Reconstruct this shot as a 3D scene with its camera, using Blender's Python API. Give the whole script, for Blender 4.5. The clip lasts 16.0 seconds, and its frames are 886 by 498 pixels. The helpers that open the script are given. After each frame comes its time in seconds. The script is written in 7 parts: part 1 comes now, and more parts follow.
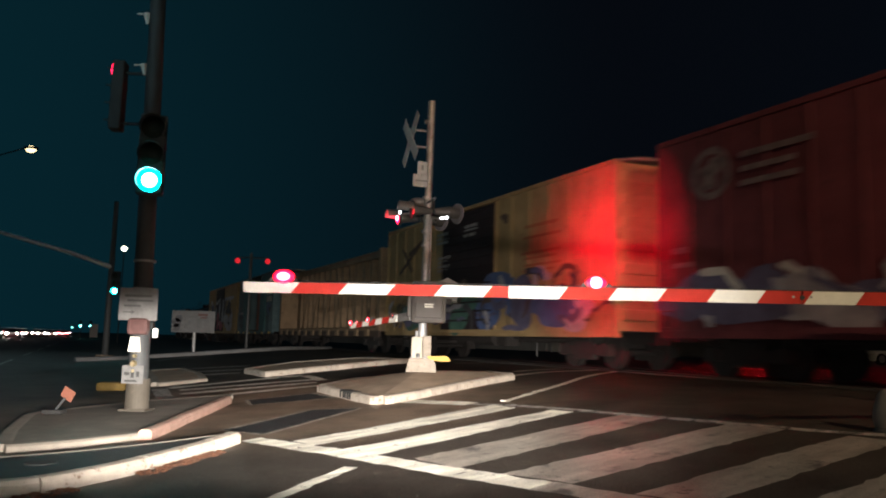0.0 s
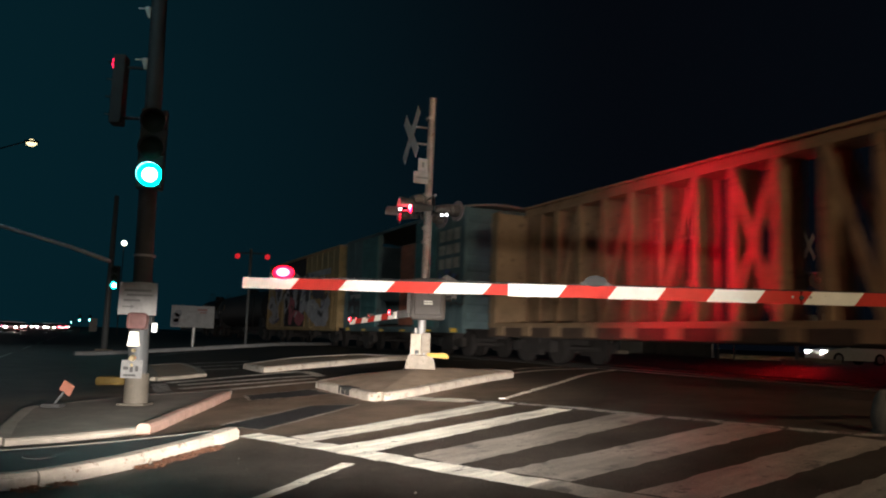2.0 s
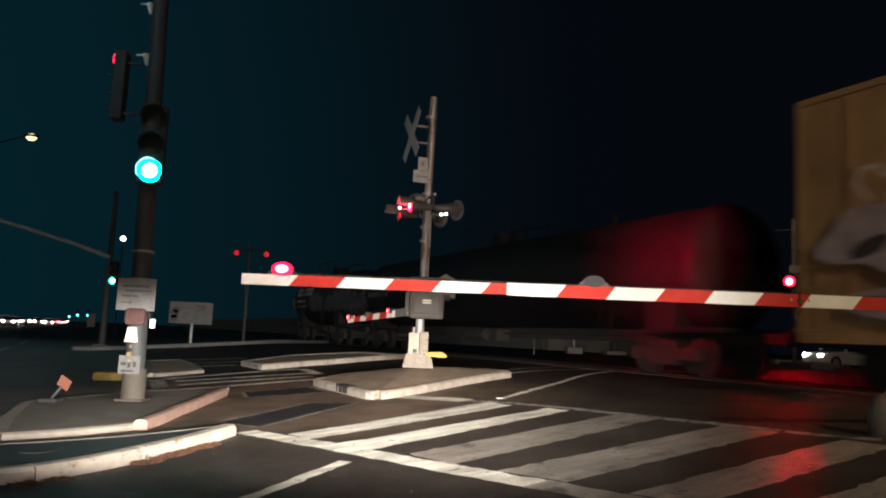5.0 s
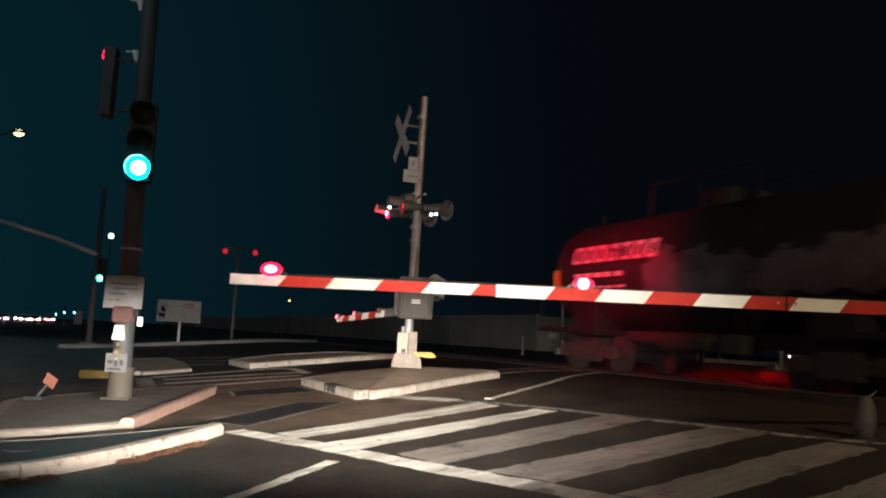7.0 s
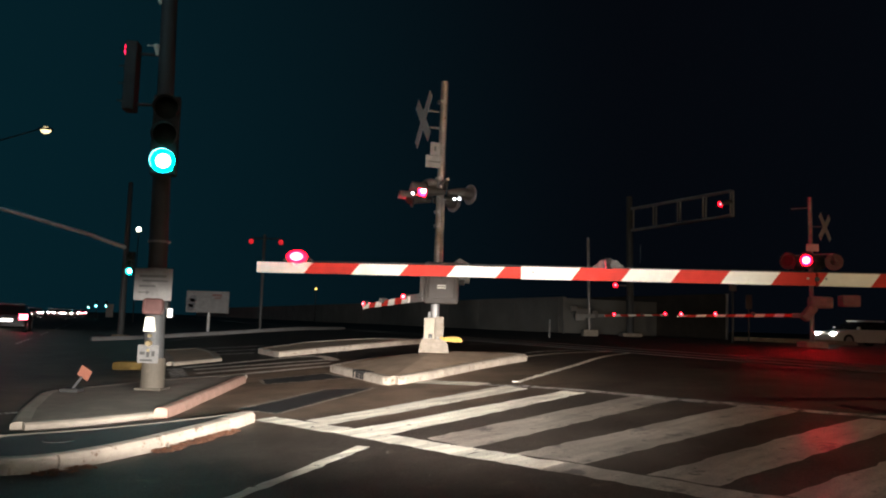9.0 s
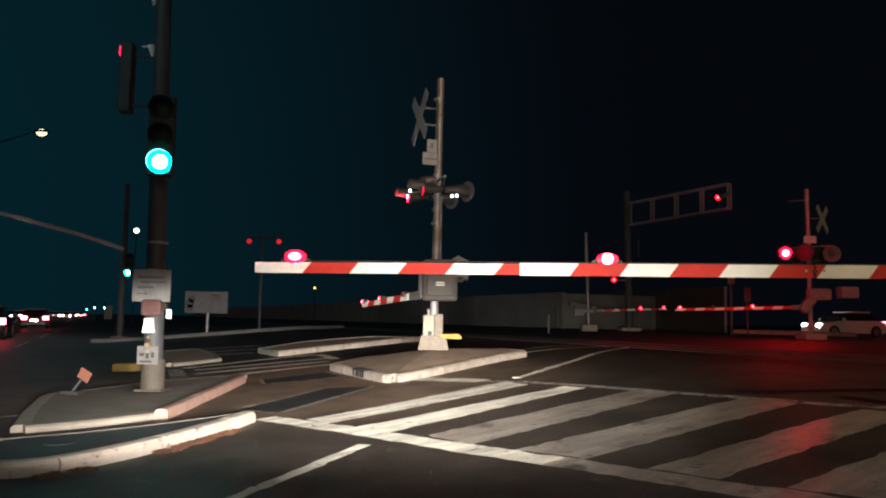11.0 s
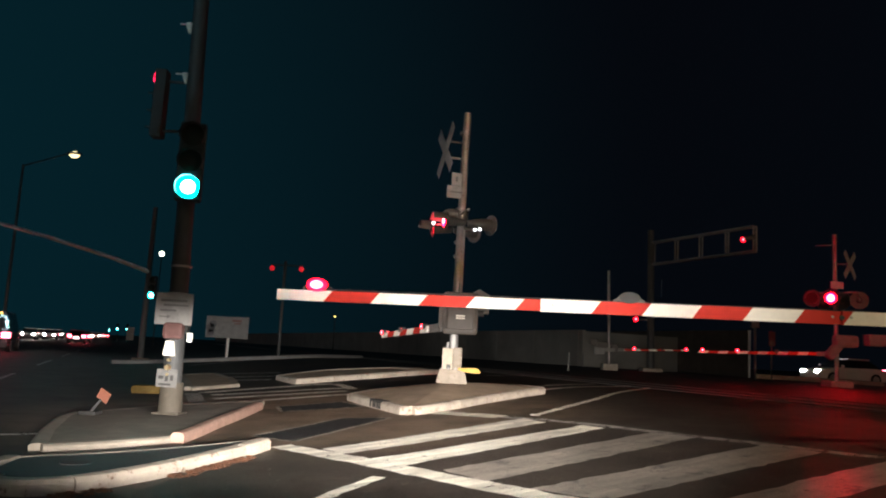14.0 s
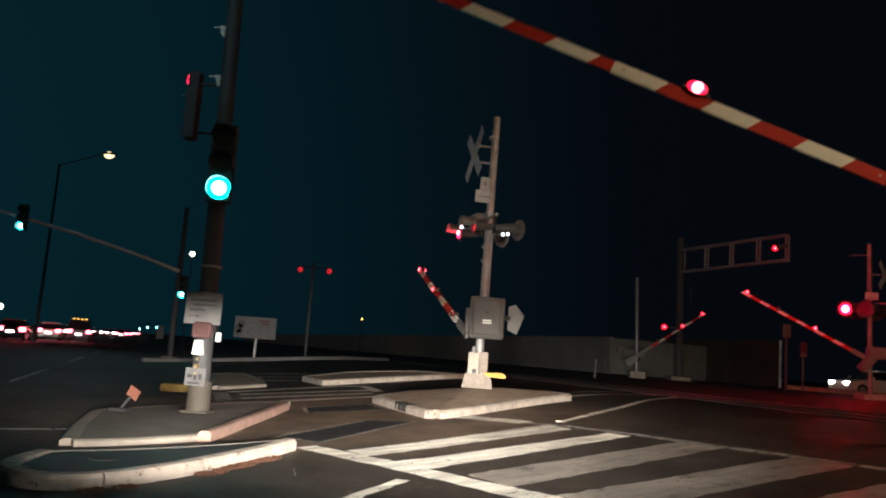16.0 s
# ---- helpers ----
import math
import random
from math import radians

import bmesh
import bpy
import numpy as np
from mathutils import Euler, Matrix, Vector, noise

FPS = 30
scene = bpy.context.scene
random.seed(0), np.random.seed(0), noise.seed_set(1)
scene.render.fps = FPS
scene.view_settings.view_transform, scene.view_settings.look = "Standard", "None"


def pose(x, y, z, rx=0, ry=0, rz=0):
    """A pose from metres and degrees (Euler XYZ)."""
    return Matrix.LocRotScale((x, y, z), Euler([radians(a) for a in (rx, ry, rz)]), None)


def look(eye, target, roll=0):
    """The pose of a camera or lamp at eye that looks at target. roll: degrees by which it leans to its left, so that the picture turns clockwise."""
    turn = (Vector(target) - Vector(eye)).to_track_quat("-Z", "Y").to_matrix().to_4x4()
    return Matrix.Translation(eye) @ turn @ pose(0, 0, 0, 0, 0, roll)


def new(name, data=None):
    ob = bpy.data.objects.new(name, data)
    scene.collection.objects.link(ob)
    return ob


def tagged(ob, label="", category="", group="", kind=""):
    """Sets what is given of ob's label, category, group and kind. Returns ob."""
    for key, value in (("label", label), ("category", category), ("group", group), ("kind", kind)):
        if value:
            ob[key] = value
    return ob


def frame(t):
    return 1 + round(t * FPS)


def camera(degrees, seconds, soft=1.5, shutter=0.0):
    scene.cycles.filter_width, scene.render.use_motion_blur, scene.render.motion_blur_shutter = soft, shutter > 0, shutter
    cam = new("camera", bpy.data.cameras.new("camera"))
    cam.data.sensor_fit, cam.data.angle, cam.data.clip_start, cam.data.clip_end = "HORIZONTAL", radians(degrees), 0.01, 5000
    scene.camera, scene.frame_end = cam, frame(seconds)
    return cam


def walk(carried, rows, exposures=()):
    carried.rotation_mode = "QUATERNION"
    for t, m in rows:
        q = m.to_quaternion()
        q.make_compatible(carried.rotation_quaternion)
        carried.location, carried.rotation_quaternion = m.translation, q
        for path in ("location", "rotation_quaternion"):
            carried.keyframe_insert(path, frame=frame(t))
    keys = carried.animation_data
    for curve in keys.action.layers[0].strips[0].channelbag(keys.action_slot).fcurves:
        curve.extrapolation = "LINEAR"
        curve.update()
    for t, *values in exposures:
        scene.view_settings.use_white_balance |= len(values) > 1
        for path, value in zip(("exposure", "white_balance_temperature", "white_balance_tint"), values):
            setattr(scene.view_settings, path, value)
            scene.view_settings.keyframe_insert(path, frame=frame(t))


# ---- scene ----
# ---------------- camera ----------------
cam = camera(59.1, 16.0, soft=2.0, shutter=0.55)
EYE = (0.0, 0.0, 0.68)
walk(cam, [(t, pose(*EYE, 90 + p, r, y)) for t, y, p, r in (
    (0.0, -0.434, 6.781, -1.590),
    (0.5, -0.344, 6.641, -1.743),
    (1.0, -0.408, 6.649, -1.949),
    (1.5, -0.513, 6.634, -1.977),
    (2.0, -0.501, 6.573, -2.067),
    (2.5, -0.472, 6.510, -2.285),
    (3.0, -0.500, 6.482, -2.364),
    (3.5, -0.598, 6.605, -2.560),
    (4.0, -0.630, 6.584, -2.648),
    (6.5, -0.913, 6.475, -2.979),
    (7.0, -1.455, 6.566, -3.087),
    (7.5, -1.409, 6.438, -3.038),
    (8.0, -0.927, 6.108, -2.737),
    (8.5, 0.150, 5.578, -2.135),
    (11.0, 0.417, 5.159, -0.979),
    (11.5, -0.186, 5.644, -1.342),
    (12.0, -0.538, 5.959, -1.636),
    (12.5, -0.300, 6.140, -1.900),
    (13.0, 0.809, 6.443, -2.255),
    (13.5, 1.645, 7.109, -2.654),
    (14.0, 1.807, 7.519, -3.049),
    (14.5, 2.026, 7.675, -3.188),
    (15.0, 2.469, 7.620, -3.558),
    (15.5, 2.922, 7.667, -3.933),
    (16.0, 3.694, 7.695, -4.157),
)], exposures=((0.0, 0.25), (0.45, 0.0), (16.0, 0.0)))

# ---------------- night sky and lamps ----------------
world = bpy.data.worlds.new("night_sky")
scene.world = world
world.use_nodes = True
sky = world.node_tree
# teal haze put into the night sky colour: paler, blue-green, over the lit road to the west and nearly black over the
# railway
sky_way = sky.nodes.new("ShaderNodeTexCoord")
sky_dot = sky.nodes.new("ShaderNodeVectorMath")
sky_dot.operation = "DOT_PRODUCT"
sky_dot.inputs[1].default_value = (-0.87, 0.45, 0.0)
sky.links.new(sky_way.outputs["Generated"], sky_dot.inputs[0])
sky_ramp = sky.nodes.new("ShaderNodeMapRange")
sky_ramp.interpolation_type = "SMOOTHSTEP"
sky_ramp.inputs["From Min"].default_value, sky_ramp.inputs["From Max"].default_value = 0.2, 1.05
sky.links.new(sky_dot.outputs["Value"], sky_ramp.inputs["Value"])
sky_mix = sky.nodes.new("ShaderNodeMix")
sky_mix.data_type = "RGBA"
sky_mix.inputs["A"].default_value, sky_mix.inputs["B"].default_value = (0.0014, 0.0022, 0.0038, 1), (0.0016, 0.0165, 0.0240, 1)
sky.links.new(sky_ramp.outputs["Result"], sky_mix.inputs["Factor"])
sky.links.new(sky_mix.outputs["Result"], sky.nodes["Background"].inputs[0])
sky.nodes["Background"].inputs[1].default_value = 1.0


def spot(name, eye, target, watts, size, blend, colour, radius=0.06, fan=(1, 1)):
    lamp = bpy.data.lights.new(name, "SPOT")
    lamp.energy, lamp.spot_size, lamp.spot_blend = watts, radians(size), blend
    lamp.color, lamp.shadow_soft_size = colour, radius
    ob = new(name, lamp)
    ob.matrix_world = look(eye, target) @ Matrix.Diagonal((*fan, 1, 1))
    return ob


WARM = (1.0, 0.91, 0.83)
# the two headlamps of the waiting car that carries the camera
for hx, hy in ((-0.55, 1.55), (0.75, 1.45)):
    spot("headlamp_low_beam", (hx, hy, 0.30), (hx - 1.5, 9.0, 0.01), 7600, 46, 1.0, WARM, fan=(1.55, 0.345))
    spot("headlamp_spill", (hx, hy, 0.32), (hx + 0.1, 5.0, -0.35), 185, 84, 1.0, WARM, fan=(1.2, 0.6))
    spot("headlamp_high_beam", (hx, hy, 0.36), (hx + 0.3, 9.0, 1.25), 1180, 36, 1.0, WARM, fan=(1.3, 1.15))
# unseen street lamp behind the waiting car, added to light the side of the train
spot("street_lamp_light", (9.0, -8.0, 9.0), (7.2, 14.0, 2.8), 4700, 66, 0.8, (1.0, 0.76, 0.46), 0.2)
# unseen street lamp at the corner behind the waiting car, over the side road, added to light the pole and mast arm
spot("street_lamp_light", (-9.0, -7.0, 9.5), (-9.5, 22.0, 6.0), 2300, 48, 0.6, (0.55, 0.90, 1.0), 0.2)
# the luminaire of the street lamp over the side road
spot("street_lamp_light", (-26.8, 49.9, 12.1), (-14.0, 26.0, 1.0), 420, 125, 0.7, (0.62, 0.95, 1.0), 0.2)

# ---------------- plan ----------------
# s: distance from the camera square to the railway; u: along the railway, the way the train goes
NX, NY = 0.9135, 0.4067
DX, DY = 0.4067, -0.9135
TRACK = 12.95
RAIL_Z = 0.13


def smooth(q):
    q = min(max(q, 0.0), 1.0)
    return q * q * (3 - 2 * q)


def ground_s(s):
    return -0.5 + 0.6 * smooth((s + 1) / 10.5) + 0.16 * smooth((s - 13.5) / 7) - 0.2 * smooth((s - 27) / 14)


def ground_z(x, y):
    return ground_s(x * NX + y * NY)


def su(s, u, z=0.0):
    return Vector((s * NX + u * DX, s * NY + u * DY, z))


RAIL_TURN = math.degrees(math.atan2(DY, DX))

# ---------------- materials ----------------


def material(name, colour, rough=0.7, metal=0.0, spread=0.25, scale=6.0, bump=0.0, bump_scale=60.0, second=None, stain=None, amount=0.5,
             vary=0.0, emit=None, strength=0.0, spec=0.5, speck=0.0, streak=False, grain=0.0, chips=0.0):
    """Principled surface with colour variation at two scales, worn patches and fine relief."""
    m = bpy.data.materials.new(name)
    m.use_nodes = True
    nt = m.node_tree
    b = nt.nodes["Principled BSDF"]
    b.inputs["Roughness"].default_value, b.inputs["Metallic"].default_value = rough, metal
    b.inputs["Specular IOR Level"].default_value = spec
    pos = nt.nodes.new("ShaderNodeTexCoord")
    big = nt.nodes.new("ShaderNodeTexNoise")
    big.inputs["Scale"].default_value, big.inputs["Detail"].default_value = scale, 8
    big.inputs["Roughness"].default_value = 0.65
    nt.links.new(pos.outputs["Object"], big.inputs["Vector"])
    ramp = nt.nodes.new("ShaderNodeMapRange")
    ramp.inputs["From Min"].default_value, ramp.inputs["From Max"].default_value = 0.3, 0.7
    nt.links.new(big.outputs["Fac"], ramp.inputs["Value"])
    mix = nt.nodes.new("ShaderNodeMix")
    mix.data_type = "RGBA"
    low = tuple(c * (1 - spread) for c in colour) + (1,)
    high = tuple(min(1, c * (1 + spread)) for c in (second or colour)) + (1,)
    mix.inputs["A"].default_value, mix.inputs["B"].default_value = low, high
    nt.links.new(ramp.outputs["Result"], mix.inputs["Factor"])
    out = mix.outputs["Result"]
    if stain:
        n2 = nt.nodes.new("ShaderNodeTexNoise")
        n2.inputs["Scale"].default_value, n2.inputs["Detail"].default_value = scale * 2.7, 10
        n2.inputs["Roughness"].default_value = 0.7
        nt.links.new(pos.outputs["Object"], n2.inputs["Vector"])
        r2 = nt.nodes.new("ShaderNodeMapRange")
        r2.inputs["From Min"].default_value, r2.inputs["From Max"].default_value = 0.72 - 0.3 * amount, 0.80 - 0.3 * amount
        nt.links.new(n2.outputs["Fac"], r2.inputs["Value"])
        m2 = nt.nodes.new("ShaderNodeMix")
        m2.data_type = "RGBA"
        m2.inputs["B"].default_value = (*stain, 1)
        nt.links.new(out, m2.inputs["A"])
        nt.links.new(r2.outputs["Result"], m2.inputs["Factor"])
        out = m2.outputs["Result"]
    if speck:
        # grit and chips a centimetre or two across
        n3 = nt.nodes.new("ShaderNodeTexNoise")
        n3.inputs["Scale"].default_value, n3.inputs["Detail"].default_value = 75.0, 5
        nt.links.new(pos.outputs["Object"], n3.inputs["Vector"])
        r3 = nt.nodes.new("ShaderNodeMapRange")
        r3.inputs["From Min"].default_value, r3.inputs["From Max"].default_value = 0.36, 0.64
        r3.inputs["To Min"].default_value, r3.inputs["To Max"].default_value = 1 - speck, 1 + speck * 0.6
        nt.links.new(n3.outputs["Fac"], r3.inputs["Value"])
        m3 = nt.nodes.new("ShaderNodeVectorMath")
        m3.operation = "SCALE"
        nt.links.new(out, m3.inputs[0])
        nt.links.new(r3.outputs["Result"], m3.inputs["Scale"])
        out = m3.outputs["Vector"]
    if streak:
        # tyre-worn streaks along the lane
        mp = nt.nodes.new("ShaderNodeMapping")
        mp.vector_type = "TEXTURE"
        mp.inputs["Rotation"].default_value = (0, 0, radians(41))
        mp.inputs["Scale"].default_value = (0.8, 0.12, 1.0)
        nt.links.new(pos.outputs["Object"], mp.inputs["Vector"])
        n4 = nt.nodes.new("ShaderNodeTexNoise")
        n4.inputs["Scale"].default_value, n4.inputs["Detail"].default_value = 1.0, 6
        nt.links.new(mp.outputs["Vector"], n4.inputs["Vector"])
        r4 = nt.nodes.new("ShaderNodeMapRange")
        r4.inputs["From Min"].default_value, r4.inputs["From Max"].default_value = 0.35, 0.6
        r4.inputs["To Min"].default_value, r4.inputs["To Max"].default_value = 0.66, 1.10
        nt.links.new(n4.outputs["Fac"], r4.inputs["Value"])
        m4 = nt.nodes.new("ShaderNodeVectorMath")
        m4.operation = "SCALE"
        nt.links.new(out, m4.inputs[0])
        nt.links.new(r4.outputs["Result"], m4.inputs["Scale"])
        out = m4.outputs["Vector"]
    if chips:
        # paint broken away in sharp-edged flakes down to the asphalt
        n5 = nt.nodes.new("ShaderNodeTexNoise")
        n5.inputs["Scale"].default_value, n5.inputs["Detail"].default_value = 7.0, 9
        n5.inputs["Roughness"].default_value = 0.72
        nt.links.new(pos.outputs["Object"], n5.inputs["Vector"])
        r5 = nt.nodes.new("ShaderNodeMapRange")
        r5.inputs["From Min"].default_value, r5.inputs["From Max"].default_value = 0.70 - chips, 0.715 - chips
        nt.links.new(n5.outputs["Fac"], r5.inputs["Value"])
        m5 = nt.nodes.new("ShaderNodeMix")
        m5.data_type = "RGBA"
        m5.inputs["B"].default_value = (0.07, 0.06, 0.05, 1)
        nt.links.new(out, m5.inputs["A"])
        nt.links.new(r5.outputs["Result"], m5.inputs["Factor"])
        out = m5.outputs["Result"]
    if vary:
        info = nt.nodes.new("ShaderNodeObjectInfo")
        hsv = nt.nodes.new("ShaderNodeHueSaturation")
        mr = nt.nodes.new("ShaderNodeMapRange")
        mr.inputs["To Min"].default_value, mr.inputs["To Max"].default_value = 1 - vary, 1 + vary
        nt.links.new(info.outputs["Random"], mr.inputs["Value"])
        nt.links.new(mr.outputs["Result"], hsv.inputs["Value"])
        nt.links.new(out, hsv.inputs["Color"])
        out = hsv.outputs["Color"]
    nt.links.new(out, b.inputs["Base Color"])
    if bump:
        fine = nt.nodes.new("ShaderNodeTexNoise")
        fine.inputs["Scale"].default_value, fine.inputs["Detail"].default_value = bump_scale, 6
        nt.links.new(pos.outputs["Object"], fine.inputs["Vector"])
        bm_node = nt.nodes.new("ShaderNodeBump")
        bm_node.inputs["Strength"].default_value, bm_node.inputs["Distance"].default_value = bump, 0.01
        nt.links.new(fine.outputs["Fac"], bm_node.inputs["Height"])
        nt.links.new(bm_node.outputs["Normal"], b.inputs["Normal"])
    if grain:
        # coarse grains whose faces tilt every way
        tilt = nt.nodes.new("ShaderNodeTexNoise")
        tilt.inputs["Scale"].default_value, tilt.inputs["Detail"].default_value = 190.0, 3
        nt.links.new(pos.outputs["Object"], tilt.inputs["Vector"])
        mid = nt.nodes.new("ShaderNodeVectorMath")
        mid.operation = "SUBTRACT"
        mid.inputs[1].default_value = (0.5, 0.5, 0.5)
        nt.links.new(tilt.outputs["Color"], mid.inputs[0])
        geo = nt.nodes.new("ShaderNodeNewGeometry")
        add = nt.nodes.new("ShaderNodeVectorMath")
        add.operation = "MULTIPLY_ADD"
        add.inputs[1].default_value = (grain, grain, grain * 0.3)
        nt.links.new(mid.outputs["Vector"], add.inputs[0])
        nt.links.new(geo.outputs["Normal"], add.inputs[2])
        unit = nt.nodes.new("ShaderNodeVectorMath")
        unit.operation = "NORMALIZE"
        nt.links.new(add.outputs["Vector"], unit.inputs[0])
        nt.links.new(unit.outputs["Vector"], b.inputs["Normal"])
    if emit:
        b.inputs["Emission Color"].default_value = (*emit, 1)
        b.inputs["Emission Strength"].default_value = strength
    return m


def lens_material(name, core, rim, strength, radius, rim_strength, share=0.3):
    """A lit signal lens: hot in the middle, where the lamp sits behind it, and coloured towards its rim."""
    m = bpy.data.materials.new(name)
    m.use_nodes = True
    nt = m.node_tree
    b = nt.nodes["Principled BSDF"]
    b.inputs["Base Color"].default_value = (*rim, 1)
    b.inputs["Roughness"].default_value = 0.3
    pos = nt.nodes.new("ShaderNodeTexCoord")
    ln = nt.nodes.new("ShaderNodeVectorMath")
    ln.operation = "LENGTH"
    nt.links.new(pos.outputs["Object"], ln.inputs[0])
    mr = nt.nodes.new("ShaderNodeMapRange")
    mr.inputs["From Min"].default_value, mr.inputs["From Max"].default_value = radius * share, radius * (share + 0.25)
    nt.links.new(ln.outputs["Value"], mr.inputs["Value"])
    mix = nt.nodes.new("ShaderNodeMix")
    mix.data_type = "RGBA"
    mix.inputs["A"].default_value, mix.inputs["B"].default_value = (*core, 1), (*rim, 1)
    nt.links.new(mr.outputs["Result"], mix.inputs["Factor"])
    nt.links.new(mix.outputs["Result"], b.inputs["Emission Color"])
    st = nt.nodes.new("ShaderNodeMapRange")
    st.inputs["To Min"].default_value, st.inputs["To Max"].default_value = strength, rim_strength
    nt.links.new(mr.outputs["Result"], st.inputs["Value"])
    nt.links.new(st.outputs["Result"], b.inputs["Emission Strength"])
    return m


def glow(name, colour, strength):
    return material(name, colour, 0.4, spread=0.0, emit=colour, strength=strength)


ASPHALT = material("asphalt", (0.058, 0.049, 0.042), 0.58, spread=0.45, scale=1.3, bump=1.0, bump_scale=95, stain=(0.10, 0.083, 0.066), amount=0.45, spec=0.12, speck=0.32, grain=1.8)
# the island concrete again, darkened where the low beam falls off
CONCRETE_DIM = material("dimmed_island_concrete", (0.175, 0.157, 0.13), 0.9, spread=0.25, scale=2.5, bump=0.5, bump_scale=40, stain=(0.10, 0.085, 0.075), amount=0.4)
PATCH = material("asphalt_patch", (0.028, 0.027, 0.028), 0.6, spread=0.3, scale=3, bump=0.6, bump_scale=80, speck=0.4)
CONCRETE = material("island_concrete", (0.31, 0.235, 0.17), 0.9, spread=0.25, scale=2.5, bump=0.5, bump_scale=40, stain=(0.13, 0.11, 0.095), amount=0.35)
KERB = material("painted_kerb", (0.40, 0.355, 0.30), 0.8, spread=0.2, scale=4, bump=0.8, bump_scale=30, stain=(0.17, 0.12, 0.085), amount=0.52, vary=0.1)
KERB_RED = material("faded_red_kerb", (0.40, 0.255, 0.205), 0.8, spread=0.2, scale=6, bump=0.6, bump_scale=30, stain=(0.46, 0.36, 0.30), amount=0.45)
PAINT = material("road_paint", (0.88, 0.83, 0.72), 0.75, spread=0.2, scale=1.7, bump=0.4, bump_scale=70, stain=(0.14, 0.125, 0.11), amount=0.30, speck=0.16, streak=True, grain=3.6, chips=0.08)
# scuffed paint, darkened further for the weaker beam on the right
PAINT_DIM = material("scuffed_dimmed_road_paint", (0.40, 0.365, 0.32), 0.32, spread=0.34, scale=1.5, bump=0.4, bump_scale=70, stain=(0.10, 0.094, 0.09), amount=0.56, speck=0.32, streak=True, grain=0.8, chips=0.085)
PAINT_WORN = material("worn_road_paint", (0.42, 0.40, 0.37), 0.8, spread=0.25, scale=2.0, bump=0.4, bump_scale=70, stain=(0.13, 0.12, 0.115), amount=0.62, speck=0.5, grain=2.2, chips=0.15)
# paint strewn with glass beads, whose round faces catch low light
PAINT_BEAD = material("beaded_road_paint", (0.80, 0.75, 0.66), 0.7, spread=0.2, scale=1.7, bump=0.4, bump_scale=70, stain=(0.22, 0.19, 0.16), amount=0.34, speck=0.22, grain=3.2, chips=0.11)
GALV = material("galvanised_steel", (0.36, 0.36, 0.36), 0.5, metal=0.5, spread=0.2, scale=7, bump=0.1)
RUSTY = material("rusty_galvanised_steel", (0.27, 0.25, 0.24), 0.42, metal=0.45, spread=0.35, scale=4, stain=(0.13, 0.075, 0.05), amount=0.42)
SIGNAL_BLACK = material("signal_housing", (0.02, 0.022, 0.022), 0.6, spread=0.2)
DARK_STEEL = material("dark_steel", (0.035, 0.033, 0.032), 0.7, spread=0.3, scale=8, stain=(0.08, 0.05, 0.035), amount=0.4)
BOX_GREY = material("machine_grey", (0.075, 0.066, 0.06), 0.6, spread=0.15, scale=6, stain=(0.12, 0.09, 0.07), amount=0.3)
WHITE_SHEET = material("white_sign_face", (0.31, 0.305, 0.30), 0.6, spread=0.2, scale=9, stain=(0.22, 0.21, 0.20), amount=0.4)
SIGN_BACK = material("sign_aluminium", (0.46, 0.46, 0.45), 0.5, metal=0.2, spread=0.15, scale=8)
INK = material("sign_ink", (0.03, 0.03, 0.03), 0.7, spread=0.1)
RED_FILM = material("red_film", (0.50, 0.036, 0.025), 0.6, spec=0.15, spread=0.12, scale=8, stain=(0.40, 0.05, 0.04), amount=0.3)
WHITE_FILM = material("white_film", (0.84, 0.82, 0.75), 0.6, spec=0.15, spread=0.07, scale=8, stain=(0.55, 0.50, 0.44), amount=0.3)
YELLOW = material("yellow_paint", (0.48, 0.28, 0.03), 0.6, spread=0.15, scale=8, stain=(0.30, 0.2, 0.08), amount=0.3)
ORANGE = material("orange_sign_film", (0.24, 0.095, 0.065), 0.5, spread=0.15, scale=10, stain=(0.30, 0.16, 0.11), amount=0.3)
WALL = material("block_wall", (0.175, 0.17, 0.158), 0.9, spread=0.2, scale=0.5, bump=0.4, bump_scale=12, stain=(0.14, 0.13, 0.12), amount=0.3)
RUBBER = material("rubber", (0.02, 0.02, 0.02), 0.8, spread=0.2)
RUST_DIRT = material("dead_leaves_and_rust_dirt", (0.17, 0.07, 0.035), 0.95, spread=0.5, scale=12, bump=0.8, bump_scale=50)
RAIL_STEEL = material("rail_steel", (0.06, 0.05, 0.045), 0.6, metal=0.4, spread=0.2, scale=5)
BALLAST = material("ballast", (0.10, 0.095, 0.09), 0.95, spread=0.5, scale=9, bump=1.0, bump_scale=16)

RED = (1.0, 0.003, 0.018)
RED_LENS = lens_material("lit_red_lens", (1.0, 0.42, 0.60), RED, 9.0, 0.080, 10.0, 0.45)
RED_BEAM = glow("red_lamp_beam", (1.0, 0.002, 0.05), 125000.0)
RED_SPILL = glow("red_lamp_spill", (1.0, 0.002, 0.03), 520.0)
RED_OFF = material("unlit_red_lens", (0.045, 0.012, 0.012), 0.3, spread=0.1)
GREEN_LENS = lens_material("lit_green_lens", (0.45, 1.0, 0.97), (0.0, 0.85, 0.85), 130.0, 0.150, 55.0, 0.42)
GREEN_FAR = lens_material("lit_green_lens_far", (0.45, 1.0, 0.97), (0.0, 0.85, 0.85), 40.0, 0.150, 16.0, 0.45)
LAMP_WHITE = glow("lit_headlight", (1.0, 0.97, 0.9), 240.0)
LAMP_WARM = glow("lit_street_luminaire", (1.0, 0.80, 0.42), 2.2)
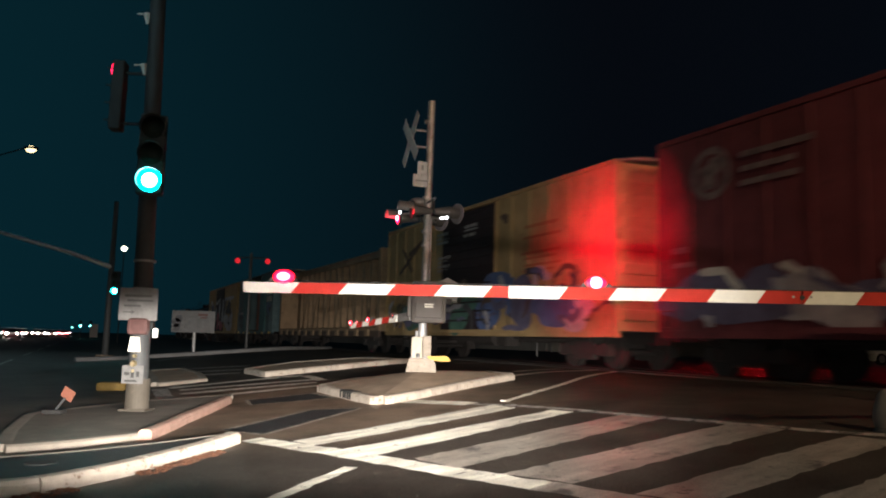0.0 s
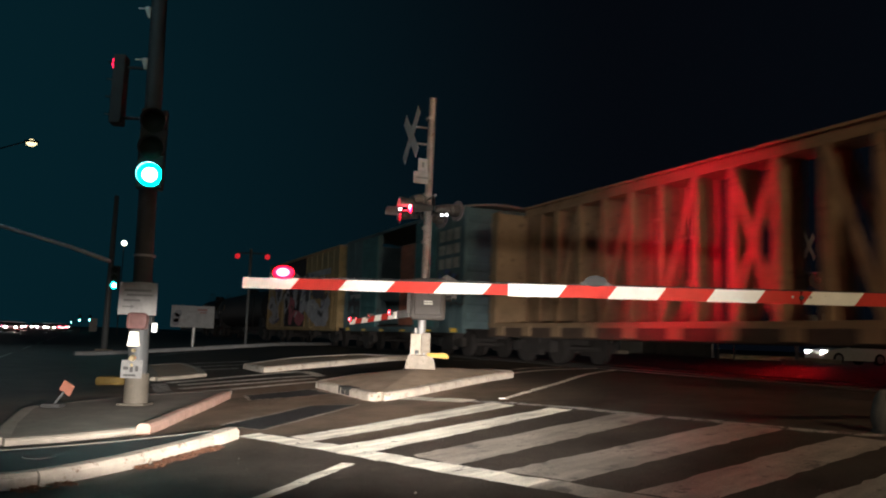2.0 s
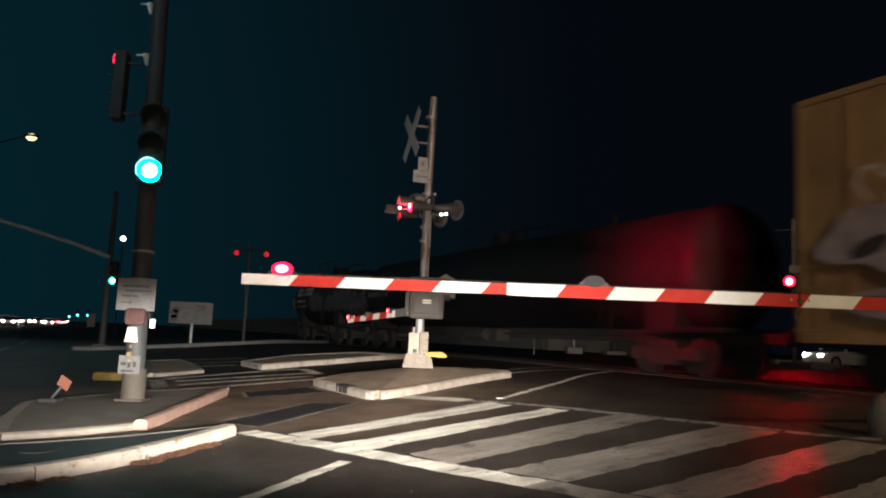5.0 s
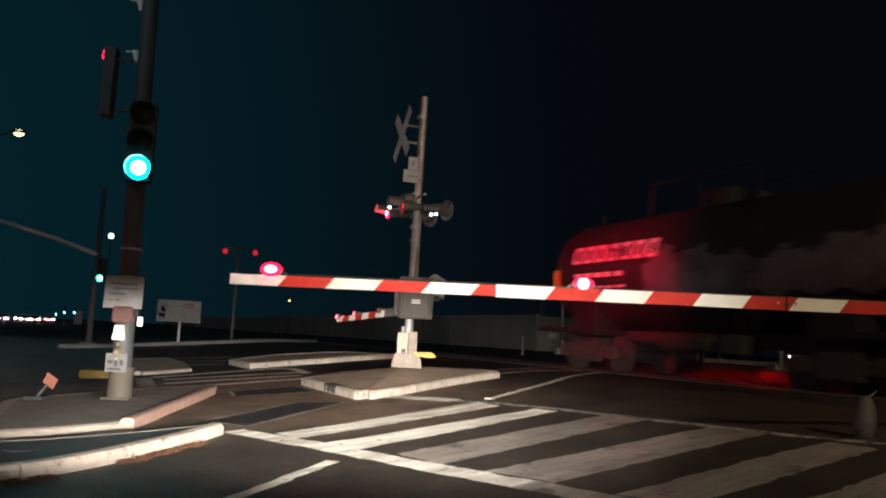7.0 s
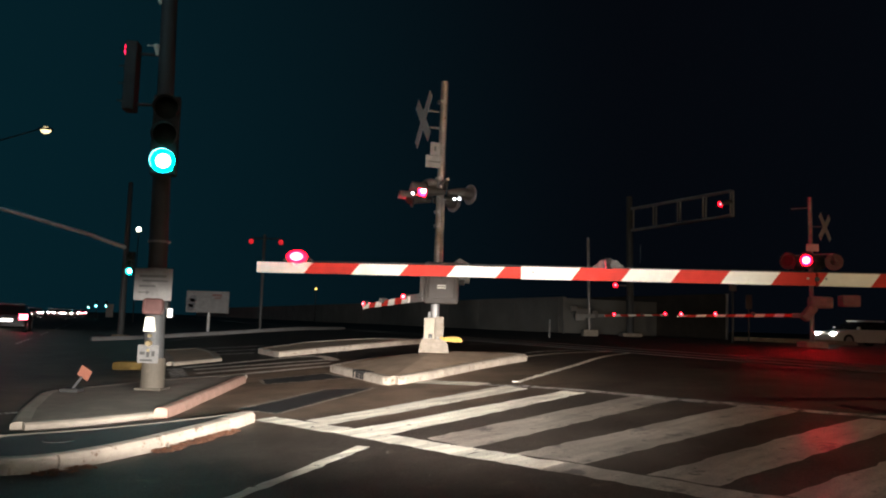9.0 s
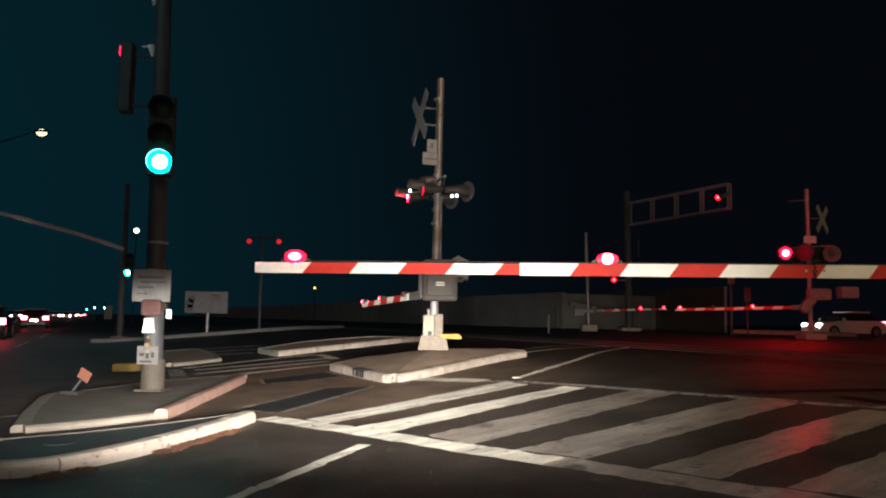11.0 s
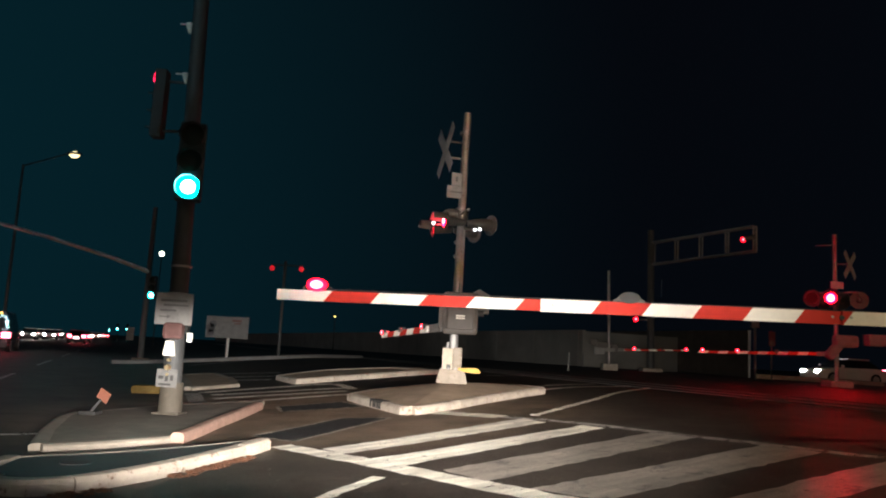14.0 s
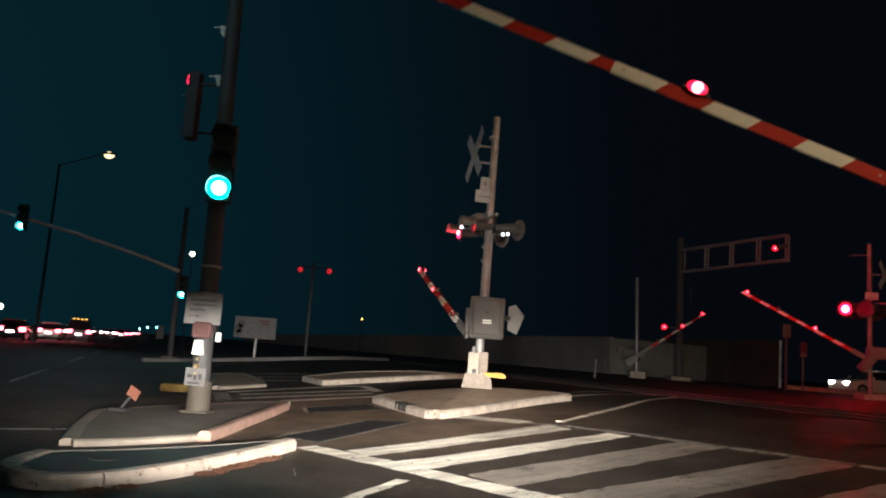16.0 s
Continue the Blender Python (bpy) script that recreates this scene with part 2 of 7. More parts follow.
TAIL_RED = glow("lit_tail_light", (1.0, 0.06, 0.10), 40.0)
AMBER = glow("lit_amber_lamp", (1.0, 0.5, 0.1), 6.0)



def blown_dust(m, centre, near, far, colour):
    """Pale brown dust that lies thickest where no wheels pass, between the islands."""
    nt = m.node_tree
    b = nt.nodes["Principled BSDF"]
    base = b.inputs["Base Color"].links[0].from_socket
    pos = nt.nodes.new("ShaderNodeTexCoord")
    gap = nt.nodes.new("ShaderNodeVectorMath")
    gap.operation = "DISTANCE"
    gap.inputs[1].default_value = centre
    nt.links.new(pos.outputs["Object"], gap.inputs[0])
    fade = nt.nodes.new("ShaderNodeMapRange")
    fade.interpolation_type = "SMOOTHSTEP"
    fade.inputs["From Min"].default_value, fade.inputs["From Max"].default_value = near, far
    fade.inputs["To Min"].default_value, fade.inputs["To Max"].default_value = 1.0, 0.0
    nt.links.new(gap.outputs["Value"], fade.inputs["Value"])
    drift = nt.nodes.new("ShaderNodeTexNoise")
    drift.inputs["Scale"].default_value, drift.inputs["Detail"].default_value = 1.6, 7
    nt.links.new(pos.outputs["Object"], drift.inputs["Vector"])
    rng = nt.nodes.new("ShaderNodeMapRange")
    rng.inputs["From Min"].default_value, rng.inputs["From Max"].default_value = 0.3, 0.6
    rng.inputs["To Min"].default_value, rng.inputs["To Max"].default_value = 0.35, 1.0
    nt.links.new(drift.outputs["Fac"], rng.inputs["Value"])
    both = nt.nodes.new("ShaderNodeMath")
    both.operation = "MULTIPLY"
    nt.links.new(fade.outputs["Result"], both.inputs[0])
    nt.links.new(rng.outputs["Result"], both.inputs[1])
    mix = nt.nodes.new("ShaderNodeMix")
    mix.data_type = "RGBA"
    mix.inputs["B"].default_value = (*colour, 1)
    nt.links.new(base, mix.inputs["A"])
    nt.links.new(both.outputs["Value"], mix.inputs["Factor"])
    nt.links.new(mix.outputs["Result"], b.inputs["Base Color"])


blown_dust(ASPHALT, (-2.4, 12.0, 0.0), 2.6, 5.2, (0.23, 0.17, 0.125))

# ---------------- mesh helpers ----------------


def part(name, bm, mat, parent=None, label=""):
    me = bpy.data.meshes.new(name)
    bmesh.ops.recalc_face_normals(bm, faces=bm.faces)
    bm.to_mesh(me)
    bm.free()
    me.materials.append(mat)
    ob = new(name, me)
    if parent is not None:
        ob.parent = parent
    if label:
        tagged(ob, label)
    return ob


def thing(name, m, label, category, group="", kind=""):
    ob = new(name)
    ob.empty_display_size = 0.1
    ob.matrix_basis = m
    return tagged(ob, label, category, group, kind)


def box(bm, lo, hi, bevel=0.0, m=None):
    r = bmesh.ops.create_cube(bm, size=1.0)
    c, d = (Vector(lo) + Vector(hi)) / 2, Vector(hi) - Vector(lo)
    mat = Matrix.Translation(c) @ Matrix.Diagonal((*d, 1))
    if m is not None:
        mat = m @ mat
    bmesh.ops.transform(bm, matrix=mat, verts=r["verts"])
    if bevel:
        edges = {e for v in r["verts"] for e in v.link_edges}
        bmesh.ops.bevel(bm, geom=list(edges), offset=bevel, segments=2, affect="EDGES", profile=0.6)
    return bm


def rod(bm, a, b, r0, r1=None, seg=12):
    a, b = Vector(a), Vector(b)
    r1 = r0 if r1 is None else r1
    length = (b - a).length
    turn = (b - a).to_track_quat("Z", "Y").to_matrix().to_4x4()
    bmesh.ops.create_cone(bm, cap_ends=True, segments=seg, radius1=r0, radius2=r1, depth=length,
                          matrix=Matrix.Translation((a + b) / 2) @ turn)
    return bm


def tube(bm, a, b, r_out, r_in, seg=20, cut=0.0):
    """A hollow barrel from a to b; cut leaves its lower part open by that share of the turn."""
    a, b = Vector(a), Vector(b)
    way = (b - a).normalized()
    side = way.cross(Vector((0, 0, 1))).normalized() if abs(way.z) < 0.9 else Vector((1, 0, 0))
    up = side.cross(way)
    rings = []
    n = seg if not cut else seg + 1
    for p, r in ((a, r_out), (b, r_out), (b, r_in), (a, r_in)):
        ring = []
        for i in range(n):
            ang = 2 * math.pi * (i / seg if not cut else cut / 2 + (1 - cut) * i / seg) - math.pi / 2
            ring.append(bm.verts.new(p + side * (r * math.cos(ang)) + up * (r * math.sin(ang))))
        rings.append(ring)
    for k in range(4):
        r0, r1 = rings[k], rings[(k + 1) % 4]
        for i in range(n if not cut else n - 1):
            bm.faces.new((r0[i], r0[(i + 1) % n], r1[(i + 1) % n], r1[i]))
    return bm


def disc(bm, centre, axis, r, dome=0.0, seg=24):
    """A slightly domed lens."""
    turn = Vector(axis).to_track_quat("Z", "Y").to_matrix()
    rings = [[bm.verts.new(Vector(centre) + turn @ Vector((0, 0, dome)))]]
    for k in (0.5, 1.0):
        rings.append([bm.verts.new(Vector(centre) + turn @ Vector((k * r * math.cos(2 * math.pi * i / seg), k * r * math.sin(2 * math.pi * i / seg), dome * (1 - k * k)))) for i in range(seg)])
    for i in range(seg):
        bm.faces.new((rings[0][0], rings[1][i], rings[1][(i + 1) % seg]))
        bm.faces.new((rings[1][i], rings[2][i], rings[2][(i + 1) % seg], rings[1][(i + 1) % seg]))
    return bm


def lens(name, centre, axis, r, mat, parent, dome=0.02, label=""):
    """A lens as an object of its own whose origin is its middle."""
    ob = part(name, disc(bmesh.new(), (0, 0, 0), axis, r, dome), mat, parent, label)
    ob.location = centre
    return ob


def drape(bm, corners, lift=0.006, step=0.11, ragged=0.018):
    """A road marking with four corners laid over the ground, its edges worn uneven."""
    rng = random.Random(round(1000 * (corners[0][0] + 3 * corners[0][1])))
    a, b, c, d = [Vector((*p, 0)) for p in corners]
    nu = max(1, int(max((b - a).length, (c - d).length) / step))
    nv = max(1, int(max((d - a).length, (c - b).length) / step))
    grid = []
    for i in range(nu + 1):
        row = []
        for j in range(nv + 1):
            p = (a.lerp(b, i / nu)).lerp(d.lerp(c, i / nu), j / nv)
            if i in (0, nu) or j in (0, nv):
                p = p + Vector((rng.uniform(-ragged, ragged), rng.uniform(-ragged, ragged), 0))
            row.append(bm.verts.new((p.x, p.y, ground_z(p.x, p.y) + lift)))
        grid.append(row)
    for i in range(nu):
        for j in range(nv):
            bm.faces.new((grid[i][j], grid[i + 1][j], grid[i + 1][j + 1], grid[i][j + 1]))
    return bm


def band(bm, points, width, lift=0.006):
    """A painted line of even width through points of the plan."""
    pts = [Vector((*p, 0)) for p in points]
    for a, b in zip(pts, pts[1:]):
        side = Vector((-(b - a).y, (b - a).x, 0)).normalized() * width / 2
        drape(bm, [(a + side).xy, (b + side).xy, (b - side).xy, (a - side).xy], lift)
    return bm


def kerb(bm, points, width=0.17, height=0.15, closed=False):
    """A kerb with a rounded top that follows the plan; its base goes into the ground."""
    pts = [Vector((*p, 0)) for p in points]
    n = len(pts)
    prof = [(-0.5, -0.12), (-0.5, 1 - 0.30), (-0.36, 0.95), (-0.2, 1.0), (0.2, 1.0), (0.36, 0.95), (0.5, 1 - 0.30), (0.5, -0.12)]
    rings = []
    for i, p in enumerate(pts):
        q0 = pts[i - 1] if (i or closed) else p
        q1 = pts[(i + 1) % n] if (i < n - 1 or closed) else p
        way = (q1 - q0).normalized()
        side = Vector((-way.y, way.x, 0))
        g = ground_z(p.x, p.y)
        rings.append([bm.verts.new((p.x + side.x * w * width, p.y + side.y * w * width, g + (h * height if h > 0 else -0.12))) for w, h in prof])
    for i in range(n if closed else n - 1):
        a, b = rings[i], rings[(i + 1) % n]
        for k in range(len(prof) - 1):
            bm.faces.new((a[k], a[k + 1], b[k + 1], b[k]))
    if not closed:
        bm.faces.new(rings[0])
        bm.faces.new(rings[-1][::-1])
    return bm


def resample(points, step):
    """Points at even steps along a line through the given ones, bent softly at its corners."""
    pts = [Vector((*p, 0)) for p in points]
    out = [pts[0]]
    for a, b in zip(pts, pts[1:]):
        k = max(1, round((b - a).length / step))
        out += [a.lerp(b, (i + 1) / k) for i in range(k)]
    return [(p.x, p.y) for p in out]


def slab(bm, outline, lift, crown=0.0, centre=None):
    """A paved top inside a kerb, raised towards its middle by crown."""
    c = Vector(centre) if centre else sum((Vector(p) for p in outline), Vector((0, 0))) / len(outline)
    rings = []
    for k in (1.0, 0.75, 0.5, 0.25):
        ring = []
        for p in outline:
            q = c.lerp(Vector(p), k)
            ring.append(bm.verts.new((q.x, q.y, ground_z(q.x, q.y) + lift + crown * (1 - k) ** 0.8)))
        rings.append(ring)
    mid = bm.verts.new((c.x, c.y, ground_z(c.x, c.y) + lift + crown))
    n = len(outline)
    for a, b in zip(rings, rings[1:]):
        for i in range(n):
            bm.faces.new((a[i], a[(i + 1) % n], b[(i + 1) % n], b[i]))
    for i in range(n):
        bm.faces.new((rings[-1][i], rings[-1][(i + 1) % n], mid))
    return bm

# ---------------- ground, road, railway ----------------


def build_ground():
    bm = bmesh.new()
    ss = [-1500, -500, -200, -100, -60, -30, -15, -8, -4, -2] + [-1 + 0.35 * i for i in range(31)] + [10.5, 11.3, 12, 13, 13.5] + [14.5 + 0.7 * i for i in range(10)] + [24, 27, 30, 33, 36, 39, 41, 60, 120, 300, 1500]
    us = [-1500, -500, -250, -120, -80, -60, -50, -40, -30, -24, -18, -12, -6, 0, 6, 12, 30, 100, 400, 1500]
    grid = [[bm.verts.new(su(s, u, ground_s(s))) for u in us] for s in ss]
    for i in range(len(ss) - 1):
        for j in range(len(us) - 1):
            bm.faces.new((grid[i][j], grid[i + 1][j], grid[i + 1][j + 1], grid[i][j + 1]))
    ob = part("ground", bm, ASPHALT)
    for p in ob.data.polygons:
        p.use_smooth = True
    tagged(ob, "worn dark asphalt ground rising to the railway", "ground", kind="structure")


def build_railway():
    for off in (-0.7175, 0.7175):
        bm = bmesh.new()
        box(bm, (-400, TRACK + off - 0.036, RAIL_Z - 0.10), (300, TRACK + off + 0.036, RAIL_Z), 0.006)
        ob = part("rail", bm, RAIL_STEEL)
        ob.matrix_basis = pose(0, 0, 0, 0, 0, RAIL_TURN)
        tagged(ob, "polished steel rail set in the crossing", "rail", "rails", "structure")
    for side, (a, b) in (("near", (-1.55, -0.80)), ("middle", (-0.62, 0.62)), ("far", (0.80, 1.55))):
        for k in range(9):
            bm = bmesh.new()
            u0 = -26 + k * 3.0
            box(bm, (u0 + 0.01, TRACK + a, RAIL_Z - 0.12), (u0 + 2.99, TRACK + b, RAIL_Z - 0.012), 0.012)
            ob = part("crossing_panel", bm, CONCRETE_DARK)
            ob.matrix_basis = pose(0, 0, 0, 0, 0, RAIL_TURN)
            tagged(ob, "grey concrete level crossing panel between rails", "crossing panel", "crossing panels", "structure")
    for a, b in ((-400, -26.2), (1.4, 300)):
        bm = bmesh.new()
        rng = random.Random(4)
        n = 160
        rows = []
        for i in range(n + 1):
            u = a + (b - a) * i / n
            rows.append([bm.verts.new((u, TRACK + y, (0.0 if abs(y) > 2 else RAIL_Z - 0.07) + rng.uniform(-0.02, 0.02) + ground_s(TRACK + y) * (abs(y) > 2))) for y in (-2.6, -1.6, -0.8, 0, 0.8, 1.6, 2.6)])
        for i in range(n):
            for j in range(6):
                bm.faces.new((rows[i][j], rows[i + 1][j], rows[i + 1][j + 1], rows[i][j + 1]))
        ob = part("ballast", bm, BALLAST)
        ob.matrix_basis = pose(0, 0, 0, 0, 0, RAIL_TURN)
        tagged(ob, "grey crushed stone ballast under the rails", "ballast", kind="stuff")


CONCRETE_DARK = material("crossing_concrete", (0.055, 0.05, 0.047), 0.8, spread=0.25, scale=3, bump=0.5, bump_scale=40)


TRENCH_EDGE = material("pale_trench_edge", (0.34, 0.30, 0.25), 0.9, spread=0.3, scale=3, bump=0.4, bump_scale=60, stain=(0.16, 0.13, 0.11), amount=0.4, speck=0.4, grain=3.0)


def marking(name, label, quads=(), bands=(), mat=None):
    bm = bmesh.new()
    for q in quads:
        drape(bm, q)
    for pts, w in bands:
        band(bm, pts, w)
    return tagged(part(name, bm, mat or PAINT), label, "road marking", kind="structure")


def build_markings():
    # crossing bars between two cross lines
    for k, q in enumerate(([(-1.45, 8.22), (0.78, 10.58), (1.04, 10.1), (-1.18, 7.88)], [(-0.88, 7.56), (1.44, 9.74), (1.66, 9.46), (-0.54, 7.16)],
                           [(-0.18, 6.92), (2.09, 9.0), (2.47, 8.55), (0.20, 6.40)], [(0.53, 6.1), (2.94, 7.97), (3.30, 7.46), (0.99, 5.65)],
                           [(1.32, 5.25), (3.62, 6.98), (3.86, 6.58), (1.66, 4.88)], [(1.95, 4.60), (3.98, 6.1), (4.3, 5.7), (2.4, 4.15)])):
        # from the third bar on: worn paint plus painted-in beam fall-off
        marking("crossing_bar", "worn white crosswalk bar on asphalt", [q], mat=PAINT if k < 2 else PAINT_DIM)
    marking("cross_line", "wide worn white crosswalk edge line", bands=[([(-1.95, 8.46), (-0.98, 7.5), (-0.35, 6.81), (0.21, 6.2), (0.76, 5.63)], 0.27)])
    marking("cross_line", "wide scuffed crosswalk edge line, darkened away from the beam", bands=[([(0.76, 5.63), (1.34, 5.0), (3.0, 3.2)], 0.27)], mat=PAINT_DIM)
    # brighter paint on this end stands in for the beam's hot zone
    marking("cross_line", "crosswalk edge line end, painted brighter for the beam", bands=[([(-0.42, 11.55), (0.50, 10.80)], 0.34)], mat=PAINT)
    marking("cross_line", "thin worn white crosswalk edge line", bands=[([(0.50, 10.80), (1.04, 10.37), (1.56, 9.79), (2.33, 8.8), (2.98, 8.0), (3.52, 7.30), (4.0, 6.85), (6.0, 5.0)], 0.15)], mat=PAINT_WORN)
    marking("lane_line", "white lane line leading over the railway", bands=[([(-2.6, 1.5), (-1.22, 5.25), (-0.68, 6.65)], 0.12), ([(0.94, 10.82), (2.13, 13.19), (3.4, 16.5), (5.0, 20.4)], 0.12)])
    marking("lane_line", "thin white line beside the island", bands=[([(1.42, 15.4), (3.1, 18.0), (4.86, 20.52)], 0.14), ([(1.67, 16.96), (3.13, 19.44)], 0.10)], mat=PAINT_BEAD)
    marking("lane_line", "faint white line beyond the rails", bands=[([(0.52, 21.64), (2.68, 25.96)], 0.12)], mat=PAINT_WORN)
    # crossing on the other side of the island
    marking("cross_line", "dusty white crosswalk edge line", bands=[([(-4.90, 13.52), (-4.67, 13.63), (-3.72, 14.06), (-2.83, 14.70), (-2.20, 15.06)], 0.26)], mat=PAINT_BEAD)
    marking("cross_line", "dusty white crosswalk edge line", bands=[([(-5.40, 16.05), (-5.05, 16.45), (-4.54, 17.03), (-3.47, 17.86), (-3.05, 17.98)], 0.30)], mat=PAINT_BEAD)
    marking("cross_line", "dusty white side line of a crosswalk", bands=[([(-5.55, 15.93), (-5.05, 14.7), (-4.68, 13.78)], 0.30)], mat=PAINT_WORN)
    marking("cross_line", "dusty white side line of a crosswalk", bands=[([(-2.97, 17.95), (-2.62, 17.1), (-2.33, 16.31)], 0.22)], mat=PAINT_BEAD)
    for pts in (((-4.98, 15.45), (-4.24, 15.91), (-3.19, 16.47), (-2.55, 16.62)), ((-4.66, 14.53), (-4.01, 15.05), (-3.01, 15.58), (-2.40, 15.85))):
        marking("crossing_bar", "faded dusty crosswalk bar", bands=[(pts, 0.26)], mat=PAINT_BEAD)
    for pts in (((-7.32, 23.41), (-5.5, 23.35)), ((-6.67, 21.62), (-5.25, 21.62)), ((-6.12, 20.15), (-5.0, 20.15))):
        marking("crossing_bar", "dim far crosswalk bar", bands=[(pts, 0.35)], mat=PAINT_WORN)
    marking("lane_line", "white stop line on the side road", bands=[([(-9.0, 5.6), (-5.43, 8.56), (-4.85, 9.05)], 0.12)], mat=PAINT_BEAD)
    marking("lane_line", "white line meeting the island", bands=[([(-7.0, 4.3), (-3.95, 6.6)], 0.12)], mat=PAINT_BEAD)
    # dark sealed trenches
    for q, out in (([(-3.05, 12.88), (-2.13, 13.55), (-1.60, 12.60), (-2.79, 12.09)], True), ([(-2.45, 9.30), (-1.71, 11.05), (-1.03, 10.98), (-1.88, 8.80)], True)):
        marking("sealed_trench", "dark sealed trench patch in asphalt", [q], mat=PATCH)
        marking("trench_edge", "pale dusty edge of a sealed trench", bands=[([*q, q[0]], 0.08)], mat=TRENCH_EDGE)
    # side road running along the railway
    for s in (-2.6, -12.6):
        for k in range(8):
            a = su(s, -18 - 12 * k)
            b = su(s, -24 - 12 * k)
            marking("lane_line", "dim white dashed lane line", bands=[([a.xy, b.xy], 0.12)], mat=PAINT_WORN)
    marking("lane_line", "pale line along the far kerb", bands=[([su(2.5, -32).xy, su(6.5, -36).xy, su(9.0, -38).xy], 0.3)], mat=PAINT_WORN)
    # raised reflective studs
    for p in ((0.94, 10.95), (5.05, 20.6)):
        bm = bmesh.new()
        z = ground_z(*p)
        box(bm, (p[0] - 0.045, p[1] - 0.045, z), (p[0] + 0.045, p[1] + 0.045, z + 0.014), 0.006)
        tagged(part("road_stud", bm, WHITE_FILM), "small white reflective road stud", "road stud", "road studs")


def kerb_run(parent, points, mat, n_piece=1.0, name="kerbstone", width=0.17, height=0.15):
    """Kerbstones end to end with thin joints."""
    pts = resample(points, 0.12)
    per = max(2, round(n_piece / 0.12))
    i = 0
    while i < len(pts) - 1:
        seg = pts[i:i + per + 1]
        if len(seg) < 2:
            break
        seg = [tuple(p) for p in seg]
        a, b = Vector(seg[0]), Vector(seg[1])
        seg[0] = tuple(a.lerp(b, 0.08))
        a, b = Vector(seg[-1]), Vector(seg[-2])
        seg[-1] = tuple(a.lerp(b, 0.08))
        part(name, kerb(bmesh.new(), seg, width, height), mat, parent)
        i += per


def soften(points, rounds=2):
    pts = [Vector(p) for p in points]
    for _ in range(rounds):
        new_pts = [pts[0]]
        for a, b in zip(pts, pts[1:]):
            new_pts += [a.lerp(b, 0.25), a.lerp(b, 0.75)]
        new_pts.append(pts[-1])
        pts = new_pts
    return [tuple(p) for p in pts]


def build_islands():
    ident = Matrix.Identity(4)
    # nearest island: white rounded kerb, dark top
    isl = thing("traffic_island", ident, "low island with thick white-painted kerb and dark top", "traffic island")
    front = soften([(-3.84, 6.74), (-3.82, 6.45), (-3.72, 5.98), (-3.30, 5.66), (-2.92, 5.80), (-2.58, 6.45), (-2.38, 7.05), (-2.17, 7.72), (-2.08, 8.25)], 3)
    kerb_run(isl, front, KERB, 1.45, width=0.18, height=0.115)
    part("top", slab(bmesh.new(), resample([(-3.75, 6.7), (-3.6, 6.0), (-3.2, 5.82), (-2.8, 6.2), (-2.52, 6.8), (-2.27, 7.5), (-2.12, 8.2), (-2.8, 7.75), (-3.4, 7.1)], 0.4), 0.10), PATCH, isl, "dark asphalt top")
    kerb_run(isl, [(-3.82, 6.74), (-3.25, 7.16), (-2.86, 7.50), (-2.44, 7.89), (-2.14, 8.22)], KERB_DIM, 1.4, width=0.06, height=0.105)
    bm = bmesh.new()
    rod(bm, (-3.2, 6.55, ground_z(-3.2, 6.55) + 0.07), (-3.2, 6.55, ground_z(-3.2, 6.55) + 0.106), 0.13, 0.12, 20)
    part("cover", bm, DARK_STEEL, isl, "dark round iron cover")
    # leaves and dirt against the kerb
    bm = bmesh.new()
    rng = random.Random(7)
    for i in range(900):
        f = rng.random()
        if rng.random() < 0.25:
            p = Vector((-2.98, 5.62)).lerp(Vector((-2.74, 5.95)), f)
        else:
            p = Vector((-2.47, 6.50)).lerp(Vector((-2.13, 7.65)), f)
        w = rng.uniform(0.0, 0.15) * (0.5 + 0.5 * math.sin(f * 9) ** 2)
        x, y = p.x + 0.075 + w * 0.9, p.y - 0.03 - w * 0.35
        z = ground_z(x, y) + 0.010 + 0.12 * max(0, 0.10 - w)
        a = rng.uniform(0, 6.28)
        r = rng.uniform(0.012, 0.032)
        vs = [bm.verts.new((x + r * math.cos(a + k * 2.1) , y + r * math.sin(a + k * 2.1), z + rng.uniform(0, 0.02))) for k in range(3)]
        bm.faces.new(vs)
    tagged(part("dead_leaves", bm, RUST_DIRT), "brown dead leaves and grit against the kerb", "leaf litter", kind="stuff")
    # loose grit on the asphalt
    bm = bmesh.new()
    rng = random.Random(21)
    for i in range(320):
        x, y = rng.uniform(-4.5, 4.5), 4.2 + 8.5 * rng.random() ** 1.5
        r = rng.uniform(0.002, 0.006) * (1.0 if rng.random() < 0.95 else 1.8)
        z = ground_z(x, y) + r * 0.5
        q = [bm.verts.new((x + r * rng.uniform(0.6, 1.2) * dx, y + r * rng.uniform(0.6, 1.2) * dy, z + r * rng.uniform(0.5, 1.0) * dz)) for dx, dy, dz in ((1, 0, 0), (-0.5, 0.87, 0), (-0.5, -0.87, 0), (0, 0, 1), (0, 0, -1))]
        for f in ((0, 1, 3), (1, 2, 3), (2, 0, 3), (1, 0, 4), (2, 1, 4), (0, 2, 4)):
            bm.faces.new([q[v] for v in f])
    tagged(part("grit", bm, GRIT), "pale loose grit and gravel on the asphalt", "grit", kind="stuff")
    # island with the signal pole
    isl = thing("traffic_island", ident, "concrete island with low kerb around the signal pole", "traffic island")
    kerb_run(isl, [(-3.22, 8.75), (-3.7, 8.2), (-4.18, 7.78), (-4.7, 8.9), (-5.36, 10.55), (-5.42, 10.92), (-4.75, 12.4), (-4.1, 12.95), (-3.40, 13.3)], KERB_DIM, 1.3, width=0.20, height=0.075)
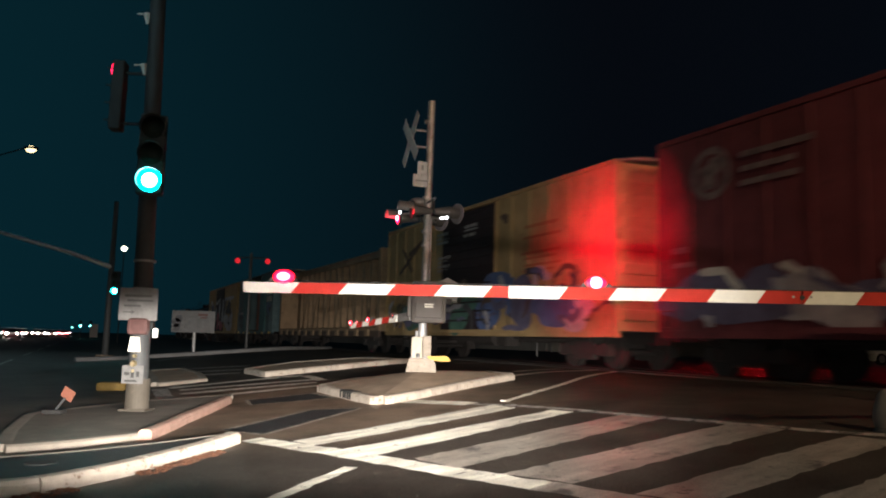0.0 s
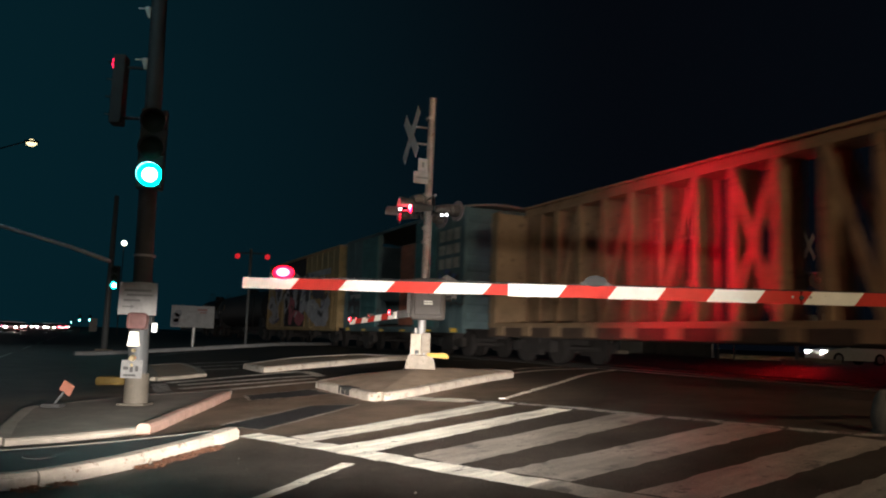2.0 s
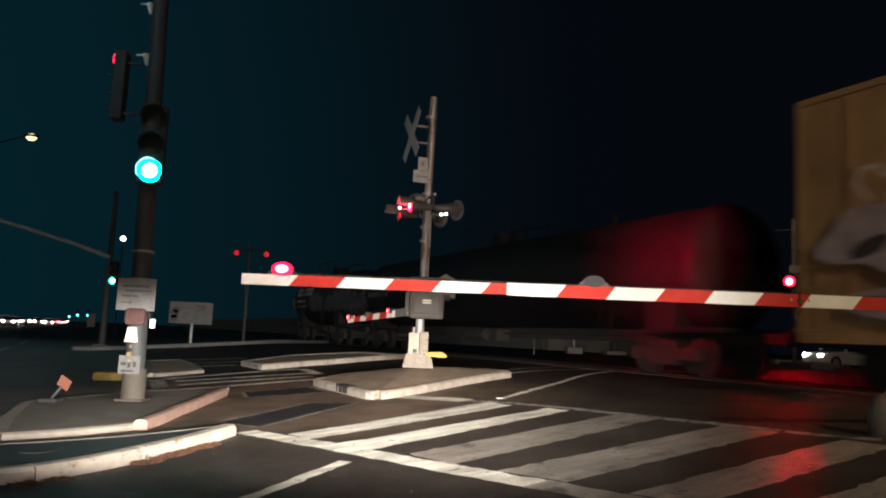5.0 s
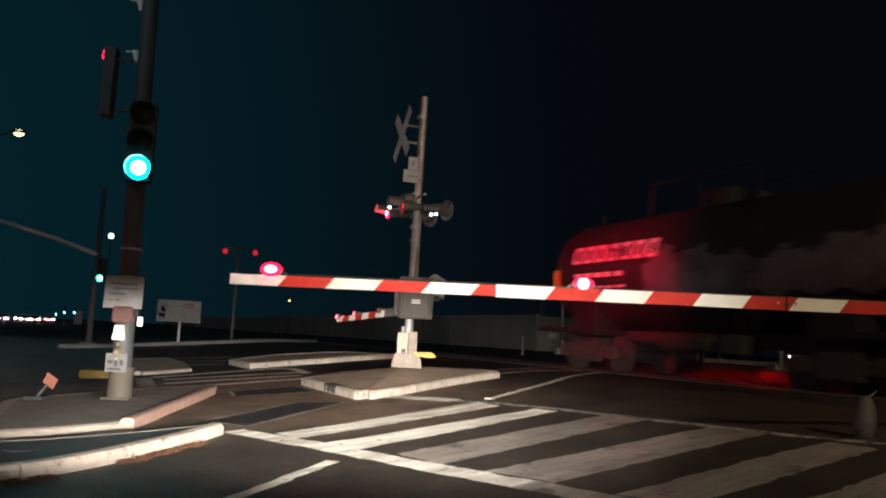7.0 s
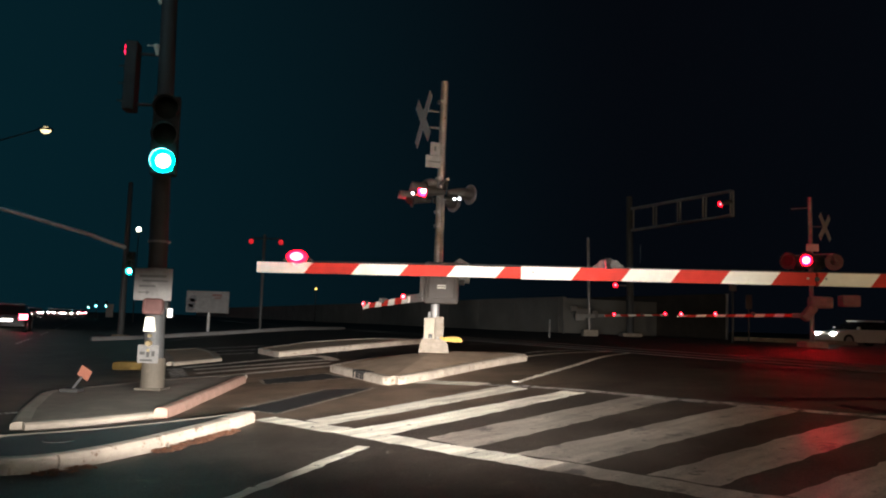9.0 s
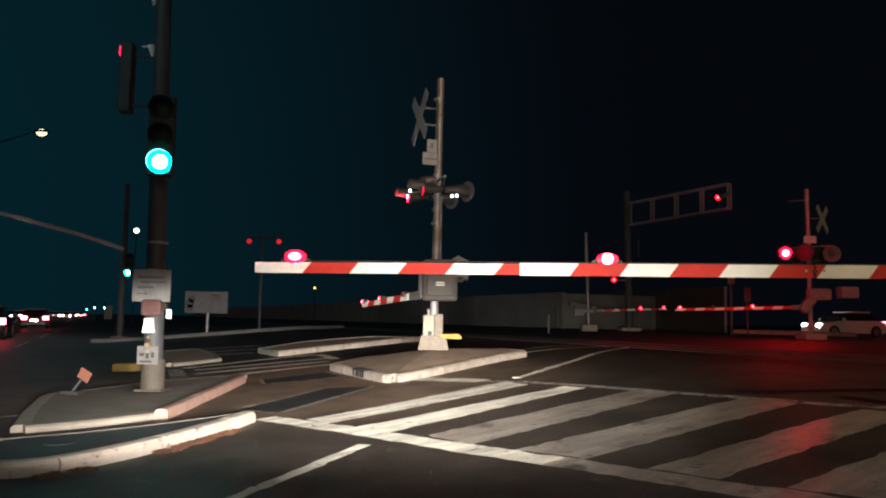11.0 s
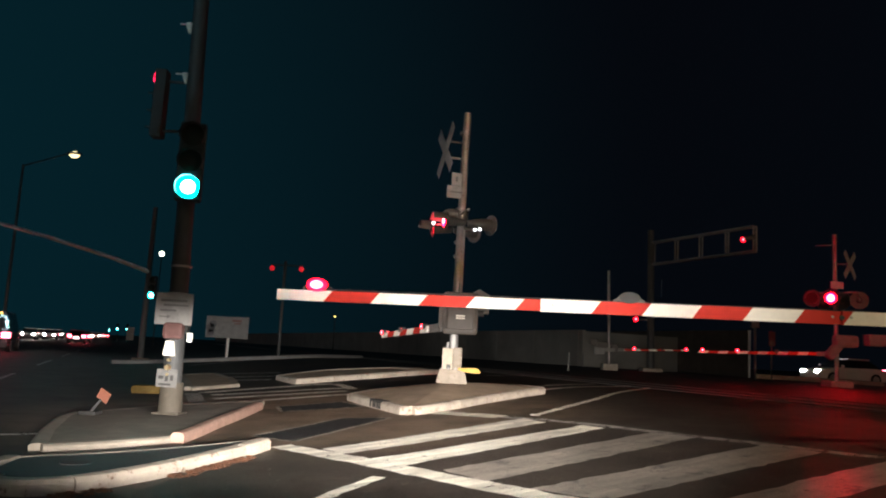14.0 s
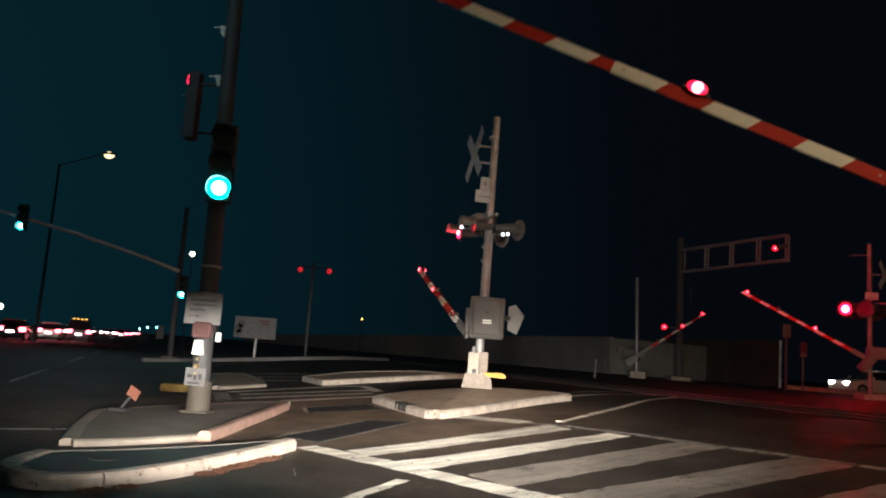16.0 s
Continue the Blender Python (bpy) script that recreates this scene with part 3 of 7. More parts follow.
    part("top", slab(bmesh.new(), resample([(-3.18, 8.75), (-4.14, 7.85), (-4.66, 8.9), (-5.30, 10.52), (-5.36, 10.90), (-4.71, 12.34), (-4.08, 12.88), (-3.36, 13.2), (-3.26, 11.1), (-3.2, 9.8)], 0.5), 0.07, 0.02), CONCRETE_DIM, isl, "grey concrete top, darkened away from the beam")
    kerb_run(isl, [(-3.12, 8.62), (-3.13, 9.2), (-3.18, 10.0), (-3.21, 11.1), (-3.27, 12.5)], KERB_RED, 1.5, width=0.15, height=0.115)
    # island of the crossing signal
    isl = thing("traffic_island", ident, "raised concrete island with chipped white kerb round the crossing mast", "traffic island")
    outline = [(-0.78, 11.46), (-0.25, 12.1), (0.70, 13.55), (1.36, 14.52), (1.05, 15.3), (-0.2, 15.9), (-1.5, 15.0), (-1.98, 13.85), (-1.28, 12.2)]
    kerb_run(isl, [(1.36, 14.50), (0.72, 13.55), (-0.20, 12.05), (-0.66, 11.43), (-0.76, 11.38), (-0.86, 11.44), (-1.28, 12.3), (-1.98, 13.85)], KERB, 0.97, width=0.2, height=0.12)
    kerb_run(isl, [(-1.98, 13.95), (-1.5, 15.0), (-0.2, 15.9), (1.05, 15.3), (1.36, 14.6)], KERB, 1.3, width=0.2, height=0.12)
    part("top", slab(bmesh.new(), resample(outline, 0.45), 0.10, 0.17, (-0.28, 13.9)), CONCRETE, isl, "dusty concrete crown")
    for k, f in enumerate((0.0, 0.06, 0.115, 0.17, 0.25)):
        p = Vector((-1.22, 12.18)).lerp(Vector((-1.98, 13.85)), f)
        z = ground_z(*p)
        way = Vector((-0.76, 1.67)).normalized()
        mm = Matrix.Translation((p.x, p.y, z)) @ Matrix.Rotation(math.atan2(way.y, way.x), 4, "Z")
        part("tyre_scuff", box(bmesh.new(), (-0.045 - 0.012 * (k % 2), -0.07 - 0.015 * (k % 3), 0.0), (0.045, 0.106, 0.126), 0.01, mm), RUBBER, isl)
    # farther islands
    isl = thing("traffic_island", ident, "far island with pale kerb and dusty top", "traffic island")
    o = [(-4.75, 20.0), (-3.9, 18.25), (-2.25, 19.85), (-0.85, 21.8), (-2.2, 23.0), (-4.0, 22.0)]
    kerb_run(isl, o + [o[0]], KERB, 1.5, width=0.2, height=0.13)
    part("top", slab(bmesh.new(), resample(o + [o[0]], 0.6)[:-1], 0.11, 0.02), CONCRETE, isl)
    isl = thing("traffic_island", ident, "narrow median nose with worn kerb", "traffic island")
    o = [(-5.9, 16.75), (-5.2, 17.75), (-6.0, 20.0), (-7.2, 22.5), (-8.0, 22.0), (-6.6, 18.6)]
    kerb_run(isl, o + [o[0]], KERB_DIM, 1.5, width=0.2, height=0.08)
    part("top", slab(bmesh.new(), resample(o + [o[0]], 0.6)[:-1], 0.065, 0.02), CONCRETE, isl)
    # median on the other side of the railway
    isl = thing("traffic_island", ident, "long median beyond the railway with yellowish kerb", "traffic island")
    o = [(13.2, 36.5), (15.5, 35.5), (19.0, 37.0), (20.0, 39.0), (15.0, 39.0)]
    kerb_run(isl, o + [o[0]], KERB_DIM, 2.4, width=0.25, height=0.2)
    part("top", slab(bmesh.new(), resample(o + [o[0]], 1.0)[:-1], 0.18, 0.02), CONCRETE, isl)
    # kerb of the far pavement
    pav = thing("kerb", ident, "long grey concrete kerb of the far pavement", "kerb", kind="structure")
    kerb_run(pav, soften([(-14.4, 31.5), (-12.3, 33.4), (-8.3, 34.6), (-6.9, 38.5), (-6.0, 44.2)], 2), KERB_FAR, 2.5, width=0.25, height=0.16)
    # yellow bollard base beside the pole
    bm = bmesh.new()
    z = ground_z(-6.2, 16.0)
    box(bm, (-6.78, 15.8, z - 0.05), (-5.85, 16.2, z + 0.15), 0.09)
    tagged(part("wheel_stop", bm, OCHRE), "faded yellow rounded wheel stop on the road", "wheel stop")


KERB_FAR = material("grey_concrete_kerb", (0.20, 0.20, 0.205), 0.9, spread=0.2, scale=2, bump=0.4, bump_scale=30, stain=(0.12, 0.115, 0.11), amount=0.45)
OCHRE = material("grimy_yellow_paint", (0.15, 0.095, 0.02), 0.75, spread=0.3, scale=5, stain=(0.10, 0.07, 0.035), amount=0.5)
GRIT = material("grit", (0.20, 0.18, 0.155), 0.9, spread=0.4, scale=20)
KERB_DIM = material("dusty_kerb", (0.27, 0.24, 0.20), 0.85, spread=0.2, scale=3, bump=0.5, bump_scale=30, stain=(0.2, 0.17, 0.14), amount=0.4, grain=0.9)


# dimness of the far wall stretch is put into this darker colour
DARK_WALL = material("darkened_far_wall", (0.07, 0.062, 0.055), 0.9, spread=0.3, scale=1.0, bump=0.4, bump_scale=12)


def build_wall():
    for name, s0, start, stop, high, label in (("wall_back", 27.5, -260.0, -43.5, 2.25, "long pale block wall beyond the railway"),
                                               ("wall_side", 35.0, -60.0, -37.0, 2.75, "wall set farther back, darkened in its colour")):
        w = thing(name, Matrix.Identity(4), label, "wall", kind="structure")
        u = start
        g = ground_s(s0)
        while u < stop:
            end = min(u + 5.95, stop)
            bm = bmesh.new()
            box(bm, (u, s0 - 0.1, g - 0.2), (end, s0 + 0.1, g + high), 0.01)
            box(bm, (u, s0 - 0.14, g + high), (end, s0 + 0.14, g + high + 0.08), 0.01)
            ob = part("panel", bm, WALL if name == "wall_back" else DARK_WALL, w)
            ob.matrix_basis = pose(0, 0, 0, 0, 0, RAIL_TURN)
            u += 6.0
        if name == "wall_back":
            bm = bmesh.new()
            box(bm, (stop - 0.2, s0 + 0.1, g - 0.2), (stop, 35.0, g + high), 0.01)
            ob = part("return_panel", bm, WALL, w)
            ob.matrix_basis = pose(0, 0, 0, 0, 0, RAIL_TURN)


def build_bollard():
    z0 = ground_z(4.05, 7.15)
    t = thing("bollard", Matrix.Translation((4.05, 7.15, z0)), "short battered grey plastic bollard beside the crosswalk", "bollard")
    bm = bmesh.new()
    prof = ((0.0, 0.055), (0.03, 0.075), (0.10, 0.098), (0.18, 0.10), (0.27, 0.086), (0.34, 0.062), (0.375, 0.036), (0.385, 0.012))
    rings = [[bm.verts.new((0.055 * h + r * math.cos(a * math.pi / 9), r * math.sin(a * math.pi / 9), h)) for a in range(18)] for h, r in prof]
    for lo, hi in zip(rings, rings[1:]):
        for a in range(18):
            bm.faces.new((lo[a], lo[(a + 1) % 18], hi[(a + 1) % 18], hi[a])).smooth = True
    bm.faces.new(rings[0][::-1])
    bm.faces.new(rings[-1])
    part("body", bm, BOLLARD_GREY, t)
    part("foot", rod(bmesh.new(), (0, 0, -0.02), (0, 0, 0.025), 0.10, 0.085, 18), RUBBER, t, "dark rubber foot")
    part("strap", rod(bmesh.new(), (0.03, 0, 0.36), (0.13, 0.02, 0.43), 0.012, 0.010, 8), BOLLARD_GREY, t)


BOLLARD_GREY = material("scuffed_grey_plastic", (0.065, 0.06, 0.054), 0.7, spread=0.3, scale=9, stain=(0.06, 0.055, 0.05), amount=0.4)

# ---------------- traffic signals ----------------


def signal_head(parent, m, lit=None, sections=3, lens_mat=None, housing=SIGNAL_BLACK, hz=0.36, r=0.15, hood=0.24, deep=0.18, dome=0.03):
    """A vertical signal head that faces its own -y; lit counts sections from the top."""
    h = part("housing", box(bmesh.new(), (-hz * 0.47, 0.02, -hz * sections), (hz * 0.47, 0.02 + deep, 0), 0.02), housing, parent)
    h.matrix_basis = m
    for k in range(sections):
        zc = -hz * (k + 0.5)
        bm = bmesh.new()
        tube(bm, (0, 0.02, zc), (0, -hood, zc - 0.02), r * 1.10, r * 1.05, 24, 0.30)
        part("visor", bm, housing, h)
        mat = lens_mat if k == lit else DARK_LENS
        ob = part("lens", disc(bmesh.new(), (0, 0, 0), (0, -1, 0), r, dome if k == lit else 0.03), mat, h, "lit lens" if k == lit else "")
        ob.location = (0, 0.015, zc)
    return h


DARK_LENS = material("dark_lens", (0.02, 0.025, 0.02), 0.2, spread=0.1)
HEAD_GREY = material("dusty_signal_housing", (0.035, 0.036, 0.035), 0.7, spread=0.2)


def bars(parent, m, rows, mat, name="lettering", depth=0.003):
    """Writing too small to read, as plain bars in the local xz plane, facing -y."""
    for x0, x1, z0, z1 in rows:
        ob = part(name, box(bmesh.new(), (x0, -depth, z0), (x1, 0, z1)), mat, parent)
        ob.matrix_basis = m


def build_signal_pole():
    base = Vector((-3.97, 10.6, ground_z(-3.97, 10.6) + 0.12))
    p = thing("traffic_signal", Matrix.Translation(base), "tall tapered steel signal pole with green light lit", "traffic signal")
    bm = bmesh.new()
    rod(bm, (0, 0, 0.0), (-0.16, 0, 8.2), 0.132, 0.092, 24)
    part("pole", bm, GALV_DULL, p)
    bm = bmesh.new()
    box(bm, (-0.18, -0.18, 0), (0.18, 0.18, 0.03), 0.01)
    part("base_plate", bm, POLE_FOOT, p)
    part("base_cover", rod(bmesh.new(), (0, 0, 0.03), (0, 0, 0.42), 0.158, 0.15, 24), POLE_FOOT, p, "sand-coloured painted foot of the pole")
    head = signal_head(p, pose(0.10, -0.40, 3.94, 0, 0, 15), 2, 3, GREEN_LENS, hood=0.17)
    for z in (2.95, 3.75):
        part("bracket", rod(bmesh.new(), (-0.08, -0.22, z), (-0.08, 0, z), 0.025, None, 8), SIGNAL_BLACK, p)
    # second head turned to the side, red on top
    m = pose(-0.66, -0.02, 4.78, 0, 0, -84)
    signal_head(p, m, 0, 4, RED_LENS_SIDE, HEAD_GREY, 0.245, 0.11, -0.017, 0.16, 0.035)
    for z in (3.90, 4.62):
        part("bracket", rod(bmesh.new(), (-0.50, -0.02, z), (-0.08, 0, z), 0.022, None, 8), GALV_DULL, p)
    for x, z in ((-0.225, 4.74), (-0.235, 5.48)):
        bm = bmesh.new()
        rod(bm, (x, -0.06, z), (x + 0.02, -0.06, z - 0.15), 0.05, 0.02, 10)
        rod(bm, (x - 0.13, -0.06, z - 0.01), (x, -0.06, z - 0.01), 0.012, None, 8)
        part("detector", bm, WHITE_FILM, p, "small white detector on a bracket")
    for z in (1.98, 1.6):
        part("strap", rod(bmesh.new(), (-0.03, 0, z), (-0.03, 0, z + 0.03), 0.147, None, 20), GALV, p)
    # plates fixed to the pole
    sign = part("sign_plate", box(bmesh.new(), (-0.27, -0.165, 1.19), (0.24, -0.155, 1.62), 0.004), WHITE_SHEET, p, "white metal sign with faint lettering")
    mI = Matrix.Translation((0, -0.1655, 0))
    bars(sign, mI, [(-0.20, 0.16, 1.50, 1.53), (-0.16, 0.18, 1.44, 1.465), (-0.20, 0.02, 1.37, 1.395), (-0.21, -0.10, 1.29, 1.305)], FAINT_INK)
    tip = bmesh.new()
    vs = [tip.verts.new(v) for v in ((-0.10, -0.168, 1.325), (-0.10, -0.168, 1.27), (-0.05, -0.168, 1.2975))]
    tip.faces.new(vs)
    part("arrow", tip, FAINT_INK, sign)
    part("pedestrian_plate", box(bmesh.new(), (-0.12, -0.175, 1.00), (0.14, -0.16, 1.22), 0.05), PINK, p, "faded red round-edged plate")
    bm = bmesh.new()
    lo, hi = [[bm.verts.new((-0.02 + x * w, y, z)) for x, y in ((-1, -0.155), (1, -0.155), (1, -0.205), (-1, -0.205))] for w, z in ((0.075, 0.78), (0.05, 0.97))]
    bm.faces.new(lo)
    bm.faces.new(hi[::-1])
    for i in range(4):
        bm.faces.new((lo[i], hi[i], hi[(i + 1) % 4], lo[(i + 1) % 4]))
    part("notice", bm, LAMP_PANEL_DIM, p, "small pale lit panel, wider at its foot")
    part("button", rod(bmesh.new(), (-0.02, -0.16, 0.62), (-0.02, -0.22, 0.62), 0.045, 0.03, 14), BRASS, p, "round brass push button")
    for z in (0.72, 0.53):
        part("fitting", rod(bmesh.new(), (-0.02, -0.13, z), (-0.02, -0.185, z), 0.025, 0.02, 10), BRASS, p)
    s2 = part("sign_plate", box(bmesh.new(), (-0.16, -0.178, 0.36), (0.12, -0.165, 0.60), 0.004), SIGN_DULL, p, "small white sign with black marks")
    bars(s2, Matrix.Translation((0, -0.1785, 0)), [(-0.13, -0.06, 0.47, 0.51), (-0.04, 0.0, 0.44, 0.53), (0.03, 0.07, 0.45, 0.52), (-0.12, 0.04, 0.385, 0.41)], INK)
    part("side_box", box(bmesh.new(), (0.10, -0.10, 1.08), (0.17, 0.0, 1.18), 0.01), SIGNAL_BLACK, p)
    part("lamp", box(bmesh.new(), (0.16, -0.06, 0.97), (0.215, 0.0, 1.09), 0.01), LAMP_PANEL, p, "small lit white panel")


POLE_FOOT = material("sand_painted_foot", (0.065, 0.056, 0.043), 0.8, spread=0.2, scale=6, stain=(0.1, 0.08, 0.06), amount=0.4)
SIGN_DULL = material("dull_scribbled_sign", (0.13, 0.13, 0.128), 0.6, spread=0.2, scale=12, stain=(0.08, 0.08, 0.08), amount=0.5)
GALV_DULL = material("dull_galvanised_pole", (0.06, 0.064, 0.066), 0.65, metal=0.25, spread=0.2, scale=4, stain=(0.14, 0.125, 0.11), amount=0.3)
RED_LENS_SIDE = glow("lit_red_signal", (1.0, 0.01, 0.06), 6.0)
FAINT_INK = material("faded_ink", (0.15, 0.15, 0.15), 0.7, spread=0.1)
PINK = material("faded_red_plate", (0.14, 0.07, 0.065), 0.7, spread=0.2, scale=10)
BRASS = material("brass_fitting", (0.6, 0.5, 0.3), 0.35, metal=0.8, spread=0.15)
LAMP_PANEL_DIM = glow("dim_lit_panel", (1.0, 0.96, 0.86), 0.45)
LAMP_PANEL = glow("lit_white_panel", (1.0, 0.98, 0.9), 1.6)


def build_fallen_marker():
    z = ground_z(-4.84, 10.2) + 0.13
    t = thing("object_marker", Matrix.Translation((-4.84, 10.15, z)), "bent object marker with faded orange diamond plate", "road marker")
    part("foot", box(bmesh.new(), (-0.12, -0.1, 0), (0.12, 0.1, 0.05), 0.02), RUBBER, t)
    part("stem", rod(bmesh.new(), (0, 0, 0.03), (0.13, -0.02, 0.2), 0.018, 0.016, 8), GALV_DULL, t)
    part("plate", box(bmesh.new(), (-0.08, -0.006, -0.08), (0.08, 0.006, 0.08), 0.004, Matrix.Translation((0.17, -0.03, 0.25)) @ Euler((0.35, radians(32), 0)).to_matrix().to_4x4()), ORANGE, t)


def build_far_signals():
    # signal at the side road, with a long mast arm
    z0 = ground_z(-15.1, 36.0)
    p = thing("traffic_signal", Matrix.Translation((-15.1, 36.0, z0)), "far signal pole with mast arm and green lights", "traffic signal")
    part("pole", rod(bmesh.new(), (0, 0, 0), (0, 0, 7.2), 0.15, 0.10, 14), GALV_DULL, p)
    part("base", box(bmesh.new(), (-0.3, -0.3, 0), (0.3, 0.3, 0.12), 0.03), CONCRETE, p)
    bm = bmesh.new()
    pts = [Vector((0, 0, 4.12)), Vector((-1.2, -1.5, 4.58)), Vector((-3.0, -3.8, 5.1)), Vector((-5.2, -6.6, 5.6)), Vector((-7.5, -9.5, 5.95))]
    for i, (a, b) in enumerate(zip(pts, pts[1:])):
        rod(bm, a, b, 0.105 - 0.012 * i, 0.093 - 0.012 * i, 10)
    part("mast_arm", bm, ARM_PALE, p, "pale tapering mast arm")
    signal_head(p, pose(0.36, -0.35, 3.92, 0, 0, 0), 2, 3, GREEN_FAR, hood=0.12)
    signal_head(p, pose(-4.35, -5.9, 5.95, 0, 0, 0), 2, 3, GREEN_FAR, hood=0.12)
    part("sign_plate", box(bmesh.new(), (-0.75, -0.03, 0.9), (-0.40, 0, 1.5), 0.01), BOX_GREY, p)
    # distant signals down the side road
    for k, (s, u) in enumerate(((-1.0, -150), (0.6, -152), (-3.5, -230))):
        q = su(s, u, ground_s(s))
        t = thing("traffic_signal", Matrix.Translation(q), "distant green signal down the side road", "traffic signal", "distant signals")
        part("pole", rod(bmesh.new(), (0, 0.2, 0), (0, 0.2, 3.0), 0.08, None, 8), GALV_DULL, t)
        signal_head(t, pose(0, 0, 3.1, 0, 0, 0), 2, 3, GREEN_FAR)


ARM_PALE = material("pale_mast_arm", (0.78, 0.78, 0.74), 0.5, metal=0.2, spread=0.1)


def build_lamps():
    for name, at, foot, lamp_r, label in (("street_lamp", (-26.8, 50, 12.4), (-30.5, 50.5), 0.34, "tall street lamp with warm lit luminaire"),):
        z = ground_z(*foot)
        t = thing(name, Matrix.Translation((foot[0], foot[1], z)), label, "street lamp")
        part("pole", rod(bmesh.new(), (0, 0, 0), (0, 0, 12.2), 0.12, 0.07, 12), GALV_DULL, t)
        top = Vector((at[0] - foot[0], at[1] - foot[1], at[2] - z))
        bm = bmesh.new()
        rod(bm, (0, 0, 12.1), top + Vector((-0.3, 0, 0.1)), 0.05, 0.04, 10)
        part("arm", bm, GALV_DULL, t)
        part("housing", box(bmesh.new(), top + Vector((-0.4, -0.2, 0.0)), top + Vector((0.4, 0.2, 0.16)), 0.05), DARK_STEEL, t)
        bm = bmesh.new()
        bmesh.ops.create_icosphere(bm, subdivisions=2, radius=1.0, matrix=Matrix.Translation(top) @ Matrix.Diagonal((0.36, 0.2, 0.24, 1)))
        part("luminaire", bm, LAMP_WARM, t, "lit warm white lens")
    for at, r, mat, h in (((-32.4, 80, 9.1), 0.26, LAMP_WARM_FAR, 0), ((-15.5, 90, 4.0), 0.10, AMBER, 0), ((-39.5, 60.0, 1.75), 0.25, LAMP_WARM_FAR, 0)):
        z = ground_z(at[0], at[1])
        t = thing("street_lamp", Matrix.Translation((at[0], at[1], z)), "small distant lamp on a thin dark pole", "street lamp", "distant lamps")
        part("pole", rod(bmesh.new(), (0, 0, 0), (0, 0, at[2] - z), 0.06, 0.05, 8), DARK_STEEL, t)
        bm = bmesh.new()
        bmesh.ops.create_icosphere(bm, subdivisions=2, radius=r, matrix=Matrix.Translation((0, 0, at[2] - z + r * 0.7)))
        part("globe", bm, mat, t)


LAMP_WARM_FAR = glow("lit_far_globe", (1.0, 0.93, 0.72), 8.0)


def build_billboard():
    z = ground_z(-10.5, 34)
    t = thing("billboard", Matrix.Translation((-10.55, 34.0, z)), "small weathered pale advertising board on a single post", "billboard")
    part("post", rod(bmesh.new(), (0.05, 0.08, 0), (0.05, 0.08, 1.5), 0.07, None, 10), GALV, t)
    face = part("panel", box(bmesh.new(), (-0.93, -0.04, 0.98 ), (0.93, 0.04, 1.92), 0.01), BOARD_GREY, t, "weathered grey-white printed panel")
    m = Matrix.Translation((0, -0.041, 0))
    bm = bmesh.new()
    for c, r in (((-0.72, 0, 1.40), 0.2), ((-0.62, 0, 1.58), 0.16), ((-0.70, 0, 1.2), 0.16)):
        bmesh.ops.create_cone(bm, cap_ends=True, segments=14, radius1=r, radius2=r, depth=0.004, matrix=Matrix.Translation((c[0], -0.044, c[2])) @ Matrix.Rotation(radians(90), 4, "X"))
    part("picture", bm, DARK_PRINT, face, "dark printed shape")
    bars(face, m, [(-0.2, 0.2, 1.62, 1.70), (0.15, 0.55, 1.50, 1.58)], FAINT_INK)
    bars(face, m, [(0.2, 0.62, 1.70, 1.80), (0.3, 0.58, 1.60, 1.66)], PINK)


BOARD_GREY = material("weathered_board", (0.17, 0.17, 0.172), 0.7, spread=0.25, scale=3, stain=(0.09, 0.09, 0.095), amount=0.45)
DARK_PRINT = material("dark_print", (0.10, 0.10, 0.11), 0.6, spread=0.2)

# ---------------- level crossing gates ----------------
MOVES = []          # (object, rows) keyed in motions()
LIT = [(0.0, 0.6), (1.15, 1.93), (2.44, 3.33), (3.75, 4.55), (5.1, 5.85), (6.43, 7.09), (7.72, 8.45), (9.0, 9.75), (10.3, 11.07), (11.6, 12.37), (12.93, 13.6), (14.2, 14.95), (15.62, 17.0)]


FAR_LIT = [(-0.3, 0.45), (1.03, 1.80), (2.38, 3.15), (3.73, 4.50), (5.08, 5.85), (6.43, 7.20), (7.78, 8.55), (9.13, 9.90), (10.48, 11.25), (11.85, 12.58), (13.2, 13.93), (14.55, 15.28), (15.92, 17.0)]


def flasher_rows(at, on_first=True, axis_turn=0.0, times=LIT):
    """Half turns of a lamp element about its upright axis: lit face out while lit, dark face out otherwise."""
    angle = 0.0 if on_first else 180.0
    rows = [(0.0, angle)]
    for a, b in times:
        for t in (a, b):
            if 0.1 < t < 15.93:
                rows += [(t - 0.0334, angle), (t, angle + 60), (t + 0.0334, angle + 120), (t + 0.0667, angle + 180)]
                angle += 180
    rows.append((16.0, angle))
    return [(t, pose(*at, 0, 0, a + axis_turn)) for t, a in rows]


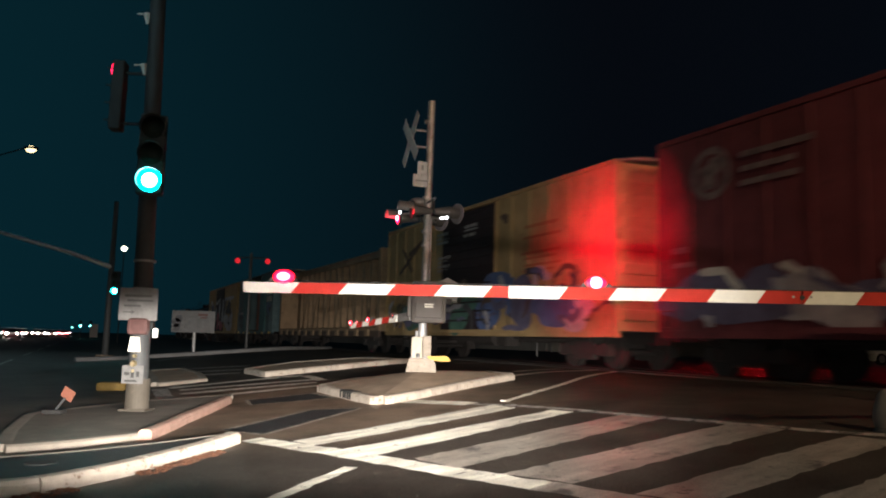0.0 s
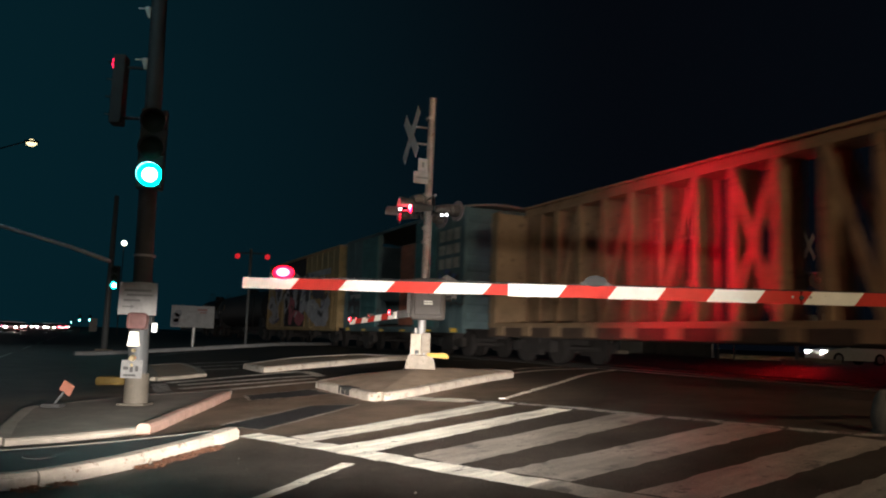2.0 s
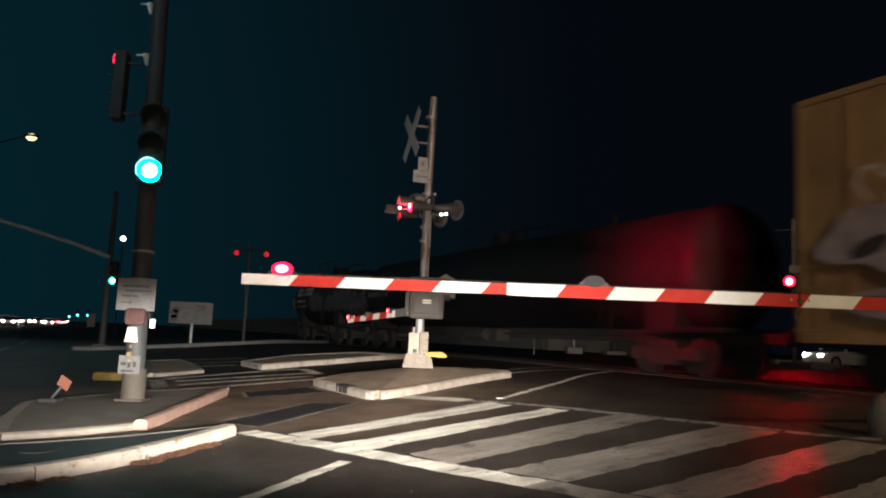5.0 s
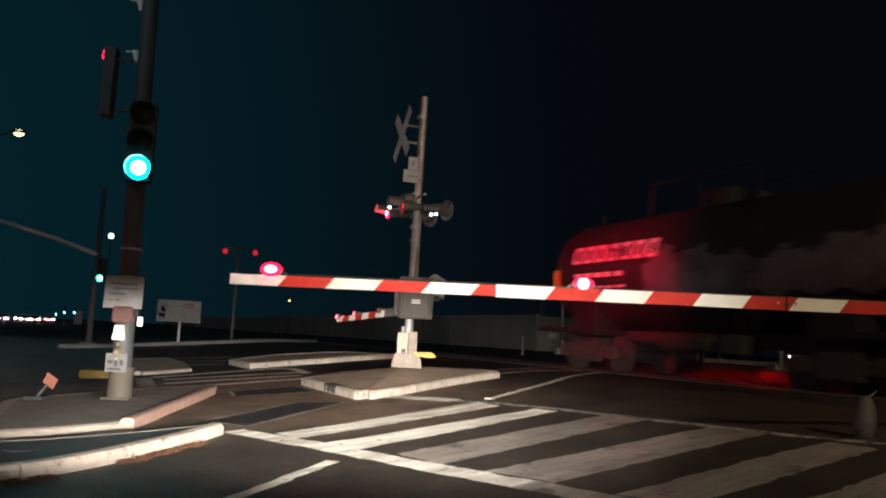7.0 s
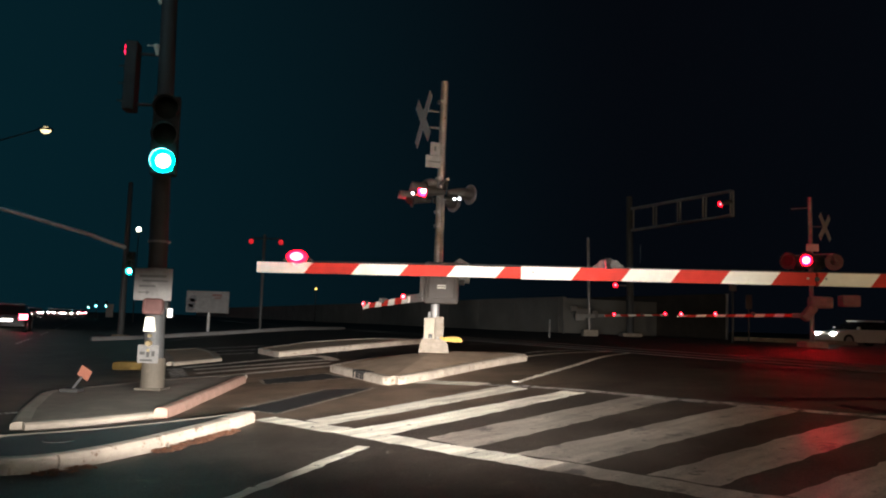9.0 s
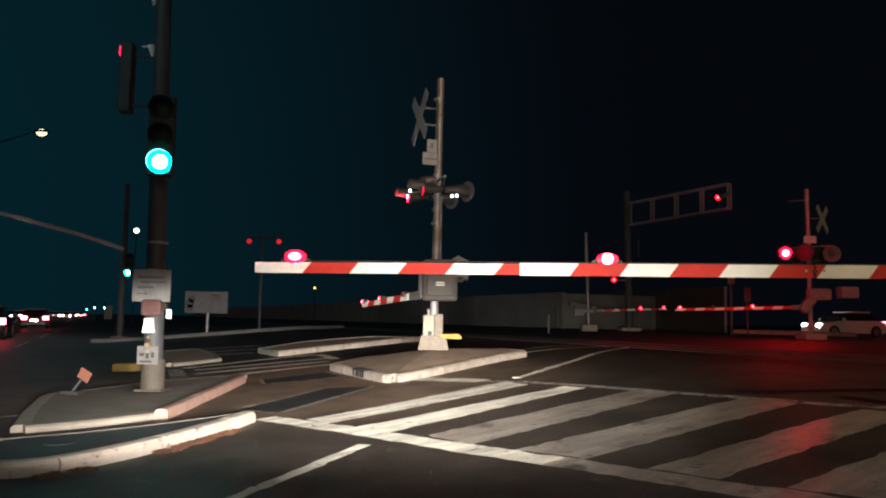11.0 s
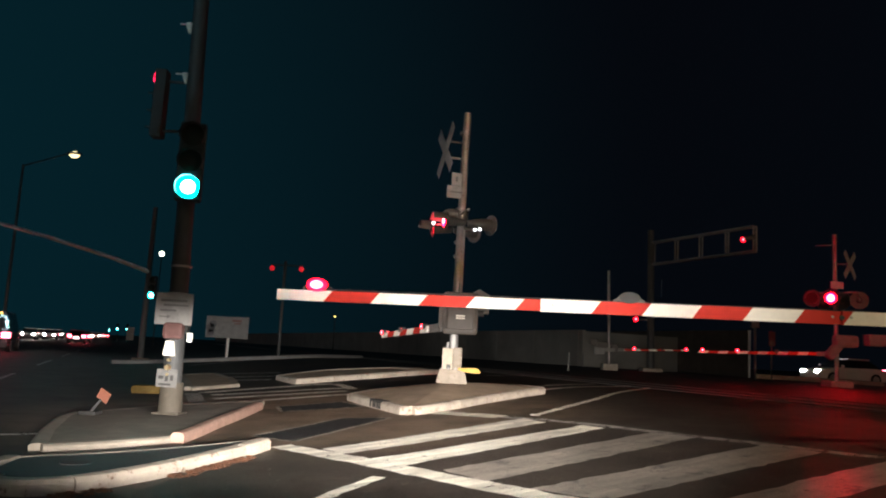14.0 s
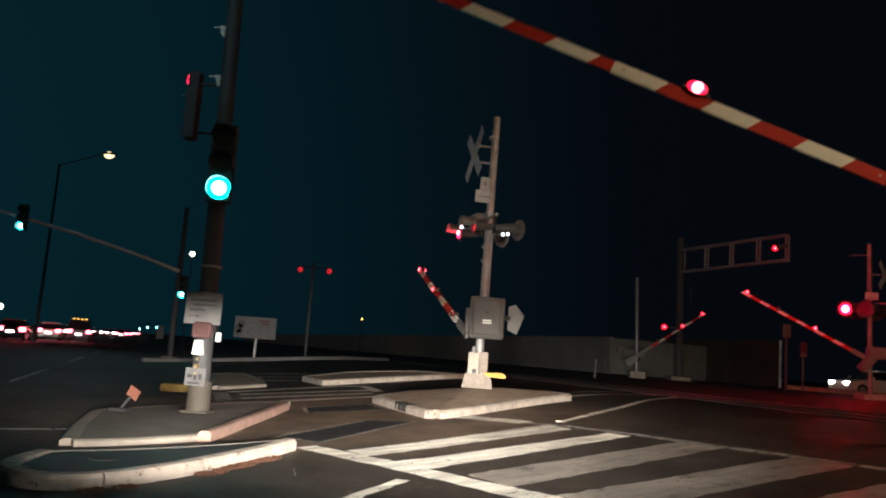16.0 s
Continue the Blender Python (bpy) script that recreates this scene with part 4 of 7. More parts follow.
def lamp_element(parent, at, r, lit_mat, on_first=True, turn=0.0, squash=(1, 1), dark=None, times=LIT):
    """The turning element of a flashing lamp: a lit lens on one face, a dark one on the other."""
    el = part("lamp_element", rod(bmesh.new(), (0, 0.012, 0), (0, -0.012, 0), r, None, 20), dark or RED_OFF, parent, "turning element of a flashing red lamp")
    bm = disc(bmesh.new(), (0, -0.0125, 0), (0, -1, 0), r * 0.99, 0.015)
    me = el.data
    me.materials.append(lit_mat)
    b2 = bmesh.new()
    b2.from_mesh(me)
    off = {}
    for f in bm.faces:
        vs = []
        for v in f.verts:
            if v not in off:
                off[v] = b2.verts.new(v.co)
            vs.append(off[v])
        nf = b2.faces.new(vs)
        nf.material_index = 1
    bmesh.ops.transform(b2, matrix=Matrix.Diagonal((squash[0], 1, squash[1], 1)), verts=b2.verts)
    b2.to_mesh(me)
    b2.free()
    bm.free()
    MOVES.append((el, flasher_rows(at, on_first, turn, times)))
    return el


def stripe_piece(l0, l1, slant0, slant1, h0, h1, y0, y1):
    """A length of gate arm, pivot side towards +x, its ends slanted."""
    bm = bmesh.new()
    vs = []
    for l, sl in ((l0, slant0), (l1, slant1)):
        for z in (h0, h1):
            for y in (y0, y1):
                vs.append(bm.verts.new((l + (sl if z == h1 else -sl), y, z)))
    for f in ((0, 1, 3, 2), (4, 6, 7, 5), (0, 4, 5, 1), (2, 3, 7, 6), (0, 2, 6, 4), (1, 5, 7, 3)):
        bm.faces.new([vs[i] for i in f])
    return bm


def build_main_gate():
    """The gate before the waiting car; its mast stands out of view."""
    length = 7.75
    way = Vector((2.94 + 1.67, 6.35 - 6.70, 0)).normalized()
    pivot = Vector((-1.67, 6.70, 1.10)) + way * length
    turn = math.degrees(math.atan2(way.y, way.x))
    zb = ground_z(pivot.x, pivot.y + 0.5)
    g = thing("crossing_gate", pose(pivot.x, pivot.y, zb, 0, 0, turn), "railway crossing gate with red and white striped arm", "crossing gate")
    hp = pivot.z - zb
    part("mast", rod(bmesh.new(), (0.2, 0.42, 0), (0.2, 0.42, 4.6), 0.065, None, 16), RUSTY, g)
    part("foundation", box(bmesh.new(), (-0.15, 0.05, -0.1), (0.55, 0.8, 0.25), 0.04), CONCRETE, g)
    part("mechanism", box(bmesh.new(), (-0.2, 0.1, hp - 0.45), (0.45, 0.36, hp + 0.35), 0.05), BOX_GREY, g)
    part("crossarm", rod(bmesh.new(), (-0.55, 0.42, 2.7), (0.95, 0.42, 2.7), 0.035, None, 10), RUSTY, g)
    for x, lit in ((-0.5, True), (0.42, False)):
        bm = bmesh.new()
        tube(bm, (x, 0.42, 2.62), (x, 0.66, 2.62), 0.115, 0.108, 24, 0.4)
        rod(bm, (x, 0.36, 2.62), (x, 0.56, 2.62), 0.06, 0.10, 16)
        part("lamp_body", bm, SIGNAL_BLACK, g, "black hooded lamp")
        lamp_element(g, (x, 0.60, 2.62), 0.05, RED_SPILL, on_first=lit, turn=187.5)
    arm = new("arm")
    arm.parent = g
    tagged(arm, "long tapering arm striped red and white")
    arm.empty_display_size = 0.1
    L = length

    def l(x):
        return x - L
    sl = 0.038
    sections = (
        (0.046, 0.012, ((0.0, 0.452, "w", 0, sl), (0.452, 0.86, "r", sl, sl), (0.86, 1.275, "w", sl, sl), (1.275, 1.675, "r", sl, sl), (1.675, 2.09, "w", sl, sl), (2.09, 2.262, "r", sl, 0))),
        (0.052, 0.018, ((2.262, 2.715, "w", 0, sl), (2.715, 3.12, "r", sl, sl), (3.12, 3.524, "w", sl, sl), (3.524, 3.92, "r", sl, sl), (3.92, 4.318, "w", sl, sl), (4.318, 4.632, "r", sl, 0))),
        (0.053, 0.020, ((4.648, 4.692, "r", 0, sl), (4.692, 5.095, "w", sl, sl), (5.095, 5.5, "r", sl, sl), (5.5, 5.9, "w", sl, sl), (5.9, 6.3, "r", sl, sl), (6.3, 6.7, "w", sl, sl), (6.7, 7.3, "r", sl, 0))))
    for half, thick, cuts in sections:
        for a, b, c, s0, s1 in cuts:
            part("stripe", stripe_piece(l(a), l(b), s0, s1, -half, half, -thick, thick), RED_FILM if c == "r" else WHITE_FILM, arm)
    part("joint_bolt", rod(bmesh.new(), (l(4.64), -0.03, 0.0), (l(4.64), 0.03, 0.0), 0.02, None, 8), DARK_STEEL, arm)
    bm = bmesh.new()
    box(bm, (l(2.29), -0.022, -0.045), (l(2.44), -0.018, 0.045), 0.0)
    part("splice_plate", bm, WHITE_FILM, arm)
    for a in (2.36, 4.57, 4.71):
        part("joint_bolt", rod(bmesh.new(), (l(a), -0.027, 0.005), (l(a), 0.027, 0.005), 0.010, None, 8), GALV, arm)
    bm = bmesh.new()
    box(bm, (-0.46, -0.025, -0.07), (0.1, 0.025, 0.07), 0.01)
    box(bm, (0.1, -0.03, -0.12), (0.75, 0.03, 0.12), 0.02)
    part("arm_root", bm, GALV, arm)
    # cable along the top, with small clips
    bm = bmesh.new()
    rod(bm, (l(0.4), 0.0, 0.058), (l(7.0), 0.0, 0.058), 0.006, None, 6)
    part("cable", bm, RUBBER, arm)
    for a, flash in ((0.36, False), (2.98, True), (5.7, True)):
        zc = 0.088 if flash else 0.092
        flat = 0.62 if flash else 0.70
        bm = bmesh.new()
        prof = [(-0.128, 0.052), (-0.122, 0.072), (-0.108, 0.080), (-0.082, 0.083), (-0.074, 0.112), (-0.064, 0.118), (0.064, 0.118), (0.074, 0.112), (0.082, 0.083), (0.108, 0.080), (0.122, 0.072), (0.128, 0.052)]
        ends = [[bm.verts.new((l(a) + x, y, z)) for x, z in prof] for y in (-0.05, 0.05)]
        bm.faces.new(ends[0])
        bm.faces.new(ends[1][::-1])
        for i in range(len(prof)):
            j = (i + 1) % len(prof)
            bm.faces.new((ends[0][i], ends[0][j], ends[1][j], ends[1][i]))
        bmesh.ops.bevel(bm, geom=[e for e in bm.edges if abs(e.verts[0].co.y - e.verts[1].co.y) < 0.001], offset=0.008, segments=2, affect="EDGES")
        part("lamp_housing", bm, LAMP_GREY, arm, "low grey arm lamp housing")
        if flash:
            lamp_element(arm, (l(a), -0.052, zc), 0.076, RED_LENS, on_first=(a < 4), squash=(1.14, flat), dark=SIGNAL_BLACK)
        else:
            ob = lens("lens", (l(a), -0.052, zc), (0, -1, 0), 0.082, RED_LENS, arm, 0.03, "steadily lit red lens")
            ob.scale = (1.12, 1, flat)
        ob = lens("lens", (l(a), 0.052, zc), (0, 1, 0), 0.07, RED_OFF if flash else RED_REAR, arm, 0.01)
        ob.scale = (1.12, 1, flat)
    MOVES.append((arm, [(t, pose(-0.37 * math.sin(radians(a)), 0, hp + 0.03, 0, a - 0.22, 0)) for t, a in ((0, 0), (0.5, 0.12), (3.0, -0.08), (4.2, 0.05), (6.5, 0.0), (7.0, -0.05), (8.5, 0.05), (11, 0), (14.0, 0), (14.66, 0.0), (14.8, 1.1), (15.0, 4.35), (15.25, 8.85), (15.5, 13.15), (15.75, 17.9), (16.0, 22.7))]))


RED_REAR = glow("lit_rear_lens", RED, 4.0)
LAMP_GREY = material("lamp_grey", (0.055, 0.053, 0.05), 0.6, spread=0.1)


def crossbuck(parent, m, mat_face=None):
    """Two crossed blank blades; they face -y."""
    for a in (45, -45):
        mm = m @ Matrix.Rotation(radians(a), 4, "Y") @ Matrix.Translation((0, -0.004 if a > 0 else 0.004, 0))
        blade = part("blade", box(bmesh.new(), (-0.55, -0.004, -0.105), (0.55, 0.004, 0.105), 0.002), mat_face or SIGN_BACK, parent)
        blade.matrix_basis = mm


def flasher_pair(g, z, facing, lit, arm=0.55, times=LIT, out=0.0, r=0.105, hood_len=0.22, lit_mat=None, backing=0.16, shift=0.0, beam=None):
    """A crossarm with round-backed hooded lamps; facing is a turn in degrees of the lamp axis about the mast."""
    m = Matrix.Rotation(radians(facing), 4, "Z")
    ca = part("crossarm", rod(bmesh.new(), (-arm - 0.1 + shift, 0, z + 0.22), (arm + 0.1 - shift, 0, z + 0.22), 0.022, None, 10), RUSTY, g)
    ca.matrix_basis = m
    for k, x in enumerate((-arm + shift, arm + shift)):
        for way in (-1, 1):
            reach = 0.375 + out
            if way == 1 and beam is not None:
                # a deep barrel that gathers the light of the lamp into a beam
                reach = 0.27
                at = m @ Vector((x, 0.30, z))
                way_out = beam - (8.5 if k == 0 else 0.0)
                axis = Vector((math.sin(radians(way_out)), math.cos(radians(way_out)), 0.0))
                bm = bmesh.new()
                tube(bm, at, at + axis * 0.18, 0.105, 0.046, 24)
                disc(bm, at + axis * 0.003, axis, 0.10)
                rod(bm, at - axis * 0.05, at, 0.085, 0.104, 20)
                part("backing", tube(bmesh.new(), at + axis * 0.15, at + axis * 0.17, 0.18, 0.10, 24), MAUVE_BACK, g, "round grey backing")
                part("hood", bm, LAMP_DARK, g)
                lamp_element(g, at + axis * 0.035, 0.030, RED_BEAM, on_first=(k == lit - 1), turn=180 - way_out, times=times)
            else:
                bm = bmesh.new()
                tube(bm, (x, way * (0.36 + out), z), (x, way * (0.38 + out), z), backing, 0.10, 24)
                ob = part("backing", bm, LAMP_DARK, g, "round grey backing")
                ob.matrix_basis = m
                bm = bmesh.new()
                tube(bm, (x, way * (0.38 + out), z), (x, way * (0.38 + out + hood_len), z + 0.01), r + 0.03, r + 0.023, 20, 0.5)
                hood = part("hood", bm, HOOD, g)
                hood.matrix_basis = m
            bm = bmesh.new()
            rod(bm, (x, way * 0.02, z), (x, way * reach, z), 0.05, 0.10, 16)
            rod(bm, (x, 0, z + 0.03), (x, 0, z + 0.22), 0.025, None, 8)
            body = part("lamp_body", bm, LAMP_DARK, g)
            body.matrix_basis = m
            if way == -1:
                at = m @ Vector((x, -0.395 - out, z))
                lamp_element(g, at, r, lit_mat or RED_ROUNDEL, on_first=(k == lit - 1), turn=facing, times=times)
            elif beam is None:
                ob = lens("lens", m @ Vector((x, way * (0.39 + out), z)), m.to_3x3() @ Vector((0, way, 0)), r, GLASS_LENS, g, 0.02)


LAMP_DARK = material("weathered_lamp_housing", (0.040, 0.038, 0.037), 0.55, spread=0.2, scale=8)
MAUVE_BACK = material("dusty_backing", (0.10, 0.09, 0.10), 0.5, spread=0.2, scale=8)
HOOD = material("black_hood", (0.085, 0.080, 0.080), 0.45, spread=0.2)
RED_ROUNDEL = lens_material("lit_red_roundel_lamp", (1.0, 0.22, 0.30), RED, 90.0, 0.105, 60.0)
GLASS_LENS = material("glossy_lens", (0.10, 0.06, 0.06), 0.12, spread=0.1)


def striped_arm(parent, length, at, turn, angles, lamps, height=0.10, stripe=0.41, lamp_r=0.07, lamp_mat=None, rise=0.06, weights=True, times=FAR_LIT, start=0.0, face=-1, lift=0.0):
    """A gate arm that points along its own -x from the pivot. Lamps: distance from the pivot, and None (steady) or the phase in which it flashes."""
    arm = new("arm")
    arm.parent = parent
    tagged(arm, "striped red and white gate arm")
    n = round((length - start) / stripe)
    st = (length - start) / n
    for k in range(n):
        taper = 0.75 + 0.25 * (n - k) / n
        part("stripe", stripe_piece(-start - st * (k + 1), -start - st * k, 0.03, 0.03, -height / 2 * taper, height / 2 * taper, -0.02, 0.02), RED_FILM if (n - k) % 2 == 0 else WHITE_FILM, arm)
    for a, flash in lamps:
        bm = bmesh.new()
        rod(bm, (-a, -0.05, rise), (-a, 0.05, rise), lamp_r * 1.1, None, 16)
        part("lamp_housing", bm, LAMP_GREY, arm)
        if flash is None:
            for w in (-1, 1):
                lens("lens", (-a, w * 0.055, rise), (0, w, 0), lamp_r, lamp_mat or RED_SMALL, arm, 0.03, "lit red lens")
        else:
            lamp_element(arm, (-a, 0.068 * face, rise), lamp_r, lamp_mat or RED_SMALL, on_first=flash, turn=90 + 90 * face, dark=LAMP_GREY, times=times)
    bm = bmesh.new()
    box(bm, (-0.35, -0.03, -0.07), (0.12, 0.03, 0.07), 0.01)
    for w in ((-0.16, 0.16) if weights else ()):
        box(bm, (0.1, w - 0.02, -0.10), (0.75, w + 0.02, 0.07), 0.02)
        box(bm, (0.55, w - 0.05, -0.22), (1.0, w + 0.05, 0.12), 0.03)
    part("counterweight", bm, CW_GREY, arm, "grey counterweight plates")
    MOVES.append((arm, [(t, Matrix.Translation(at + Vector((0, 0, lift * (a - angles[0][1])))) @ Matrix.Rotation(radians(turn), 4, "Z") @ Matrix.Rotation(radians(a), 4, "Y")) for t, a in angles]))
    return arm


RED_SMALL = lens_material("lit_small_red_lens", (1.0, 0.35, 0.42), RED, 9.0, 0.07, 8.0)
CW_GREY = material("counterweight_grey", (0.17, 0.165, 0.155), 0.6, spread=0.2, scale=6)


def rising(start, end_angle, rest=0.0):
    rows = [(0, rest), (8, rest), (start - 0.1, rest)]
    for f in (0.08, 0.3, 0.55, 0.8, 1.0):
        rows.append((start + (16 - start) * f, rest + (end_angle - rest) * f))
    return rows


def build_centre_mast():
    base = Vector((-0.26, 13.8, 0.155))
    g = thing("crossing_signal", Matrix.Translation(base), "rusty railway crossing mast with crossbuck, flashers and gate", "crossing signal")
    part("mast", rod(bmesh.new(), (0, 0, 0.2), (0.045, 0, 4.86), 0.066, 0.066, 20), RUSTY, g)
    # stepped foundation
    bm = bmesh.new()
    rod(bm, (0, 0, 0.0), (0, 0, 0.17), 0.37, 0.33, 4)
    f = part("foundation", bm, CONCRETE_PALE, g)
    f.matrix_basis = Matrix.Rotation(radians(45), 4, "Z")
    part("base_plate", box(bmesh.new(), (-0.22, -0.24, 0.17), (0.22, 0.24, 0.235), 0.01), CONCRETE_PALE, g)
    for x in (-0.17, -0.06, 0.06, 0.17):
        bm = bmesh.new()
        rod(bm, (x, -0.20, 0.225), (x, -0.20, 0.275), 0.016, None, 6)
        rod(bm, (x, -0.20, 0.235), (x, -0.20, 0.250), 0.028, None, 6)
        part("bolt", bm, GALV, g)
    bm = bmesh.new()
    box(bm, (-0.18, -0.2, 0.235), (0.005, 0.02, 0.60), 0.02)
    part("cable_box", bm, PALE_BOX, g, "pale cable box")
    part("junction_box", box(bmesh.new(), (0.012, -0.17, 0.235), (0.16, 0.1, 0.62), 0.015), CONCRETE_PALE, g)
    part("hinge_plate", box(bmesh.new(), (-0.10, -0.213, 0.25), (-0.03, -0.2, 0.32), 0.004), GALV_DULL, g)
    part("collar", rod(bmesh.new(), (0, 0, 0.60), (0, 0, 0.90), 0.080, 0.075, 16), GALV, g)
    part("lanyard", rod(bmesh.new(), (-0.10, -0.08, 0.60), (-0.10, -0.08, 0.70), 0.03, 0.025, 10), GALV, g)
    bm = bmesh.new()
    side = [(0.10, 0.245), (0.20, 0.205), (0.40, 0.19), (0.50, 0.20), (0.47, 0.255), (0.42, 0.285), (0.22, 0.275), (0.10, 0.275)]
    near, far = [[bm.verts.new((x, y, z)) for x, z in side] for y in (-0.26, -0.16)]
    bm.faces.new(near)
    bm.faces.new(far[::-1])
    for i in range(len(side)):
        j = (i + 1) % len(side)
        bm.faces.new((near[i], far[i], far[j], near[j]))
    bmesh.ops.bevel(bm, geom=list(bm.edges), offset=0.012, segments=2, affect="EDGES")
    part("arm_bracket", bm, YELLOW, g, "yellow broken-off bracket")
    # gate mechanism
    mech = part("mechanism", box(bmesh.new(), (-0.20, -0.42, 0.84), (0.40, -0.08, 1.56), 0.06), BOX_GREY, g, "grey gate mechanism box")
    part("door", box(bmesh.new(), (-0.13, -0.435, 0.92), (0.34, -0.42, 1.50), 0.03), BOX_GREY, mech)
    bars(mech, Matrix.Translation((0, -0.436, 0)), [(0.03, 0.18, 1.14, 1.165), (0.03, 0.18, 1.10, 1.125)], WHITE_FILM)
    part("lock", rod(bmesh.new(), (0.10, -0.435, 1.29), (0.10, -0.45, 1.29), 0.025, None, 10), INK, mech)
    bm = bmesh.new()
    box(bm, (-0.27, -0.34, 0.94), (-0.19, -0.06, 1.36), 0.02)
    part("arm_hub", bm, BOX_GREY, g)
    # gate arm that reaches away over the side road
    angles = [(t, a - 3.4) for t, a in ((0, 0), (8, 0), (14.65, 0), (14.78, 2.2), (15.0, 9.2), (15.25, 15.2), (15.5, 21.0), (15.75, 26.5), (16.0, 31.9))]
    arm = striped_arm(g, 2.56, Vector((-0.524, 13.646, 1.10)) - base, 118.4 - 180, angles, ((2.47, None), (1.56, True), (0.55, False)), 0.115, 0.29, 0.045, rise=0.055, weights=False, times=LIT, start=0.42)
    bm = bmesh.new()
    vs = [bm.verts.new(v) for v in ((0.46, -0.3, 1.02), (0.62, -0.3, 0.95), (0.74, -0.3, 1.28), (0.58, -0.3, 1.46), (0.46, -0.3, 1.42))]
    f = bm.faces.new(vs)
    r = bmesh.ops.extrude_face_region(bm, geom=[f])
    bmesh.ops.translate(bm, vec=(0, 0.06, 0), verts=[v for v in r["geom"] if isinstance(v, bmesh.types.BMVert)])
    raised = Matrix.Translation(Vector((-0.524, 13.646, 1.10)) - base) @ Matrix.Rotation(radians(118.4 - 180), 4, "Z") @ Matrix.Rotation(radians(28.5), 4, "Y")
    bmesh.ops.transform(bm, matrix=raised.inverted(), verts=bm.verts)
    part("weight_plate", bm, CW_GREY, arm, "angled grey counterweight plate")
    part("shaft", rod(bmesh.new(), (0.3, -0.27, 1.22), (0.5, -0.27, 1.22), 0.05, None, 12), DARK_STEEL, g)
    # crossbuck seen from the side
    crossbuck(g, Matrix.Translation((-0.32, -0.1, 4.12)) @ Matrix.Rotation(radians(-70), 4, "Z"))
    for z in (4.0, 4.3):
        part("bracket", rod(bmesh.new(), (0, 0, z), (-0.33, -0.1, z), 0.02, None, 8), RUSTY, g)
    m = Matrix.Translation((-0.09, -0.09, 3.28)) @ Matrix.Rotation(radians(20), 4, "Z")
    pl = part("track_count_plate", box(bmesh.new(), (-0.17, -0.006, -0.02), (0.17, 0.006, 0.20), 0.003), WHITE_SHEET, g, "small white track-count plate")
    pl.matrix_basis = m
    bars(pl, Matrix.Translation((0, -0.007, 0)), [(-0.12, 0.12, 0.075, 0.10)], FAINT_INK)
    pl = part("number_plate", box(bmesh.new(), (-0.09, -0.006, 0.205), (0.09, 0.006, 0.44), 0.003), WHITE_SHEET, g)
    pl.matrix_basis = m
    bars(pl, Matrix.Translation((0, -0.007, 0)), [(-0.02, 0.02, 0.28, 0.37)], FAINT_INK)
    # flashers
    flasher_pair(g, 2.76, -74, 1, 0.48, hood_len=0.24, beam=53.7)
    # small emissive white dots, held before the flashers on added arms
    for x, yy, z in ((-0.42, -0.78, 2.66), (0.28, -0.78, 2.58), (0.36, -0.78, 2.59)):
        part("dot_holder", rod(bmesh.new(), (x, yy + 0.10, z), (x, yy - 0.10, z), 0.02, 0.026, 12), SIGNAL_BLACK, g)
        part("dot_arm", rod(bmesh.new(), (x, yy + 0.08, z), (x * 0.3, -0.3, z + 0.1), 0.012, None, 6), RUSTY, g)
        lens("white_dot", (x, yy - 0.105, z), (0, -1, 0), 0.022, WHITE_DOT, g, 0.01, "small glowing white dot")
    bell = bmesh.new()
    bmesh.ops.create_uvsphere(bell, u_segments=16, v_segments=8, radius=0.16, matrix=Matrix.Translation((-0.16, 0.1, 3.0)) @ Matrix.Diagonal((1, 1, 0.6, 1)))
    part("bell", bell, RUSTY, g)
    for z in (2.2, 2.45, 3.05, 4.45):
        part("band", rod(bmesh.new(), (0, 0, z), (0, 0, z + 0.05), 0.078, None, 16), RUSTY, g)
    part("conduit", rod(bmesh.new(), (0.09, -0.03, 1.5), (0.09, -0.03, 2.7), 0.02, None, 8), RUSTY, g)


WHITE_DOT = glow("glowing_white_dot", (0.85, 0.92, 1.0), 9.0)
CONCRETE_PALE = material("pale_painted_concrete", (0.27, 0.235, 0.195), 0.8, spread=0.25, scale=6, bump=0.4, stain=(0.17, 0.125, 0.09), amount=0.5)
PALE_BOX = material("pale_box", (0.42, 0.38, 0.31), 0.7, spread=0.2, scale=8, stain=(0.25, 0.19, 0.13), amount=0.4)


